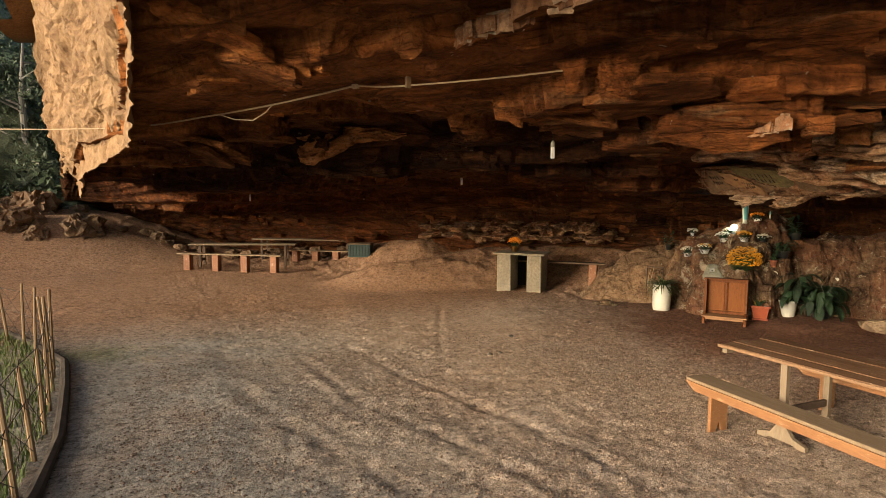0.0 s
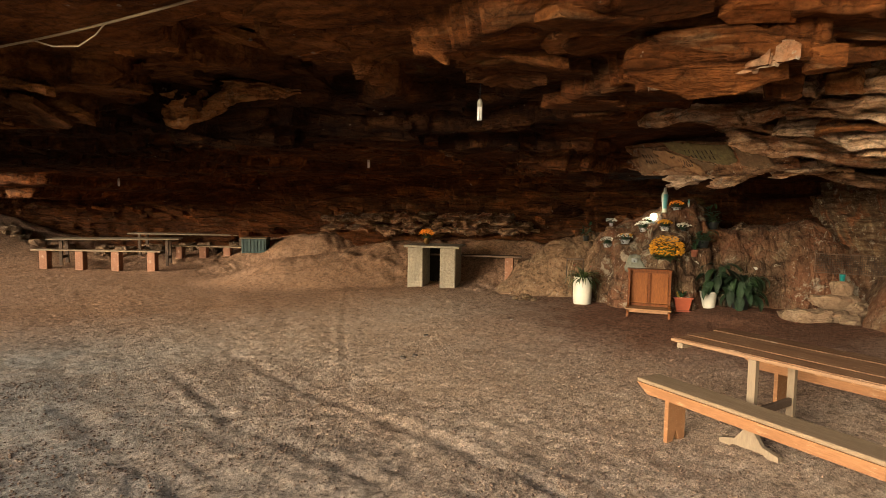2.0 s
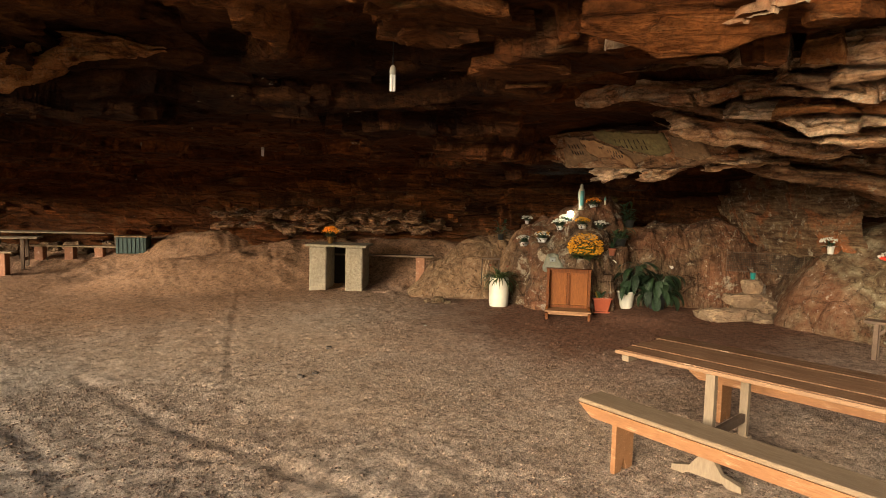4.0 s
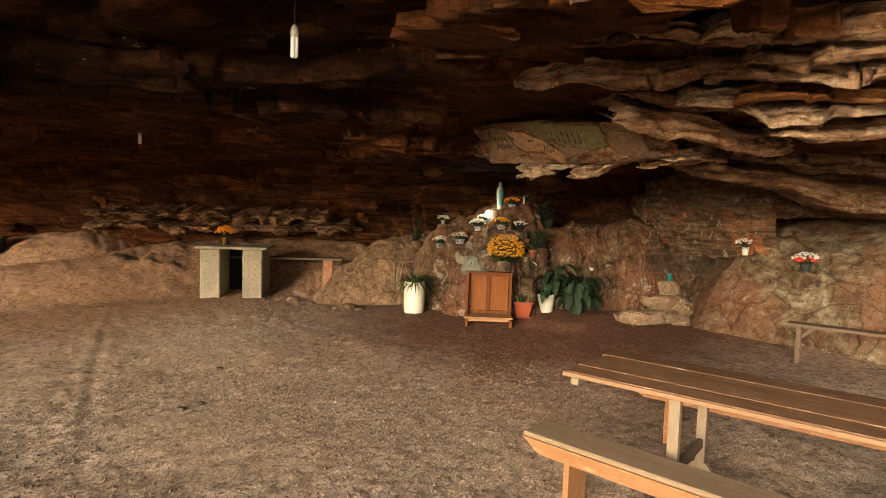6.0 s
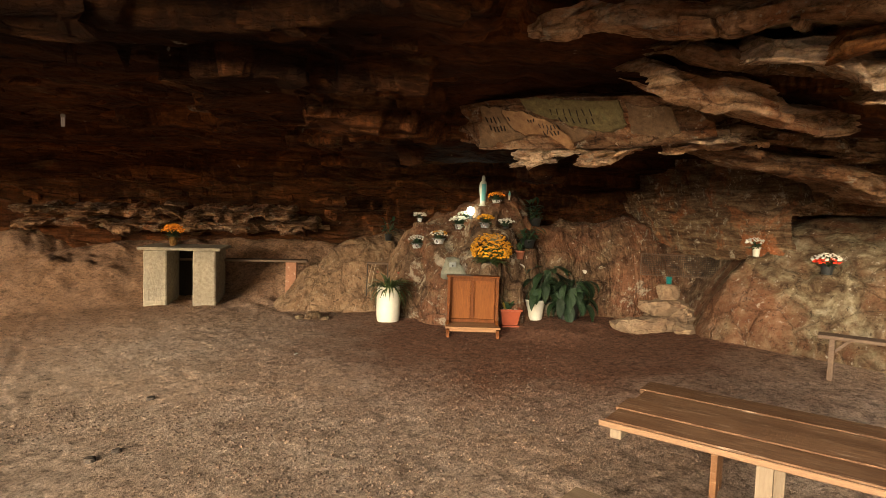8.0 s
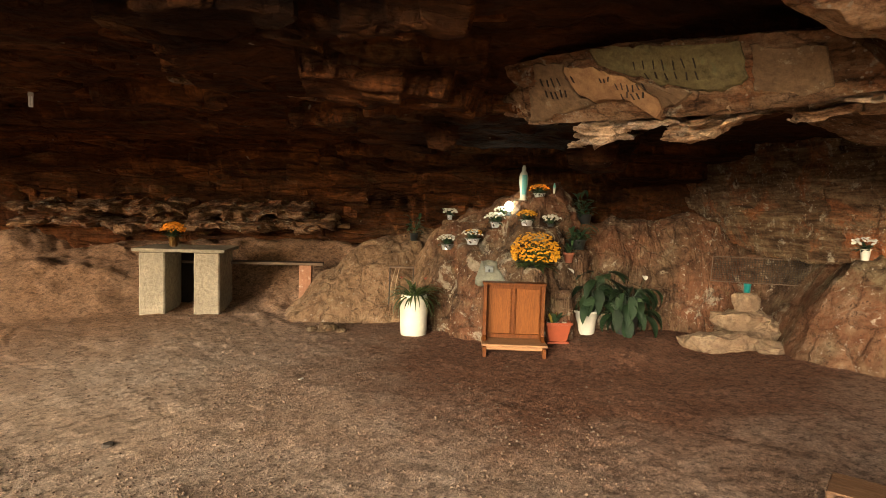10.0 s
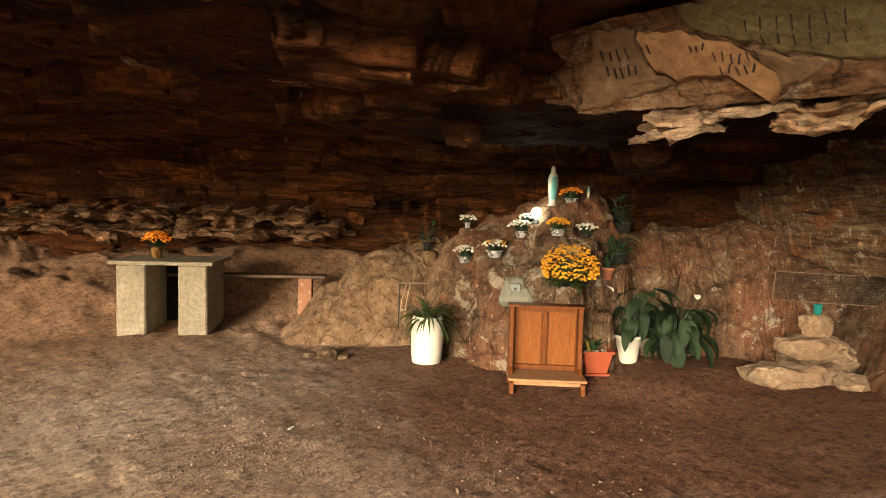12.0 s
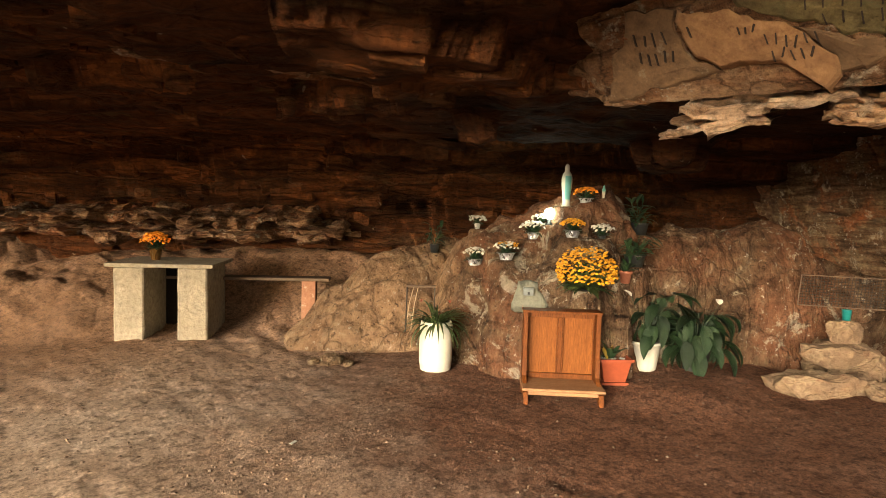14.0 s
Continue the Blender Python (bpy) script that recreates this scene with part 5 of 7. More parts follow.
def prism(bm, outline, along, a, b):
    """Extrudes an outline. along 'x': the outline is (y, z); 'y': (x, z); 'z': (x, y)."""
    def at(p, w):
        return {"x": (w, p[0], p[1]), "y": (p[0], w, p[1]), "z": (p[0], p[1], w)}[along]
    lo, hi = [bm.verts.new(at(p, a)) for p in outline], [bm.verts.new(at(p, b)) for p in outline]
    bm.faces.new(lo)
    bm.faces.new(hi[::-1])
    for i in range(len(outline)):
        j = (i + 1) % len(outline)
        bm.faces.new((lo[j], lo[i], hi[i], hi[j]))
    return bm


def lathe(bm, profile, n=24, centre=(0, 0, 0), wobble=0.0):
    rings = []
    for r, z in profile:
        ring = []
        for i in range(n):
            a = 2 * math.pi * i / n
            k = r * (1 + wobble * noise.noise(Vector((math.cos(a) * 3, math.sin(a) * 3, z * 9))))
            ring.append(bm.verts.new((centre[0] + k * math.cos(a), centre[1] + k * math.sin(a), centre[2] + z)))
        rings.append(ring)
    for lo, hi in zip(rings[:-1], rings[1:]):
        for i in range(n):
            bm.faces.new((lo[i], lo[(i + 1) % n], hi[(i + 1) % n], hi[i]))
    bm.faces.new(rings[0][::-1])
    bm.faces.new(rings[-1])
    return bm


def tube(bm, points, radii, n=8):
    points = [Vector(p) for p in points]
    if not isinstance(radii, (list, tuple)):
        radii = [radii] * len(points)
    rings = []
    for i, p in enumerate(points):
        d = (points[min(i + 1, len(points) - 1)] - points[max(i - 1, 0)]).normalized()
        side = d.cross(Vector((0, 0, 1)) if abs(d.z) < 0.9 else Vector((1, 0, 0))).normalized()
        up = side.cross(d)
        rings.append([bm.verts.new(p + radii[i] * (math.cos(2 * math.pi * k / n) * side + math.sin(2 * math.pi * k / n) * up)) for k in range(n)])
    for lo, hi in zip(rings[:-1], rings[1:]):
        for k in range(n):
            bm.faces.new((lo[k], lo[(k + 1) % n], hi[(k + 1) % n], hi[k]))
    bm.faces.new(rings[0][::-1])
    bm.faces.new(rings[-1])
    return bm


def leaf(bm, base, heading, length, width, rise, droop, n=6, fold=0.25, curl=1.0):
    """A leaf that climbs from its base and bends over: widest before the middle, folded along its rib."""
    c, s = math.cos(heading), math.sin(heading)
    rows, out, z = [], 0.0, 0.0
    for i in range(n + 1):
        k = i / n
        w = width * (math.sin(math.pi * (k * 0.95 + 0.05) ** 0.78) ** 0.9) * 0.5 if k < 1 else 0.0008
        mid = Vector((base[0] + c * out, base[1] + s * out, base[2] + z))
        tilt = rise - 2.2 * droop * k * curl
        side = Vector((-s, c, 0)) * w
        lift = Vector((-c * math.sin(tilt), -s * math.sin(tilt), math.cos(tilt))) * fold * w
        rows.append((bm.verts.new(mid + side + lift), bm.verts.new(mid), bm.verts.new(mid - side + lift)))
        out += length / n * math.cos(tilt)
        z += length / n * math.sin(tilt)
    for a, b in zip(rows[:-1], rows[1:]):
        bm.faces.new((a[0], a[1], b[1], b[0]))
        bm.faces.new((a[1], a[2], b[2], b[1]))
    return rows[-1][1].co.copy()


def blossom(bm, at, r, tilt):
    """A small head of two rings of petals round a raised middle."""
    turn = Euler((tilt[0], tilt[1], random.uniform(0, 6.3))).to_matrix()
    n = 7
    mid = bm.verts.new(Vector(at) + turn @ Vector((0, 0, r * 0.45)))
    inner = [bm.verts.new(Vector(at) + turn @ Vector((0.55 * r * math.cos(6.283 * k / n), 0.55 * r * math.sin(6.283 * k / n), r * 0.38))) for k in range(n)]
    outer = [bm.verts.new(Vector(at) + turn @ Vector((r * random.uniform(0.85, 1.15) * math.cos(6.283 * (k + 0.5) / n), r * random.uniform(0.85, 1.15) * math.sin(6.283 * (k + 0.5) / n), random.uniform(-0.2, 0.1) * r))) for k in range(n)]
    for k in range(n):
        bm.faces.new((mid, inner[k], inner[(k + 1) % n]))
        bm.faces.new((inner[k], outer[k], inner[(k + 1) % n]))
        bm.faces.new((inner[(k + 1) % n], outer[k], outer[(k + 1) % n]))


def boulder(bm, at, size, seed, turn=0.0, rounds=2):
    got = bmesh.ops.create_icosphere(bm, subdivisions=rounds, radius=1.0)
    c, s = math.cos(turn), math.sin(turn)
    for v in got["verts"]:
        d = v.co.normalized()
        k = 1 + 0.45 * noise.noise(d * 1.3 + Vector((seed, seed * 0.7, 0))) + 0.22 * noise.noise(d * 3.1 + Vector((0, seed, 3))) + 0.10 * noise.noise(d * 7 + Vector((seed, 5, 0)))
        p = Vector((max(-0.9, min(0.9, d.x * 1.1)), max(-0.9, min(0.9, d.y * 1.1)), max(-0.85, min(0.8, d.z * 1.1)))) * k
        p = Vector((p.x * size[0], p.y * size[1], p.z * size[2]))
        v.co = Vector((at[0] + c * p.x - s * p.y, at[1] + s * p.x + c * p.y, at[2] + p.z))
    return bm


# ---- near table and benches ----
def trestle_table(m, length, width, label):
    """Origin on the ground under the front corner; runs along -y, boards across x."""
    t = thing("trestle_table", m, label, "table")
    top, thick, n = 0.785, 0.035, 4
    w = width / n
    for i in range(n):
        start = (0.0, 0.015, -0.01, 0.02)[i]
        b = part("tabletop_board", boxed(i * w + 0.003, (i + 1) * w - 0.003, -length, start, top - thick, top + (0.0, 0.003, -0.002, 0.002)[i], bevel=0.005), M_TOP, t)
    part("edge_strip", boxed(-0.018, -0.002, -length, 0.02, top - 0.033, top - 0.005, bevel=0.004), M_EDGE, t, "pale bare wooden edge strip")
    part("end_batten", boxed(-0.01, width * 0.96, -0.09, -0.035, top - thick - 0.045, top - thick - 0.001), M_PALE, t, "pale batten under the boards")
    for y in (-0.68, -length + 0.68):
        for x, w2 in ((0.03, 0.062), (width - 0.16, 0.058)):
            leg = part("leg", prism(bmesh.new(), [(y - w2 / 2, 0.17), (y + w2 / 2, 0.17), (y + w2 / 2, top - thick - 0.001), (y - w2 / 2, top - thick - 0.001)], "x", x, x + 0.045), M_PALE, t, "pale painted leg")
            foot = [(y - 0.24, 0.0), (y - 0.15, 0.0), (y - 0.12, 0.022), (y + 0.12, 0.022), (y + 0.15, 0.0), (y + 0.24, 0.0), (y + 0.235, 0.04), (y + 0.11, 0.075), (y + 0.042, 0.17), (y - 0.042, 0.17), (y - 0.11, 0.075), (y - 0.235, 0.04)]
            part("foot", prism(bmesh.new(), foot, "x", x, x + 0.045), M_PALE, leg, "pale flared foot")
        part("stretcher", boxed(0.095, width - 0.16, y - 0.018, y + 0.018, 0.27, 0.335), M_GREYWOOD, t, "grey cross stretcher")
    part("rail", boxed(width - 0.20, width - 0.165, -length + 0.3, -0.3, top - thick - 0.10, top - thick - 0.002), M_BENCH, t, "orange long rail")
    return t


def plank_bench(m, length, label):
    """Origin on the ground at the front end; the seat runs along -y, its front towards -x."""
    t = thing("bench", m, label, "bench", "benches at the long table")
    h, d = 0.475, 0.26
    part("seat", boxed(0, d, -length, 0.0, h - 0.032, h, bevel=0.006), M_SEAT, t, "worn pale seat board")
    for x in (-0.004, d - 0.022):
        skirt = [(0.0, h - 0.033), (-0.12, h - 0.115), (-length + 0.12, h - 0.115), (-length, h - 0.033)]
        part("skirt", prism(bmesh.new(), skirt, "x", x, x + 0.026), M_BENCH, t, "orange varnished side board")
    for y in (-0.30, -length + 0.30):
        side = [(0.025, 0.0), (0.09, 0.0), (d / 2, 0.10), (d - 0.09, 0.0), (d - 0.025, 0.0), (d - 0.025, h - 0.034), (0.025, h - 0.034)]
        part("leg", prism(bmesh.new(), side, "y", y - 0.018, y + 0.018), M_BENCH, t, "orange board leg with a notch")
        part("brace", prism(bmesh.new(), [(y + 0.02, h - 0.20), (y + 0.10, h - 0.034), (y + 0.02, h - 0.034)], "x", d / 2 - 0.015, d / 2 + 0.015), M_BENCH, t)
    return t


gz = ground_at(5.1, 3.4)
trestle_table(pose(4.885, 4.26, gz - 0.005, 0, 0, 0.5), 2.7, 0.80, "long trestle table with brown boards and pale legs")
plank_bench(pose(4.555, 4.37, ground_at(4.6, 3.6) - 0.005, 0, 0, -3.2), 2.75, "orange pine bench with a worn pale seat")
plank_bench(pose(6.03, 4.28, ground_at(6.1, 3.4) - 0.01, 0, 0, 1.0), 2.6, "orange pine bench on the far side of the table")


def slim_bench():
    t = thing("slim_bench", pose(9.10, 3.66, 0, 0, 0, 2.0), "narrow grey-brown wooden bench before the rock slope", "bench")
    g = ground_at(9.1, 3.0)
    part("seat", boxed(0, 0.20, -2.3, 0.0, g + 0.405, g + 0.44), M_GREYWOOD, t)
    for y in (-0.12, -2.1):
        for x in (0.015, 0.14):
            part("leg", boxed(x, x + 0.045, y - 0.025, y + 0.025, g - 0.05, g + 0.404), M_GREYWOOD, t)
        part("brace", prism(bmesh.new(), [(y - 0.03, g + 0.31), (y - 0.03, g + 0.27), (y - 0.16, g + 0.404), (y - 0.12, g + 0.404)], "x", 0.02, 0.045), M_GREYWOOD, t)


slim_bench()


# ---- stone altar ----
def altar():
    m = pose(6.75, 12.56, 0, 0, 0, -43.8)
    t = thing("stone_altar", m, "rough stone altar table on two block pillars", "altar")
    base = ground_at(7.2, 12.3) - 0.08
    top = 1.02
    for x in (0.0, 0.745):
        bm = bmesh.new()
        box(bm, x, x + 0.355, 0.0, 0.80, base, top - 0.049, bevel=0.018)
        bmesh.ops.subdivide_edges(bm, edges=[e for e in bm.edges if e.calc_length() > 0.2], cuts=7, use_grid_fill=True)
        for v in bm.verts:
            v.co += 0.005 * noise.noise_vector(v.co * 7)
        part("pillar", bm, M_STONE, t, "rough plastered stone pillar")
    # black panel added to paint the shade in the gap
    part("shade_panel", boxed(0.36, 0.74, 0.70, 0.79, base, top - 0.052, bevel=0.006), M_GAP_SHADE, t, "added black panel painting the shade between the pillars")
    bm = bmesh.new()
    box(bm, -0.075, 1.18, -0.05, 0.86, top - 0.048, top, bevel=0.006)
    bmesh.ops.subdivide_edges(bm, edges=[e for e in bm.edges if e.calc_length() > 0.3], cuts=7, use_grid_fill=True)
    for v in bm.verts:
        v.co += 0.005 * noise.noise_vector(v.co * 9)
    part("slab", bm, M_STONE, t, "thin pale stone slab")


altar()


def bench_behind():
    t = thing("plank_bench", pose(9.12, 11.42, 0, 0, 0, 136.2), "grey plank bench on brick piers behind the altar", "bench")
    part("seat", boxed(0, 2.5, -0.13, 0.13, 0.745, 0.785), M_GREYWOOD, t)
    for x in (0.18, 2.1):
        bm = bmesh.new()
        g = min(ground_at(9.12 - 0.72 * x, 11.42 + 0.69 * x), 0.6) - 0.06
        box(bm, x, x + 0.19, -0.10, 0.10, g, 0.744, bevel=0.008)
        part("pier", bm, M_BRICK, t, "orange brick pier")


bench_behind()


# ---- kneeler ----
def kneeler():
    m = pose(8.89, 7.68, ground_at(8.75, 7.55) - 0.01, 0, 0, -52.5)
    t = thing("kneeler", m, "red-brown wooden kneeler with two panels", "kneeler")
    w, h = 0.355, 0.795
    for x in (-w, w - 0.038):
        side = [(0.05, 0.0), (0.115, 0.0), (0.115, 0.05), (0.10, 0.09), (0.10, h), (-0.045, h), (-0.045, 0.40), (-0.065, 0.36), (-0.075, 0.21), (-0.21, 0.125), (-0.275, 0.11), (-0.30, 0.06), (-0.305, 0.0), (-0.235, 0.0), (-0.205, 0.045), (-0.05, 0.06), (0.03, 0.045)]
        part("side_board", prism(bmesh.new(), side, "x", x, x + 0.038), M_KNEEL, t)
    part("top_rail", boxed(-w - 0.012, w + 0.012, -0.058, 0.112, h + 0.001, h + 0.024), M_KNEEL, t)
    part("upper_rail", boxed(-w + 0.039, w - 0.039, 0.050, 0.085, h - 0.055, h), M_KNEEL, t)
    part("lower_rail", boxed(-w + 0.039, w - 0.039, 0.050, 0.085, 0.155, 0.205), M_KNEEL, t)
    part("mullion", boxed(-0.020, 0.020, 0.056, 0.085, 0.206, h - 0.056), M_KNEEL, t)
    for x0, x1 in ((-w + 0.039, -0.021), (0.021, w - 0.039)):
        panel = part("panel", boxed(x0, x1, 0.078, 0.092, 0.190, h - 0.045, bevel=0), M_PANEL, t)
        for x in (x0, x1 - 0.012):
            part("bead", boxed(x, x + 0.012, 0.060, 0.0775, 0.207, h - 0.057, bevel=0.003), M_KNEEL, panel)
    part("kneeling_board", boxed(-w - 0.015, w + 0.015, -0.31, 0.049, 0.132, 0.158, bevel=0.006), M_DUSTY, t, "dusty worn kneeling board")
    part("front_board", boxed(-w + 0.039, w - 0.039, -0.262, -0.240, 0.085, 0.131), M_DUSTY, t)


kneeler()


# ---- pots and plants ----
def white_pot():
    x, y = 8.69, 9.06
    z = ground_at(x, y) - 0.015
    t = thing("tall_plant_pot", pose(x, y, z), "tall white cylindrical pot with a strap-leaved bromeliad", "potted plant")
    part("pot", lathe(bmesh.new(), [(0.145, 0.0), (0.165, 0.03), (0.175, 0.12), (0.178, 0.40), (0.172, 0.50), (0.162, 0.54), (0.150, 0.54), (0.145, 0.50)], 28), M_WHITE, t, "white glazed cylinder", True)
    bm = bmesh.new()
    for i in range(95):
        a = random.uniform(0, 6.283)
        leaf(bm, (0.05 * math.cos(a), 0.05 * math.sin(a), 0.49), a + random.uniform(-0.3, 0.3), random.uniform(0.30, 0.48), random.uniform(0.020, 0.032), random.uniform(0.25, 1.25), random.uniform(0.55, 1.05), 7, 0.3)
    part("leaves", bm, M_GRASSY, t, "long olive strap leaves")
    for dx, dy, zz in ((-0.14, 0.10, 0.74), (0.15, -0.05, 0.72)):
        bm = bmesh.new()
        for k in range(9):
            a = 6.283 * k / 9
            leaf(bm, (dx, dy, zz), a, random.uniform(0.04, 0.07), 0.014, random.uniform(0.4, 1.3), 0.3, 3)
        part("bract", bm, M_TERRA, t, "small dark red bract")


white_pot()


def red_planter():
    x, y = 9.44, 7.40
    t = thing("planter_box", pose(x, y, ground_at(x, y) - 0.005, 0, 0, -47), "red plastic planter box on a saucer with pale stones", "planter")
    part("saucer", prism(bmesh.new(), [(-0.13, -0.09), (0.13, -0.09), (0.13, 0.09), (-0.13, 0.09)], "z", 0.0, 0.025), M_TERRA, t)
    bm = bmesh.new()
    rings = []
    for hx, hy, z in ((0.105, 0.07, 0.026), (0.145, 0.10, 0.23), (0.165, 0.12, 0.235), (0.165, 0.12, 0.26), (0.148, 0.105, 0.26), (0.140, 0.096, 0.22)):
        rings.append([bm.verts.new((sx * hx, sy * hy, z)) for sx, sy in ((-1, -1), (1, -1), (1, 1), (-1, 1))])
    for lo, hi in zip(rings[:-1], rings[1:]):
        for k in range(4):
            bm.faces.new((lo[k], lo[(k + 1) % 4], hi[(k + 1) % 4], hi[k]))
    bm.faces.new(rings[0][::-1])
    bm.faces.new(rings[-1])
    tray = part("box", bm, M_TERRA, t, "tapered red plastic box with a rim")
    bm = bmesh.new()
    for i in range(26):
        r = random.uniform(0.012, 0.024)
        boulder(bm, (random.uniform(-0.12, 0.12), random.uniform(-0.08, 0.08), 0.225 + r * 0.5), (r, r * 0.8, r * 0.7), i, random.uniform(0, 3), 1)
    part("stones", bm, M_PETAL, tray, "white pebbles")
    bm = bmesh.new()
    leaf(bm, (-0.06, 0.0, 0.22), 2.2, 0.20, 0.055, 1.2, 0.25, 6)
    leaf(bm, (-0.04, 0.02, 0.22), 0.9, 0.16, 0.05, 1.2, 0.2, 5)
    part("leaf", bm, M_VARIEG, t, "yellow variegated leaf")
    bm = bmesh.new()
    for i in range(12):
        leaf(bm, (-0.05 + random.uniform(-0.05, 0.05), 0.03, 0.22), random.uniform(0, 6.3), random.uniform(0.12, 0.30), 0.06, random.uniform(0.7, 1.4), 0.4, 5)
    part("foliage", bm, M_DARKLEAF, t)


red_planter()


def peace_lily(x, y, pot_r, pot_h, pot_mat, pot_label, count, spread, seed, label, flowers, shift=Vector((0, 0, 0))):
    random.seed(seed)
    z = max(ground_at(x, y), 0) - 0.01
    t = thing("peace_lily", pose(x, y, z), label, "potted plant", "big-leaved plants")
    part("pot", lathe(bmesh.new(), [(pot_r * 0.72, 0), (pot_r * 0.76, 0.02), (pot_r * 0.97, pot_h * 0.9), (pot_r * 1.06, pot_h * 0.91), (pot_r * 1.06, pot_h), (pot_r * 0.96, pot_h), (pot_r * 0.92, pot_h * 0.9)], 24), pot_mat, t, pot_label, True)
    for i in range(count):
        a = 6.283 * i / count * 2.4 + random.uniform(-0.4, 0.4)
        reach, top = random.uniform(0.2, 1.0) * spread, random.uniform(-0.08, 0.36)
        foot = Vector((0.04 * math.cos(a), 0.04 * math.sin(a), pot_h * 0.9))
        tip = Vector((reach * math.cos(a), reach * math.sin(a), pot_h + top)) + shift
        bend = (foot + tip) / 2 + Vector((0, 0, 0.10))
        stem = part("stem", tube(bmesh.new(), [foot, bend, tip], [0.005, 0.004, 0.003], 5), M_DARKLEAF, t)
        bm = bmesh.new()
        leaf(bm, tip, a + random.uniform(-0.5, 0.5), random.uniform(0.26, 0.34), random.uniform(0.115, 0.15), random.uniform(-1.0, 0.15), random.uniform(0.35, 0.75), 9, random.uniform(0.2, 0.5))
        part("leaf", bm, M_LEAF, stem, soft=True)
    for dx, dy, zz in flowers:
        stalk = part("stalk", tube(bmesh.new(), [(0, 0, pot_h * 0.9), (dx * 0.5, dy * 0.5, zz * 0.75), (dx, dy, zz + 0.01)], [0.005, 0.004, 0.003], 5), M_DARKLEAF, t)
        bm = bmesh.new()
        leaf(bm, (dx, dy, zz), random.uniform(2, 4), 0.10, 0.075, 0.9, 0.25, 6, 0.6)
        part("flower", bm, M_PETAL, stalk, "cream hooded flower", True)
    random.seed(99)


peace_lily(10.10, 7.35, 0.165, 0.31, M_WHITE, "white plastic bucket pot", 50, 0.24, 5, "large dark green peace lily in a white bucket pot", [(-0.15, 0.12, 0.78)], Vector((0.12, -0.06, 0.15)))
peace_lily(10.44, 6.94, 0.16, 0.28, M_BLACK, "black pot", 60, 0.30, 8, "large dark green peace lily in a black pot", [(0.12, -0.18, 0.72)])


def bouquet(x, y, name, label, r, heads, petal, petal_label, pot=M_FOIL, pot_label="crinkled silver foil wrap", pot_r=0.06, pot_h=0.09, lift=None, head_r=0.02, leafy=M_DARKLEAF, tall=0.6, seed=1, second=None, surface_z=None):
    """A potted bunch of chrysanthemums: wrapped pot, a dome of leaves and a crown of flower heads."""
    random.seed(seed)
    z = (rock_at(x, y) if surface_z is None else surface_z) - 0.012
    t = thing(name, pose(x, y, z, 0, 0, random.uniform(0, 90)), label, "flowers", "flowers at the shrine")
    part("pot", lathe(bmesh.new(), [(pot_r * 0.7, 0), (pot_r * 0.85, pot_h * 0.5), (pot_r, pot_h * 0.92), (pot_r * 1.25, pot_h * 1.05), (pot_r * 0.9, pot_h * 0.98)], 18, (0, 0, 0), 0.25 if pot in (M_FOIL, M_GOLD) else 0.0), pot, t, pot_label)
    bm = bmesh.new()
    for i in range(int(34 + heads * 0.5)):
        a = random.uniform(0, 6.283)
        leaf(bm, (0.3 * pot_r * math.cos(a), 0.3 * pot_r * math.sin(a), pot_h * 0.95), a, r * random.uniform(0.6, 1.1), r * 0.22, random.uniform(0.0, 1.4), random.uniform(0.1, 0.5), 4)
    part("foliage", bm, leafy, t, "dark leaves")
    bm, bm2 = bmesh.new(), bmesh.new()
    for i in range(heads):
        a, k = 2.399 * i, math.sqrt((i + 0.5) / heads)
        rr = r * k * random.uniform(0.88, 1.1)
        zz = pot_h + r * tall * math.sqrt(max(1.05 - k * k, 0.0)) + r * 0.25 + random.uniform(-0.012, 0.012)
        if tall >= 1.0:                           # a full round bush
            polar = 2.1 * k * random.uniform(0.94, 1.04)
            rr, zz = r * math.sin(polar) * random.uniform(0.82, 1.06), pot_h + r * (0.62 + 0.72 * math.cos(polar)) * random.uniform(0.94, 1.06)
        blossom(bm2 if second and random.random() < 0.45 else bm, (rr * math.cos(a), rr * math.sin(a), zz), head_r * random.uniform(0.75, 1.2), (k * 0.9 * math.sin(a) * -1, k * 0.9 * math.cos(a)))
    part("blossoms", bm, petal, t, petal_label)
    if second:
        part("blossoms", bm2, second, t, "golden flower heads")
    else:
        bm2.free()
    random.seed(99)
    return t


bouquet(9.87, 9.46, "flower_pot", "small pot of white flowers in silver foil", 0.11, 30, M_PETAL, "white flower heads", pot_r=0.035, pot_h=0.08, seed=11)
bouquet(9.43, 9.14, "flower_pot", "pot of white chrysanthemums in silver foil", 0.145, 46, M_PETAL, "white flower heads", pot_r=0.08, seed=12)
bouquet(9.42, 8.70, "flower_pot", "pot of white and yellow chrysanthemums in silver foil", 0.14, 46, M_PETAL, "white flower heads", second=M_YELLOW, pot_r=0.08, seed=13)
bouquet(9.85, 8.62, "flower_pot", "pot of white chrysanthemums beside the lamp", 0.15, 50, M_PETAL, "white flower heads", pot_r=0.07, seed=14)
bouquet(9.99, 8.62, "flower_pot", "white flowers crowding round the lamp", 0.12, 34, M_PETAL, "white flower heads", pot_r=0.05, pot_h=0.06, seed=23)
bouquet(10.26, 8.19, "flower_pot", "pot of orange flowers at the statue's foot", 0.14, 46, M_ORANGE, "orange flower heads", pot_r=0.08, pot_h=0.07, seed=15)
bouquet(9.80, 8.10, "flower_pot", "pot of golden flowers in silver foil", 0.14, 52, M_YELLOW, "golden flower heads", pot_r=0.075, seed=16)
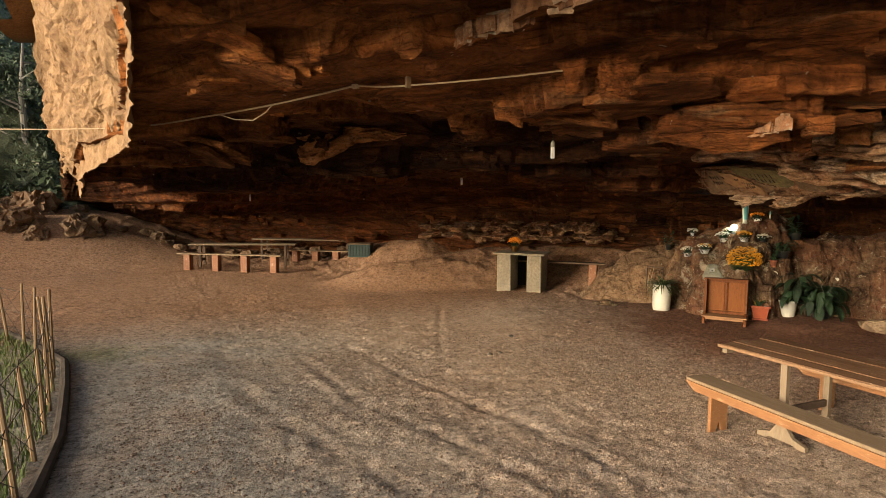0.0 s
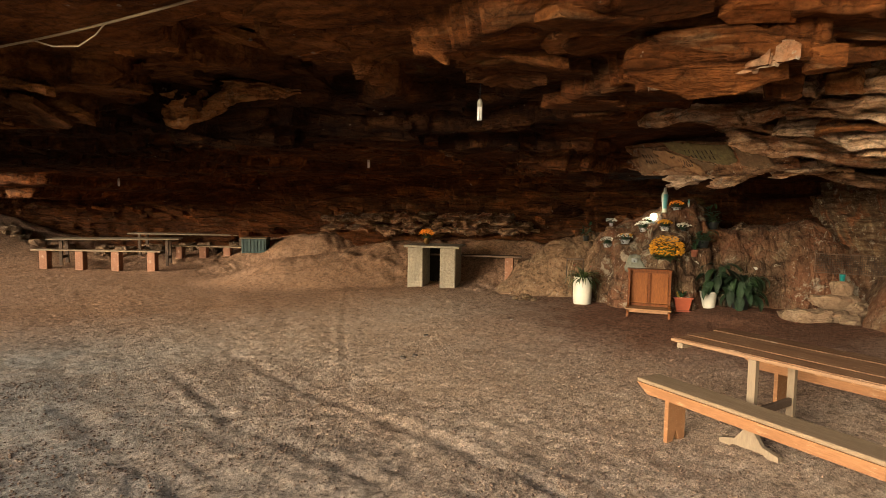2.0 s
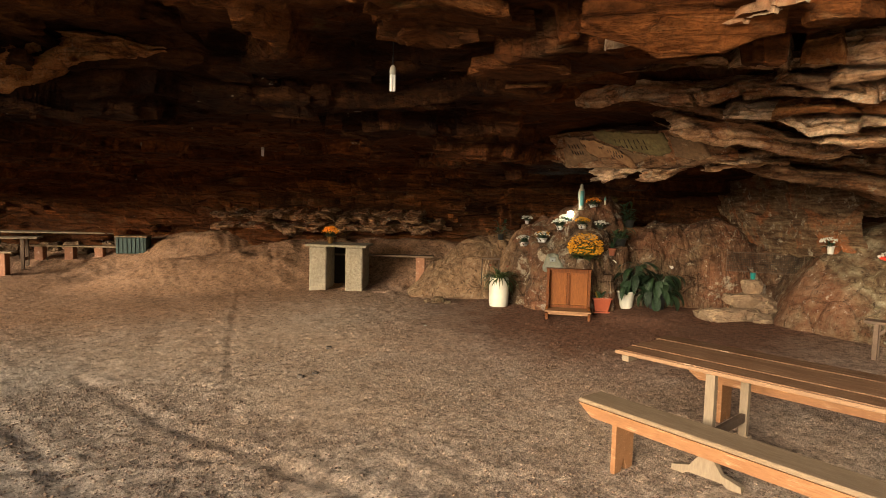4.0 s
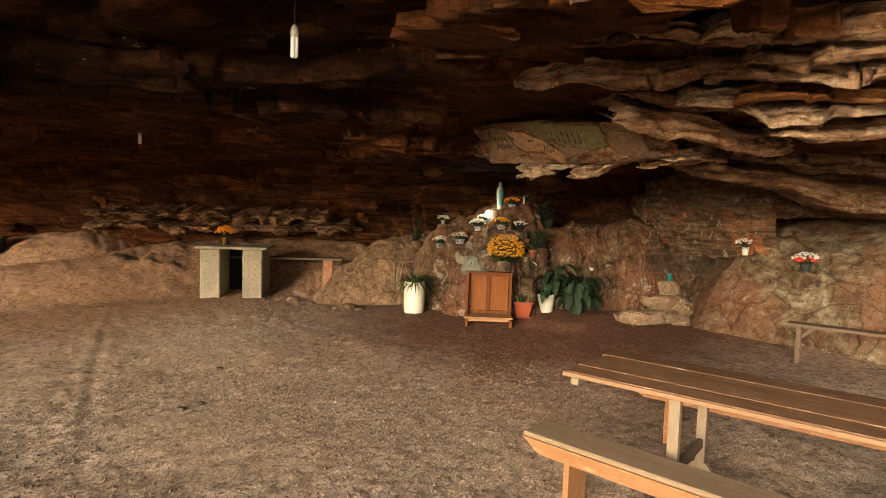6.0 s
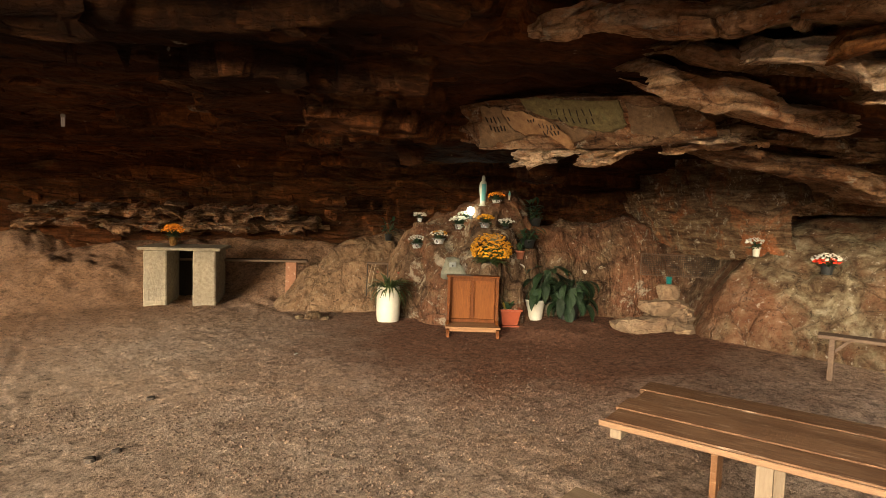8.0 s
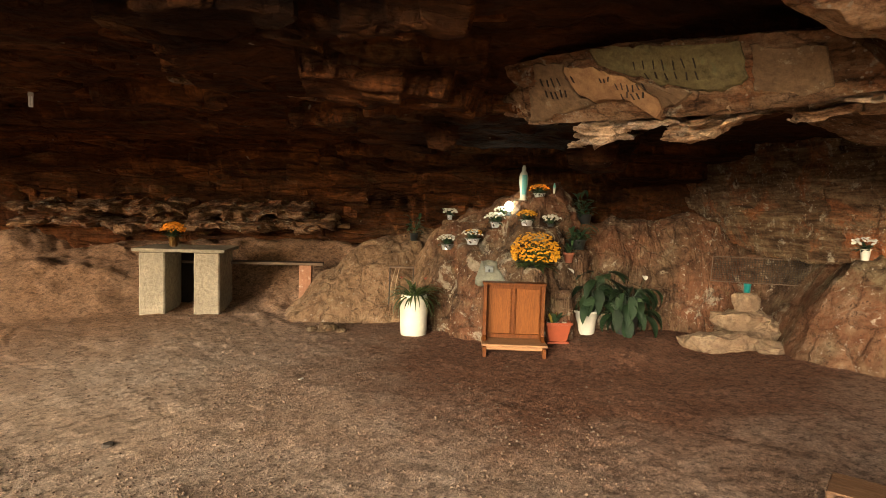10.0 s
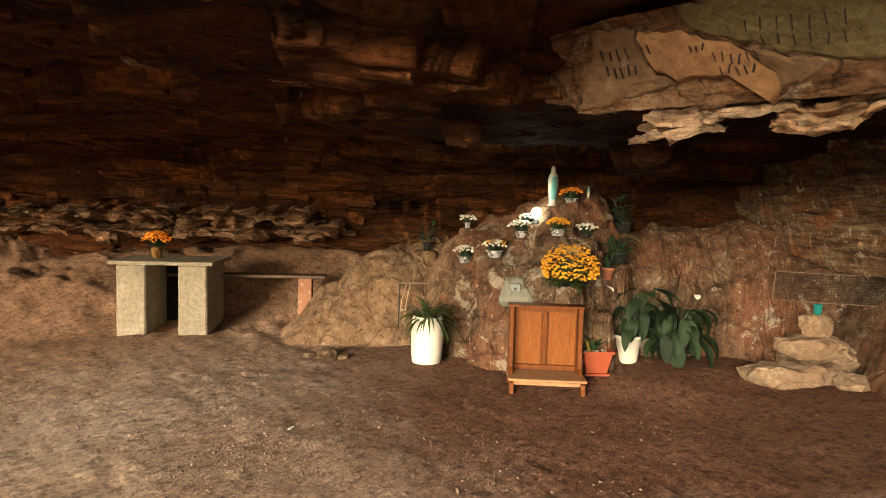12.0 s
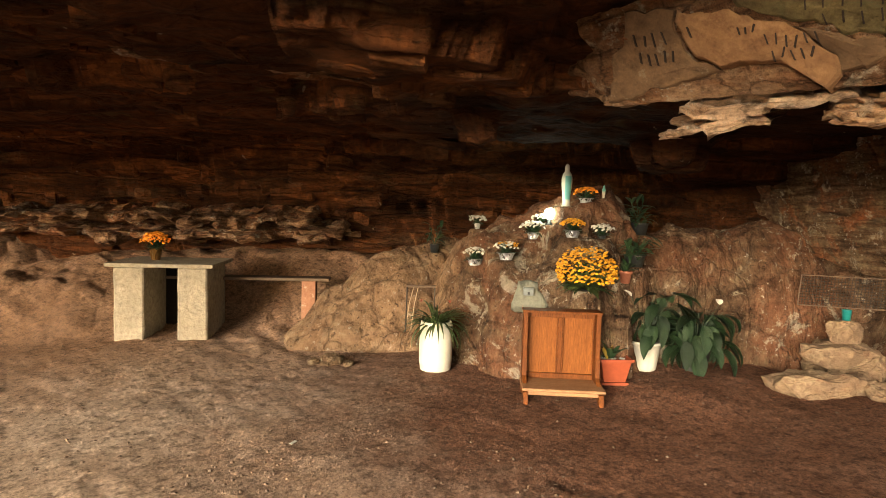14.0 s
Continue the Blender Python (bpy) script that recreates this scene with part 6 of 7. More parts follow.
bouquet(10.02, 7.86, "flower_pot", "low pot of faded white flowers", 0.13, 40, M_PETAL, "faded white flower heads", pot=M_BLACK, pot_label="dark pot", pot_r=0.05, pot_h=0.05, seed=17)
bouquet(9.30, 7.66, "chrysanthemum_bush", "large bush of golden yellow chrysanthemums", 0.29, 420, M_YELLOW, "golden yellow flower heads", pot=M_BLACK, pot_label="black pot", pot_r=0.10, pot_h=0.03, head_r=0.019, leafy=M_GRASSY, tall=1.0, seed=18)
bouquet(7.28, 12.62, "altar_vase", "orange flowers in a gold-wrapped vase on the altar", 0.165, 110, M_ORANGE, "orange flower heads", pot=M_GOLD, pot_label="gold foil vase", pot_r=0.07, pot_h=0.15, head_r=0.022, tall=0.98, seed=19, surface_z=1.028)
bouquet(10.92, 4.52, "flower_vase", "white artificial flowers in a small white vase on the rock", 0.14, 40, M_PETAL, "white flower heads", pot=M_WHITE, pot_label="small white vase", pot_r=0.05, pot_h=0.13, head_r=0.024, seed=20, leafy=M_LEAF)
red = bouquet(10.56, 3.70, "flower_vase", "orange-red and white flowers in a dark vase", 0.15, 34, M_PETAL, "white flower heads", pot=M_BLACK, pot_label="dark glazed vase", pot_r=0.075, pot_h=0.13, head_r=0.022, seed=21, leafy=M_LEAF)
bm = bmesh.new()
for i in range(26):
    blossom(bm, (random.uniform(-0.12, 0.12), random.uniform(-0.12, 0.12), 0.15 + random.uniform(0, 0.05)), 0.032, (random.uniform(-0.5, 0.5), random.uniform(-0.5, 0.5)))
part("blossoms", bm, M_RED, red, "orange-red flower heads")


def small_pot():
    x, y = 9.86, 7.50
    t = thing("terracotta_pot", pose(x, y, rock_at(x, y) - 0.01), "small terracotta pot with a trailing plant", "potted plant")
    part("pot", lathe(bmesh.new(), [(0.045, 0), (0.062, 0.10), (0.072, 0.102), (0.072, 0.13), (0.06, 0.13), (0.057, 0.11)], 20), M_CLAY, t, "salmon clay pot", True)
    bm = bmesh.new()
    for i in range(14):
        leaf(bm, (0, 0, 0.11), random.uniform(0, 6.3), random.uniform(0.10, 0.24), 0.05, random.uniform(0.3, 1.3), 0.5, 5)
    part("leaves", bm, M_DARKLEAF, t)


small_pot()


def dark_plant(x, y, label, count, r, height, pot_r, pot_h, seed, width=0.05):
    random.seed(seed)
    t = thing("potted_plant", pose(x, y, rock_at(x, y) - 0.012), label, "potted plant", "dark plants on the rock")
    part("pot", lathe(bmesh.new(), [(pot_r * 0.75, 0), (pot_r, pot_h * 0.9), (pot_r * 1.08, pot_h * 0.92), (pot_r * 1.08, pot_h), (pot_r * 0.9, pot_h * 0.96)], 18), M_BLACK, t, "black plastic pot", True)
    stems, bm = bmesh.new(), bmesh.new()
    for i in range(count):
        a = random.uniform(0, 6.283)
        tip = Vector((r * 0.5 * math.cos(a), r * 0.5 * math.sin(a), pot_h + random.uniform(0.3, 1.0) * height))
        tube(stems, [(0, 0, pot_h * 0.9), tip * 0.6 + Vector((0, 0, 0.05)), tip], 0.004, 5)
        for k in range(4):
            leaf(bm, tip * (0.55 + 0.15 * k), a + random.uniform(-1.6, 1.6), random.uniform(0.6, 1.1) * r, width, random.uniform(-0.2, 1.1), random.uniform(0.2, 0.7), 5)
    part("stems", stems, M_DARKLEAF, t)
    part("leaves", bm, M_DARKLEAF, t)
    random.seed(99)


dark_plant(10.00, 10.28, "leafy orchid in a black pot on the rock edge", 7, 0.17, 0.30, 0.065, 0.13, 31)
dark_plant(10.12, 7.52, "dark bushy plant in a black pot below the statue", 10, 0.22, 0.22, 0.11, 0.14, 32)
dark_plant(10.75, 7.75, "dark fern in a black pot beside the recess", 9, 0.20, 0.26, 0.11, 0.15, 33)


# ---- statues, lamp, box and frame at the shrine ----
def statue(x, y, h, name, label):
    """A plain robed figure."""
    bm = bmesh.new()
    lathe(bm, [(0.115, 0), (0.115, 0.03), (0.085, 0.05), (0.082, 0.12), (0.095, 0.30), (0.12, 0.50), (0.125, 0.66), (0.10, 0.77), (0.055, 0.83), (0.058, 0.88), (0.055, 0.94), (0.032, 0.985), (0.008, 1.0)], 20)
    for v in bm.verts:
        v.co.y *= 0.8
        fold = 0.008 * math.sin(9 * math.atan2(v.co.y, v.co.x)) if v.co.z < 0.7 else 0
        v.co.x *= 1 + fold * 5
    for v in bm.verts:
        v.co = Vector((v.co.x * h, v.co.y * h, v.co.z * h))
    ob = part(name, bm, STATUE_MAT, None, "", True)
    ob.matrix_world = pose(x, y, rock_at(x, y) - 0.006, 0, 0, -50)
    return tagged(ob, label, "statue")


def statue_paint():
    """Cream robe with a pale blue mantle band down the front."""
    m, t, b = nodes_of("painted_plaster")
    v = stretched(t, (1, 1, 1))
    sep = t.nodes.new("ShaderNodeSeparateXYZ")
    t.links.new(v, sep.inputs[0])
    across = put(t, "Math")
    across.operation = "MULTIPLY_ADD"
    across.inputs[1].default_value = 6.0
    across.inputs[2].default_value = 0.5
    t.links.new(sep.outputs[0], across.inputs[0])
    band = ramp(t, across.outputs[0], [(0.0, (0, 0, 0)), (0.30, (0, 0, 0)), (0.36, (1, 1, 1)), (0.74, (1, 1, 1)), (0.80, (0, 0, 0))])
    low = ramp(t, sep.outputs[2], [(0.07, (0, 0, 0)), (0.10, (1, 1, 1)), (0.355, (1, 1, 1)), (0.37, (0, 0, 0))])
    col = blend(t, noise_of(t, v, 30, 5, 0.6), (0.50, 0.47, 0.38), (0.34, 0.31, 0.235))
    col = blend(t, blend(t, 1.0, band, low, "MULTIPLY"), col, (0.08, 0.27, 0.25))
    t.links.new(col, b.inputs["Base Color"])
    b.inputs["Roughness"].default_value = 0.5
    return m


STATUE_MAT = statue_paint()
statue(10.14, 8.38, 0.50, "statue", "robed plaster statue in cream and pale blue")
statue(10.42, 8.05, 0.16, "small_statue", "small plain cream figurine beside the statue")


def shrine_lamp():
    x, y = 9.98, 8.50
    z = rock_at(x, y)
    t = thing("shrine_lamp", pose(x, y, z - 0.005, 0, 0, -50), "bright white lamp among the flowers", "lamp")
    part("base", lathe(bmesh.new(), [(0.05, 0), (0.05, 0.02), (0.025, 0.03), (0.025, 0.07)], 16), M_BLACK, t, "dark socket base", True)
    m, tr, b = nodes_of("lit_bulb")
    b.inputs["Emission Color"].default_value = (0.86, 1.0, 0.78, 1)
    b.inputs["Emission Strength"].default_value = 14.0
    b.inputs["Base Color"].default_value = (0.8, 0.8, 0.75, 1)
    part("bulb", lathe(bmesh.new(), [(0.020, 0.071), (0.045, 0.10), (0.060, 0.135), (0.052, 0.175), (0.020, 0.20)], 20), m, t, "glowing white bulb", True)
    lamp = bpy.data.lights.new("shrine_bulb", "POINT")
    lamp.energy, lamp.color, lamp.shadow_soft_size = 1.3, (1.0, 1.0, 0.74), 0.05
    lo = new("shrine_bulb", lamp)
    lo.location = (x - 0.14, y + 0.03, z + 0.24)


shrine_lamp()


def offering_box():
    t = thing("offering_box", pose(9.10, 8.19, 0.965, 0, 0, -54), "small grey metal box set in a smear of cement", "box")
    bm = bmesh.new()
    prism(bm, [(-0.17, -0.13), (-0.13, -0.17), (-0.02, -0.165), (0.14, -0.185), (0.20, -0.14), (0.15, -0.05), (0.105, 0.02), (0.095, 0.12), (0.0, 0.135), (-0.10, 0.125), (-0.12, 0.01), (-0.145, -0.06)], "y", 0.0, 0.14)
    bmesh.ops.triangulate(bm, faces=bm.faces[:])
    bmesh.ops.subdivide_edges(bm, edges=bm.edges[:], cuts=3)
    turn = Matrix.Rotation(-0.65, 4, "X")
    for v in bm.verts:
        v.co += 0.012 * noise.noise_vector(v.co * 14)
        v.co = turn @ v.co + Vector((0, 0.02, 0))
    part("cement_smear", bm, M_CEMENT, t, "rough grey-green cement smear", True)
    body = part("body", boxed(-0.05, 0.05, -0.045, 0.07, -0.03, 0.036, bevel=0.004), M_GREYMETAL, t)
    lid = part("lid", boxed(-0.055, 0.055, -0.05, 0.07, 0.037, 0.046, bevel=0.003), M_GREYMETAL, t)
    part("hasp", boxed(-0.010, 0.010, -0.055, -0.046, 0.0, 0.036, bevel=0.002), M_GREYMETAL, lid)
    part("padlock", boxed(-0.011, 0.011, -0.066, -0.056, -0.018, 0.008, bevel=0.003), M_BLACK, body, "dark padlock")


offering_box()


def wire_stand():
    """A leaning rectangular frame with bent wires behind the tall pot."""
    x, y = 8.86, 9.46
    z = 0.42
    t = thing("metal_frame", pose(x, y, z - 0.04, 0, 0, -48), "rusty leaning metal frame behind the pot", "frame")
    w, h, lean = 0.16, 0.50, 0.16
    bm = bmesh.new()
    for sx in (-w, w):
        tube(bm, [(sx, 0, 0), (sx, lean, h)], 0.010, 6)
    part("side_rods", bm, M_WIRE, t)
    part("top_rail", tube(bmesh.new(), [(-w - 0.01, lean, h), (w + 0.01, lean, h)], 0.017, 8), M_GREYWOOD, t, "brown top rail")
    bm = bmesh.new()
    for k in range(2):
        tube(bm, [(-w + 0.06 * k, 0.02, 0.02), (-w + 0.03 + 0.06 * k, lean * 0.6, h * 0.6), (-w + 0.08 + 0.05 * k, lean, h)], 0.005, 5)
    part("wires", bm, M_CABLE, t, "pale bent wires")


wire_stand()


# ---- hollow beside the shrine ----
def angular(size, seed, cuts=3):
    """A broken stone: the hull of scattered points, roughened."""
    rng = random.Random(seed)
    bm = bmesh.new()
    for i in range(48):
        d = Vector((rng.gauss(0, 1), rng.gauss(0, 1), rng.gauss(0, 1))).normalized()
        bm.verts.new((size[0] * d.x * rng.uniform(0.85, 1.1), size[1] * d.y * rng.uniform(0.85, 1.1), size[2] * max(-0.8, min(0.75, d.z * 1.4))))
    got = bmesh.ops.convex_hull(bm, input=bm.verts)
    bmesh.ops.delete(bm, geom=[v for v in bm.verts if not v.link_faces], context="VERTS")
    bmesh.ops.triangulate(bm, faces=bm.faces)
    for i in range(cuts):
        bmesh.ops.subdivide_edges(bm, edges=bm.edges[:], cuts=1, use_grid_fill=True)
    small = min(size)
    for v in bm.verts:
        v.co += 0.40 * small * noise.noise_vector(v.co * 5 + Vector((seed, 0, 0))) + 0.12 * small * noise.noise_vector(v.co * 14) + 0.05 * small * noise.noise_vector(v.co * 35)
    return bm


def flat_rock(x, y, z, size, turn, seed, label):
    ob = part("rock", angular(size, seed), M_PALESTONE, None)
    ob.matrix_world = pose(x, y, z, 0, 0, turn)
    return tagged(ob, label, "rock", "stacked rocks")


g = ground_at(10.4, 5.6)
flat_rock(10.76, 5.84, g + 0.05, (0.56, 0.28, 0.17), -42, 3, "broad pale flat ledge at the mouth of the hollow")
flat_rock(10.86, 5.36, g + 0.04, (0.18, 0.15, 0.12), 20, 5, "small pale rock at the mouth of the hollow")
flat_rock(11.22, 5.78, g + 0.28, (0.42, 0.19, 0.13), -50, 8, "long pale rock laid on the lower rocks")
flat_rock(11.40, 5.76, g + 0.49, (0.20, 0.17, 0.15), -30, 11, "small round rock under the teal cup")
flat_rock(11.50, 5.72, g + 0.12, (0.45, 0.34, 0.26), 60, 17, "broad rock at the back of the hollow")
t = thing("cup", pose(11.38, 5.74, g + 0.60), "teal plastic cup standing on a rock", "cup")
part("body", lathe(bmesh.new(), [(0.035, 0), (0.045, 0.13), (0.048, 0.135), (0.042, 0.135), (0.036, 0.02)], 20), M_TEAL, t, "", True)
part("handle", tube(bmesh.new(), [(0.043, 0, 0.11), (0.075, 0, 0.10), (0.078, 0, 0.05), (0.040, 0, 0.035)], 0.006, 6), M_TEAL, t)


def wire_screen():
    t = thing("wire_screen", pose(11.62, 5.66, 0.86, 12, 0, -66), "grey wire mesh screen across the hollow", "wire screen")
    w, h = 1.15, 0.34
    bm = bmesh.new()
    for pts in ([(-w / 2, 0, 0), (w / 2, 0, 0)], [(-w / 2, 0, h), (w / 2, 0, h)], [(-w / 2, 0, 0), (-w / 2, 0, h)], [(w / 2, 0, 0), (w / 2, 0, h)]):
        tube(bm, pts, 0.007, 6)
    part("frame", bm, M_GREYWOOD, t)
    bm = bmesh.new()
    for i in range(1, 36):
        x = -w / 2 + w * i / 36
        tube(bm, [(x, 0, 0), (x, 0.006, h)], 0.003, 4)
    for i in range(1, 11):
        tube(bm, [(-w / 2, 0, h * i / 11), (w / 2, 0, h * i / 11)], 0.003, 4)
    part("mesh", bm, M_WIRE, t, "woven wire")


wire_screen()


# ---- cable and bulbs under the roof ----
def cable():
    t = thing("cable", pose(0, 0, 0), "pale drooping electric cable slung under the roof", "cable")
    def sag(a, b, drop, n=10):
        a, b = Vector(a), Vector(b)
        return [a.lerp(b, i / n) - Vector((0, 0, drop * 4 * (i / n) * (1 - i / n))) for i in range(n + 1)]
    far, left, mid, knot, post, end = (-9.0, 14.5, 4.1), (-0.95, 8.35, 3.10), (0.05, 6.85, 3.10), (1.26, 4.94, 3.19), (1.57, 4.46, 3.13), (2.62, 3.62, float(roof_raw(np.array([2.62]), np.array([3.62]))[0]) - 0.01)
    part("outer_run", tube(bmesh.new(), sag(far, left, 0.25), 0.007, 6), M_CABLE, t)
    part("long_run", tube(bmesh.new(), sag(left, mid, 0.02) + sag(mid, knot, 0.02)[1:], 0.009, 6), M_CABLE, t)
    part("short_run", tube(bmesh.new(), sag(knot, post, 0.01) + sag(post, end, 0.01)[1:], 0.007, 6), M_CABLE, t)
    part("loop", tube(bmesh.new(), [(0.22, 6.55, 3.10), (0.36, 6.35, 3.03), (0.52, 6.1, 3.00), (0.62, 5.95, 3.06), (0.68, 5.86, 3.13)], 0.006, 6), M_CABLE, t)
    part("knot", boulder(bmesh.new(), knot, (0.035, 0.03, 0.03), 2, 0, 2), M_CABLE, t)
    part("peg", boxed(post[0] - 0.02, post[0] + 0.02, post[1] - 0.02, post[1] + 0.02, post[2] - 0.02, post[2] + 0.16), M_STICK, t, "wooden peg")


cable()


def roof_at(x, y):
    return float(roof_raw(np.array([float(x)]), np.array([float(y)]))[0])


def bulb(x, y, z, length):
    t = thing("hanging_bulb", pose(x, y, z), "white tubular energy-saving bulb hanging from the roof", "bulb", "hanging bulbs")
    top = roof_at(x, y) - z + 0.03
    bm = bmesh.new()
    for k in range(4):
        a = 1.5708 * k + 0.5
        lathe(bm, [(0.004, -length / 2), (0.011, -length / 2 + 0.008), (0.011, length / 2 - 0.03), (0.009, length / 2 - 0.02)], 8, (0.014 * math.cos(a), 0.014 * math.sin(a), 0))
    tubes = bm
    socket = part("socket", lathe(bmesh.new(), [(0.024, length / 2 - 0.025), (0.026, length / 2), (0.02, length / 2 + 0.03), (0.008, length / 2 + 0.05)], 14), M_WHITE, t, "white socket", True)
    part("tubes", tubes, M_TUBE, socket, "white glass tubes", True)
    part("cord", tube(bmesh.new(), [(0, 0, length / 2 + 0.045), (0.003, 0.002, max(top, length / 2 + 0.07))], 0.004, 5), M_BLACK, t, "dark cord")


bulb(3.70, 5.60, 2.785, 0.15)
bulb(5.10, 11.10, 2.66, 0.13)
bulb(1.26, 16.10, 2.30, 0.13)


# ---- far tables and benches on the left ----
def pier_bench(a, b, label):
    a, b = Vector(a), Vector(b)
    d = b - a
    t = thing("brick_bench", pose(a.x, a.y, 0, 0, 0, math.degrees(math.atan2(d.y, d.x))), label, "bench", "far benches")
    length = d.length
    part("seat", boxed(0, length, -0.14, 0.14, 0.50, 0.54), M_SEAT, t, "grey plank seat")
    for k in range(4):
        x = 0.22 + (length - 0.6) * k / 3
        w = a + d.normalized() * x
        part("pier", boxed(x, x + 0.22, -0.11, 0.11, ground_at(w.x, w.y) - 0.04, 0.499, bevel=0.01), M_BRICK, t, "orange brick pier")


def far_table(a, b, z, label, tint):
    a, b = Vector(a), Vector(b)
    d = b - a
    t = thing("long_table", pose(a.x, a.y, 0, 0, 0, math.degrees(math.atan2(d.y, d.x))), label, "table", "far tables")
    length = d.length
    for k in range(3):
        part("tabletop_board", boxed(0, length, -0.36 + 0.24 * k + 0.003, -0.12 + 0.24 * k - 0.003, z - 0.04, z), tint, t)
    for x in (0.35, length - 0.35):
        w = a + d.normalized() * x
        g = ground_at(w.x, w.y) - 0.05
        for y in (-0.28, 0.22):
            part("leg", boxed(x - 0.04, x + 0.04, y, y + 0.07, g, z - 0.041), M_GREYWOOD, t)
        part("stretcher", boxed(x - 0.02, x + 0.02, -0.21, 0.22, g + 0.22, g + 0.30), M_GREYWOOD, t)


pier_bench((-0.62, 20.75), (2.42, 18.85), "plank bench on orange brick piers")
far_table((-0.25, 21.35), (3.10, 20.35), 0.80, "long pale table behind the brick bench", M_PALE)
far_table((1.95, 22.6), (5.35, 20.6), 0.88, "long pale table at the dark back of the cave", M_PALE)
pier_bench((2.9, 21.2), (5.3, 19.6), "low plank bench between the far tables")


def crate():
    x, y = 4.95, 18.75
    t = thing("crate", pose(x, y, ground_at(x, y) - 0.02, 0, 0, -28), "dark green slatted plastic crate", "crate")
    body = part("body", boxed(-0.36, 0.36, -0.25, 0.25, 0, 0.42, bevel=0.01), M_CRATE, t)
    for k in range(7):
        part("slat", boxed(-0.34 + 0.1 * k, -0.29 + 0.1 * k, -0.27, -0.252, 0.02, 0.40, bevel=0.004), M_CRATE, body)
    part("rim", boxed(-0.39, 0.39, -0.28, 0.28, 0.421, 0.46, bevel=0.01), M_SEAT, t, "pale board laid on top")


crate()

# ---- fence on the open side ----
FENCE = [(-1.30, 4.3), (-1.31, 5.1), (-1.36, 6.15), (-1.60, 7.8), (-1.86, 9.2), (-2.50, 10.5), (-3.2, 11.7), (-4.2, 12.8)]


def fence():
    t = thing("wire_fence", pose(0, 0, 0), "rustic bamboo stake and wire fence round the grass", "fence")
    line = [Vector((x, y, 0)) for x, y in FENCE]
    run = []
    for a, b in zip(line[:-1], line[1:]):
        n = max(int((b - a).length / 0.28), 1)
        run += [a.lerp(b, i / n) for i in range(n)]
    random.seed(7)
    tops = []
    for i, p in enumerate(run[::2]):
        z = ground_at(p.x, p.y)
        lean = Vector((random.uniform(-0.10, 0.06), random.uniform(-0.06, 0.06), 0))
        h = random.uniform(0.82, 1.12)
        part("post", tube(bmesh.new(), [(p.x, p.y, z - 0.05), tuple(p + lean * 0.5 + Vector((0, 0, z + h * 0.5))), tuple(p + lean + Vector((0, 0, z + h)))], [0.024, 0.021, 0.018], 7), M_STICK, t)
        tops.append((p + Vector((0, 0, z)), lean, h))
    for k in (0.25, 0.55, 0.9):
        part("wire", tube(bmesh.new(), [tuple(p + lean * k + Vector((0, 0, 0.95 * k))) for p, lean, h in tops], 0.005, 5), M_WIRE, t)
    bm = bmesh.new()
    for (p, l1, h1), (q, l2, h2) in zip(tops[:-1], tops[1:]):
        for a, b in ((0.08, 0.55), (0.55, 0.08), (0.45, 0.9), (0.9, 0.45)):
            tube(bm, [tuple(p + l1 * a + Vector((0, 0, a))), tuple(q + l2 * b + Vector((0, 0, b)))], 0.004, 4)
    part("mesh", bm, M_WIRE, t, "slanting mesh wires")


fence()


def kerb():
    pts = [Vector((x + 0.12, y, 0)) for x, y in FENCE]
    bm = bmesh.new()
    dense = []
    for a, b in zip(pts[:-1], pts[1:]):
        dense += [a.lerp(b, i / 6) for i in range(6)]
    tube(bm, [(p.x, p.y, ground_at(p.x, p.y) + 0.03) for p in dense], [0.055 + 0.01 * noise.noise(p * 3) for p in dense], 8)
    ob = part("edging", bm, M_EDGING, None)
    tagged(ob, "curved dark edging along the fence", "edging")


kerb()


def grass():
    random.seed(41)
    verts, faces = [], []
    gys_near = np.arange(3.0, 13.5, 0.1)
    gz_near = ground_z(np.interp(gys_near, [p[1] for p in FENCE], [p[0] for p in FENCE]) - 0.8, gys_near)
    for i in range(9000):
        y = random.uniform(3.5, 13.0)
        fx = np.interp(y, [p[1] for p in FENCE], [p[0] for p in FENCE])
        x = fx - 0.02 - 5.0 * random.random() ** 1.4
        z = float(np.interp(y, gys_near, gz_near))
        a, h, w = random.uniform(0, 6.283), random.uniform(0.05, 0.17), random.uniform(0.004, 0.009)
        c, s = math.cos(a), math.sin(a)
        b = random.uniform(0.2, 0.9) * h
        k = len(verts)
        verts += [(x - w * s, y + w * c, z), (x + w * s, y - w * c, z), (x + b * 0.4 * c + w * 0.7 * s, y + b * 0.4 * s - w * 0.7 * c, z + h * 0.65), (x + b * 0.4 * c - w * 0.7 * s, y + b * 0.4 * s + w * 0.7 * c, z + h * 0.65), (x + b * c, y + b * s, z + h)]
        faces += [(k, k + 1, k + 2, k + 3), (k + 3, k + 2, k + 4)]
    me = bpy.data.meshes.new("grass")
    me.from_pydata(verts, [], faces)
    me.materials.append(M_GRASS)
    tagged(new("grass", me), "short sunlit green grass beyond the fence", "grass", kind="stuff")


grass()


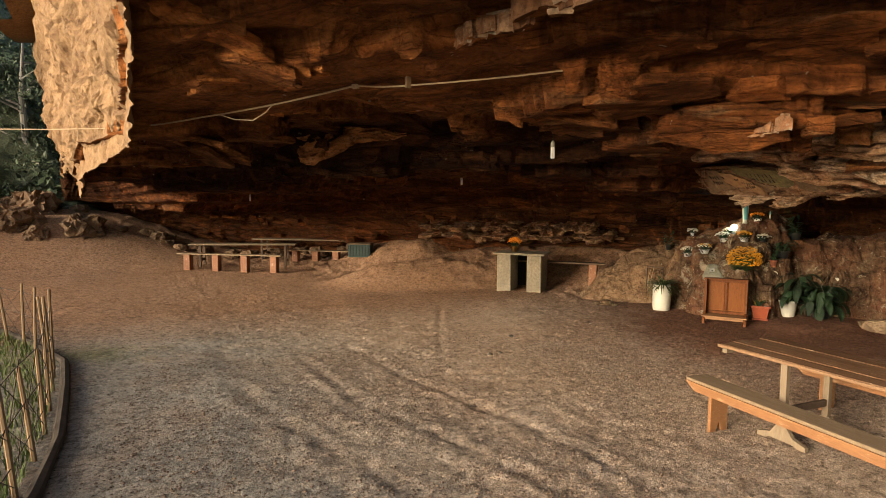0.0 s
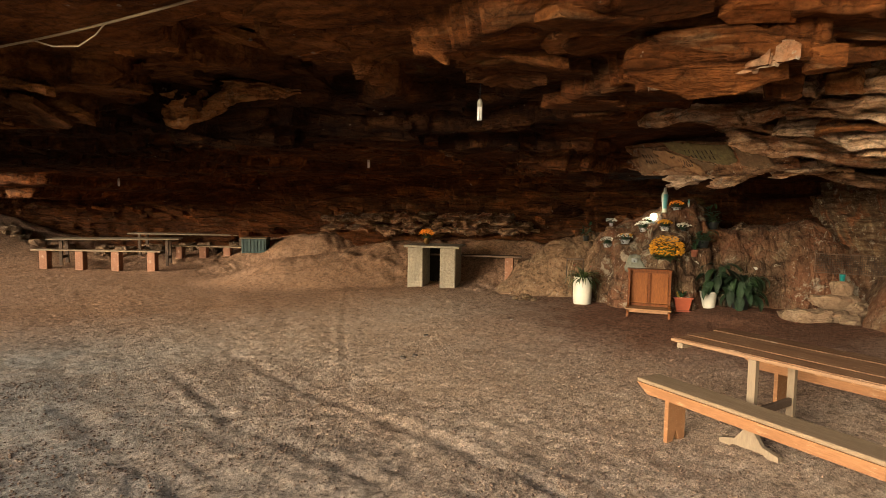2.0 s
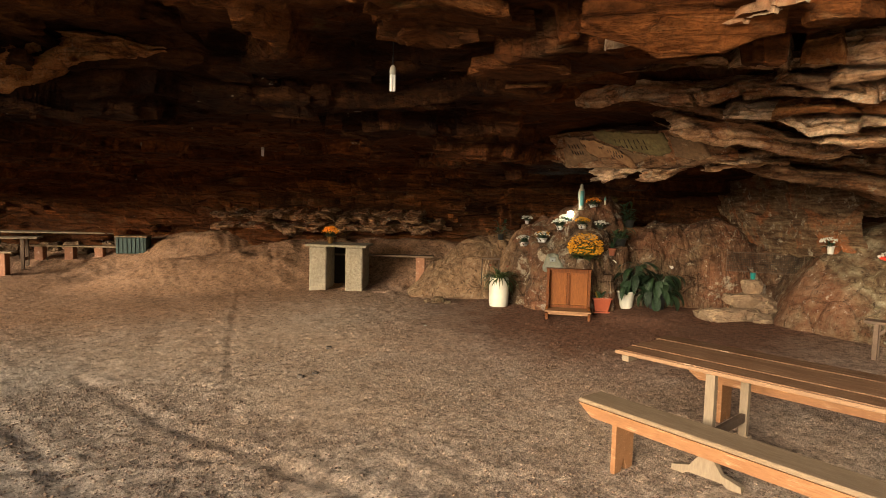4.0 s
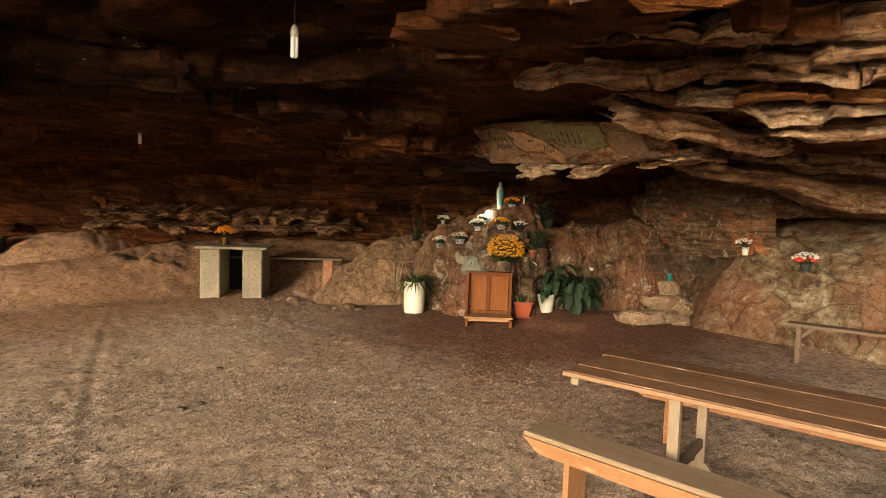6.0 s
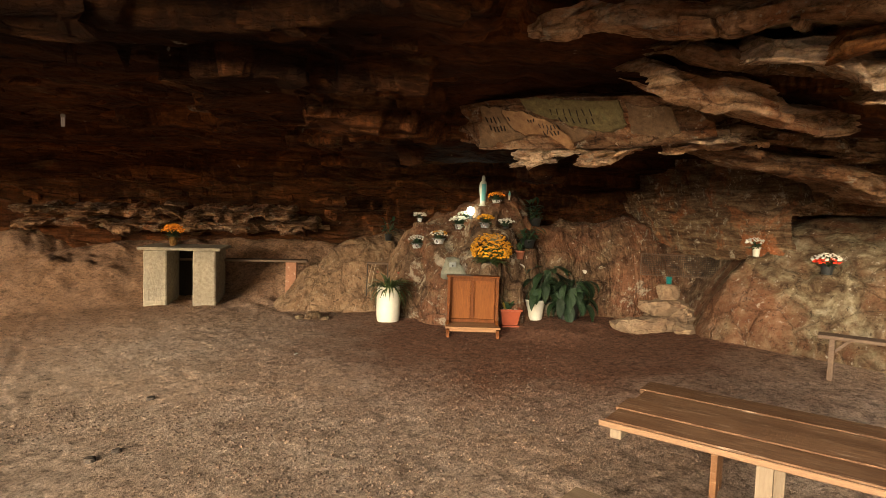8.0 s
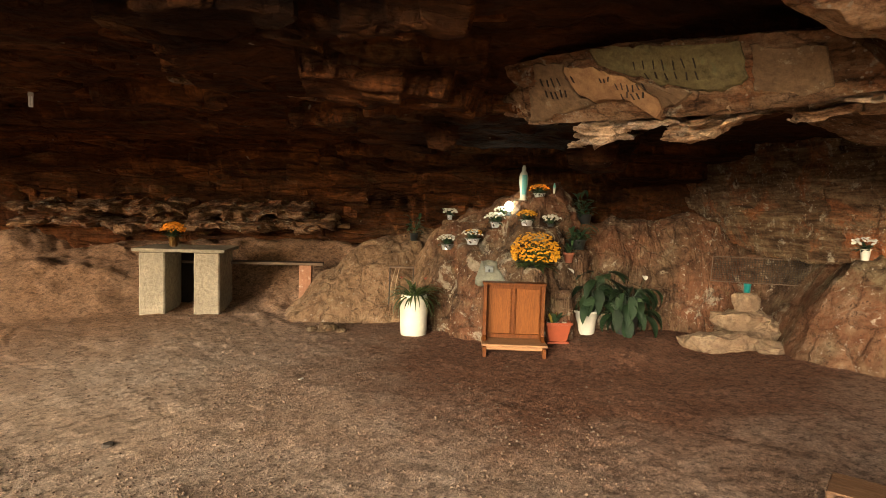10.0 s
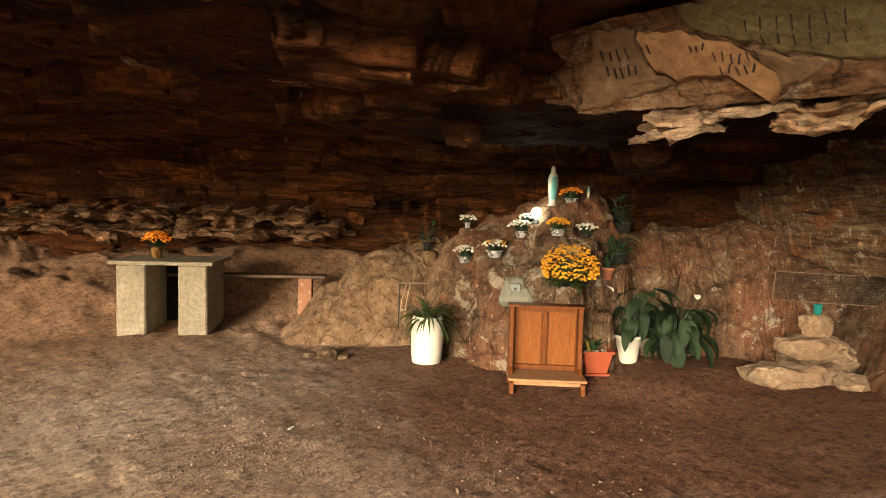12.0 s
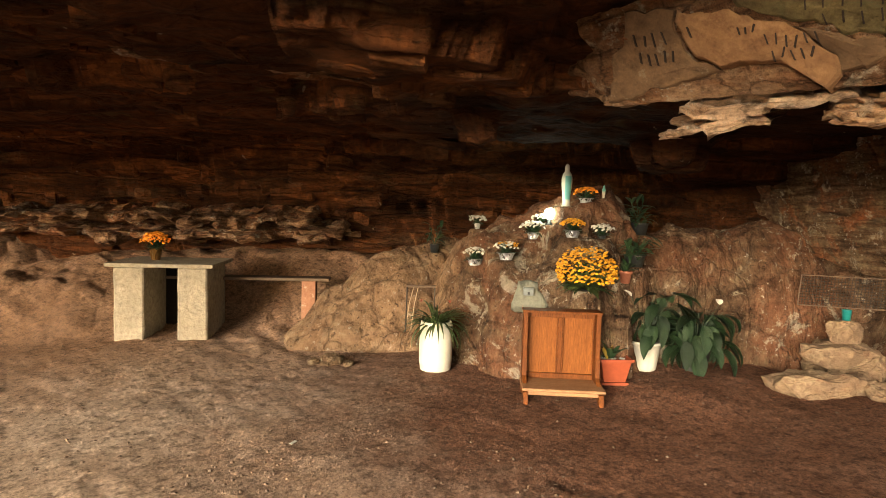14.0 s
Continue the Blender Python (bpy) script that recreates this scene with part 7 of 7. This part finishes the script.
# ---- trees and fallen rocks ----
def tree(x, y, h, seed, label):
    random.seed(seed)
    z = ground_at(x, y) - 0.1
    t = thing("tree", pose(x, y, z), label, "tree", "trees outside")
    bm, tips = bmesh.new(), []
    tube(bm, [(0, 0, 0), (0.1, 0.05, h * 0.3), (-0.05, 0.1, h * 0.65), (0.1, 0, h * 0.95)], [0.20, 0.16, 0.10, 0.04], 9)
    for i in range(16):
        a, zz = random.uniform(0, 6.283), h * random.uniform(0.12, 0.92)
        r = h * random.uniform(0.14, 0.30)
        tip = Vector((r * math.cos(a), r * math.sin(a), zz + random.uniform(-0.05, 0.18) * h))
        tube(bm, [(0, 0, zz), tip * 0.5 + Vector((0, 0, zz * 0.5 + 0.1)), tip], [0.05, 0.035, 0.012], 5)
        tips += [tip, tip * 0.75 + Vector((0, 0, zz * 0.25))]
    part("trunk", bm, M_BARK, t, "grey trunk and limbs")
    verts, faces = [], []
    for tip in tips:
        for i in range(150):
            p = tip + Vector((random.gauss(0, 0.42), random.gauss(0, 0.42), random.gauss(0, 0.36)))
            q = Euler((random.uniform(0, 6.3), random.uniform(0, 6.3), 0)).to_matrix()
            s = random.uniform(0.05, 0.10)
            k = len(verts)
            verts += [tuple(p + q @ Vector(c)) for c in ((-s, 0, 0), (0, -s * 0.45, 0), (s, 0, 0.01), (0, s * 0.45, 0))]
            faces.append((k, k + 1, k + 2, k + 3))
    me = bpy.data.meshes.new("crown")
    me.from_pydata(verts, [], faces)
    me.materials.append(M_TREELEAF)
    crown = new("crown", me)
    crown.parent = t
    random.seed(99)


def undergrowth():
    """Leafy scrub covering the slope outside."""
    rng = np.random.default_rng(8)
    n = 26000
    y = rng.uniform(26.3, 44, n)
    x = -3.9 - 15 * rng.random(n)
    z = outer_slope_z(x, y) + rng.random(n) ** 2 * 1.1
    clump = fbm(x * 0.9, y * 0.9 + z * 0.5, 370, 3)
    ok = clump > -0.1
    x, y, z = x[ok], y[ok], z[ok]
    s = rng.uniform(0.08, 0.24, len(x))
    d1, d2 = rng.normal(size=(len(x), 3)), rng.normal(size=(len(x), 3))
    d1 /= np.linalg.norm(d1, axis=1)[:, None]
    d2 -= d1 * (d1 * d2).sum(1)[:, None]
    d2 /= np.linalg.norm(d2, axis=1)[:, None]
    c = np.stack([x, y, z], 1)
    d1, d2 = d1 * s[:, None], d2 * s[:, None] * 0.45
    co = np.stack([c - d1, c - d2, c + d1, c + d2], 1).reshape(-1, 3)
    f = np.arange(len(co)).reshape(-1, 4)
    me = bpy.data.meshes.new("undergrowth")
    me.from_pydata(co.tolist(), [], f.tolist())
    me.materials.append(M_TREELEAF)
    tagged(new("undergrowth", me), "dense dark green scrub on the slope outside", "undergrowth", kind="stuff")


undergrowth()

# the last two stand out of view, added to shade the left bank
for i, (x, y, h) in enumerate(((-6.4, 28.2, 7.0), (-8.6, 30.5, 8.0), (-6.0, 32.5, 9.0), (-11.0, 33.0, 10.0), (-9.6, 21.6, 9.0), (-12.0, 25.0, 10.0))):
    tree(x, y, h, 60 + i, "leafy dark green tree on the slope outside")

random.seed(17)
for i in range(34):
    if i < 9:
        x, y, r = random.uniform(-8.0, -3.4), random.uniform(22.5, 26.5), random.uniform(0.4, 0.95)
    else:
        k = random.random()
        x, y, r = -3.4 + 8.0 * k + random.uniform(-0.5, 0.5), 24.4 - 2.4 * k + random.uniform(-0.9, 0.9), random.uniform(0.12, 0.38)
    ob = part("boulder", angular((r, r * random.uniform(0.6, 0.9), r * random.uniform(0.5, 0.8)), i, 3), M_COURSE, None)
    ob.matrix_world = pose(x, y, ground_at(x, y) + 0.2 * r, 0, 0, random.uniform(0, 180))
    tagged(ob, "rough fallen sandstone boulder at the cave's edge", "boulder", "fallen rocks")

for x, y, s, seed in ((8.02, 9.98, (0.13, 0.10, 0.10), 4), (7.88, 10.10, (0.09, 0.07, 0.06), 6), (8.12, 9.80, (0.08, 0.06, 0.05), 9)):
    ob = part("stone", angular(s, seed), M_MOUND, None)
    ob.matrix_world = pose(x, y, rock_at(x, y) + 0.3 * s[2], 0, 0, seed * 40)
    tagged(ob, "small broken stone at the foot of the rock", "stone", "stones at the rock's foot")


def pebbles():
    """Loose crumbs and gravel over the trodden floor."""
    rng = np.random.default_rng(5)
    n = 55000
    x, y = rng.uniform(-1.2, 10.5, n), rng.uniform(0.5, 13.0, n)
    near = rng.random(n) < 0.75
    x[near], y[near] = rng.uniform(-0.8, 7.5, near.sum()), rng.uniform(1.8, 8.6, near.sum())
    clump = fbm(x * 0.8, y * 0.8, 200, 3)
    ok = clump > rng.uniform(-0.35, 0.15, n)
    ok &= rng.random(n) < 0.30 + 0.70 * smooth((np.hypot(x - 9.6, y - 6.9) - 3.4) / 1.8)      # few on the damp earth
    x, y = x[ok], y[ok]
    z = ground_z(x, y)
    free = lumps_raw(x, y) < z
    x, y, z = x[free], y[free], z[free]
    r = 0.004 + 0.013 * rng.random(len(x)) ** 3
    shape = np.array([(1, 0, 0), (0.3, 0.9, 0.1), (-0.8, 0.5, 0), (-0.7, -0.6, 0.1), (0.4, -0.9, 0), (0.1, 0.0, 0.62), (0, 0, -0.5)])
    tri = np.array([(0, 1, 5), (1, 2, 5), (2, 3, 5), (3, 4, 5), (4, 0, 5), (1, 0, 6), (2, 1, 6), (3, 2, 6), (4, 3, 6), (0, 4, 6)])
    a = rng.uniform(0, 6.283, len(x))
    c, s = np.cos(a)[:, None], np.sin(a)[:, None]
    jit = shape[None] * rng.uniform(0.7, 1.3, (len(x), 7, 1)) * r[:, None, None]
    co = np.stack([x[:, None] + c * jit[..., 0] - s * jit[..., 1], y[:, None] + s * jit[..., 0] + c * jit[..., 1], z[:, None] + jit[..., 2] + 0.2 * r[:, None]], -1).reshape(-1, 3)
    faces = (np.arange(len(x))[:, None, None] * 7 + tri[None]).reshape(-1, 3)
    me = bpy.data.meshes.new("gravel")
    me.from_pydata(co.tolist(), [], faces.tolist())
    me.materials.append(M_PEBBLE)
    tagged(new("gravel", me), "loose grey-brown gravel and crumbs on the soil", "gravel", kind="stuff")


pebbles()

for x, y, size, seed in ((3.88, 7.40, (0.05, 0.04, 0.03), 21), (4.06, 7.41, (0.035, 0.03, 0.03), 23), (4.75, 8.30, (0.05, 0.04, 0.025), 25)):
    ob = part("clod", angular(size, seed), M_EDGING, None)
    ob.matrix_world = pose(x, y, ground_at(x, y) + 0.2 * size[2], 0, 0, seed * 30)
    tagged(ob, "small dark clod of earth on the floor", "clod", "clods on the floor")

bm = bmesh.new()
box(bm, -0.035, 0.035, -0.012, 0.012, 0.0, 0.004, bevel=0.001)
scrap = part("paper_scrap", bm, M_PETAL, None)
scrap.matrix_world = pose(6.53, 8.53, ground_at(6.53, 8.53) + 0.004, 4, 0, 20)
tagged(scrap, "small crumpled white paper scrap on the soil", "paper scrap")
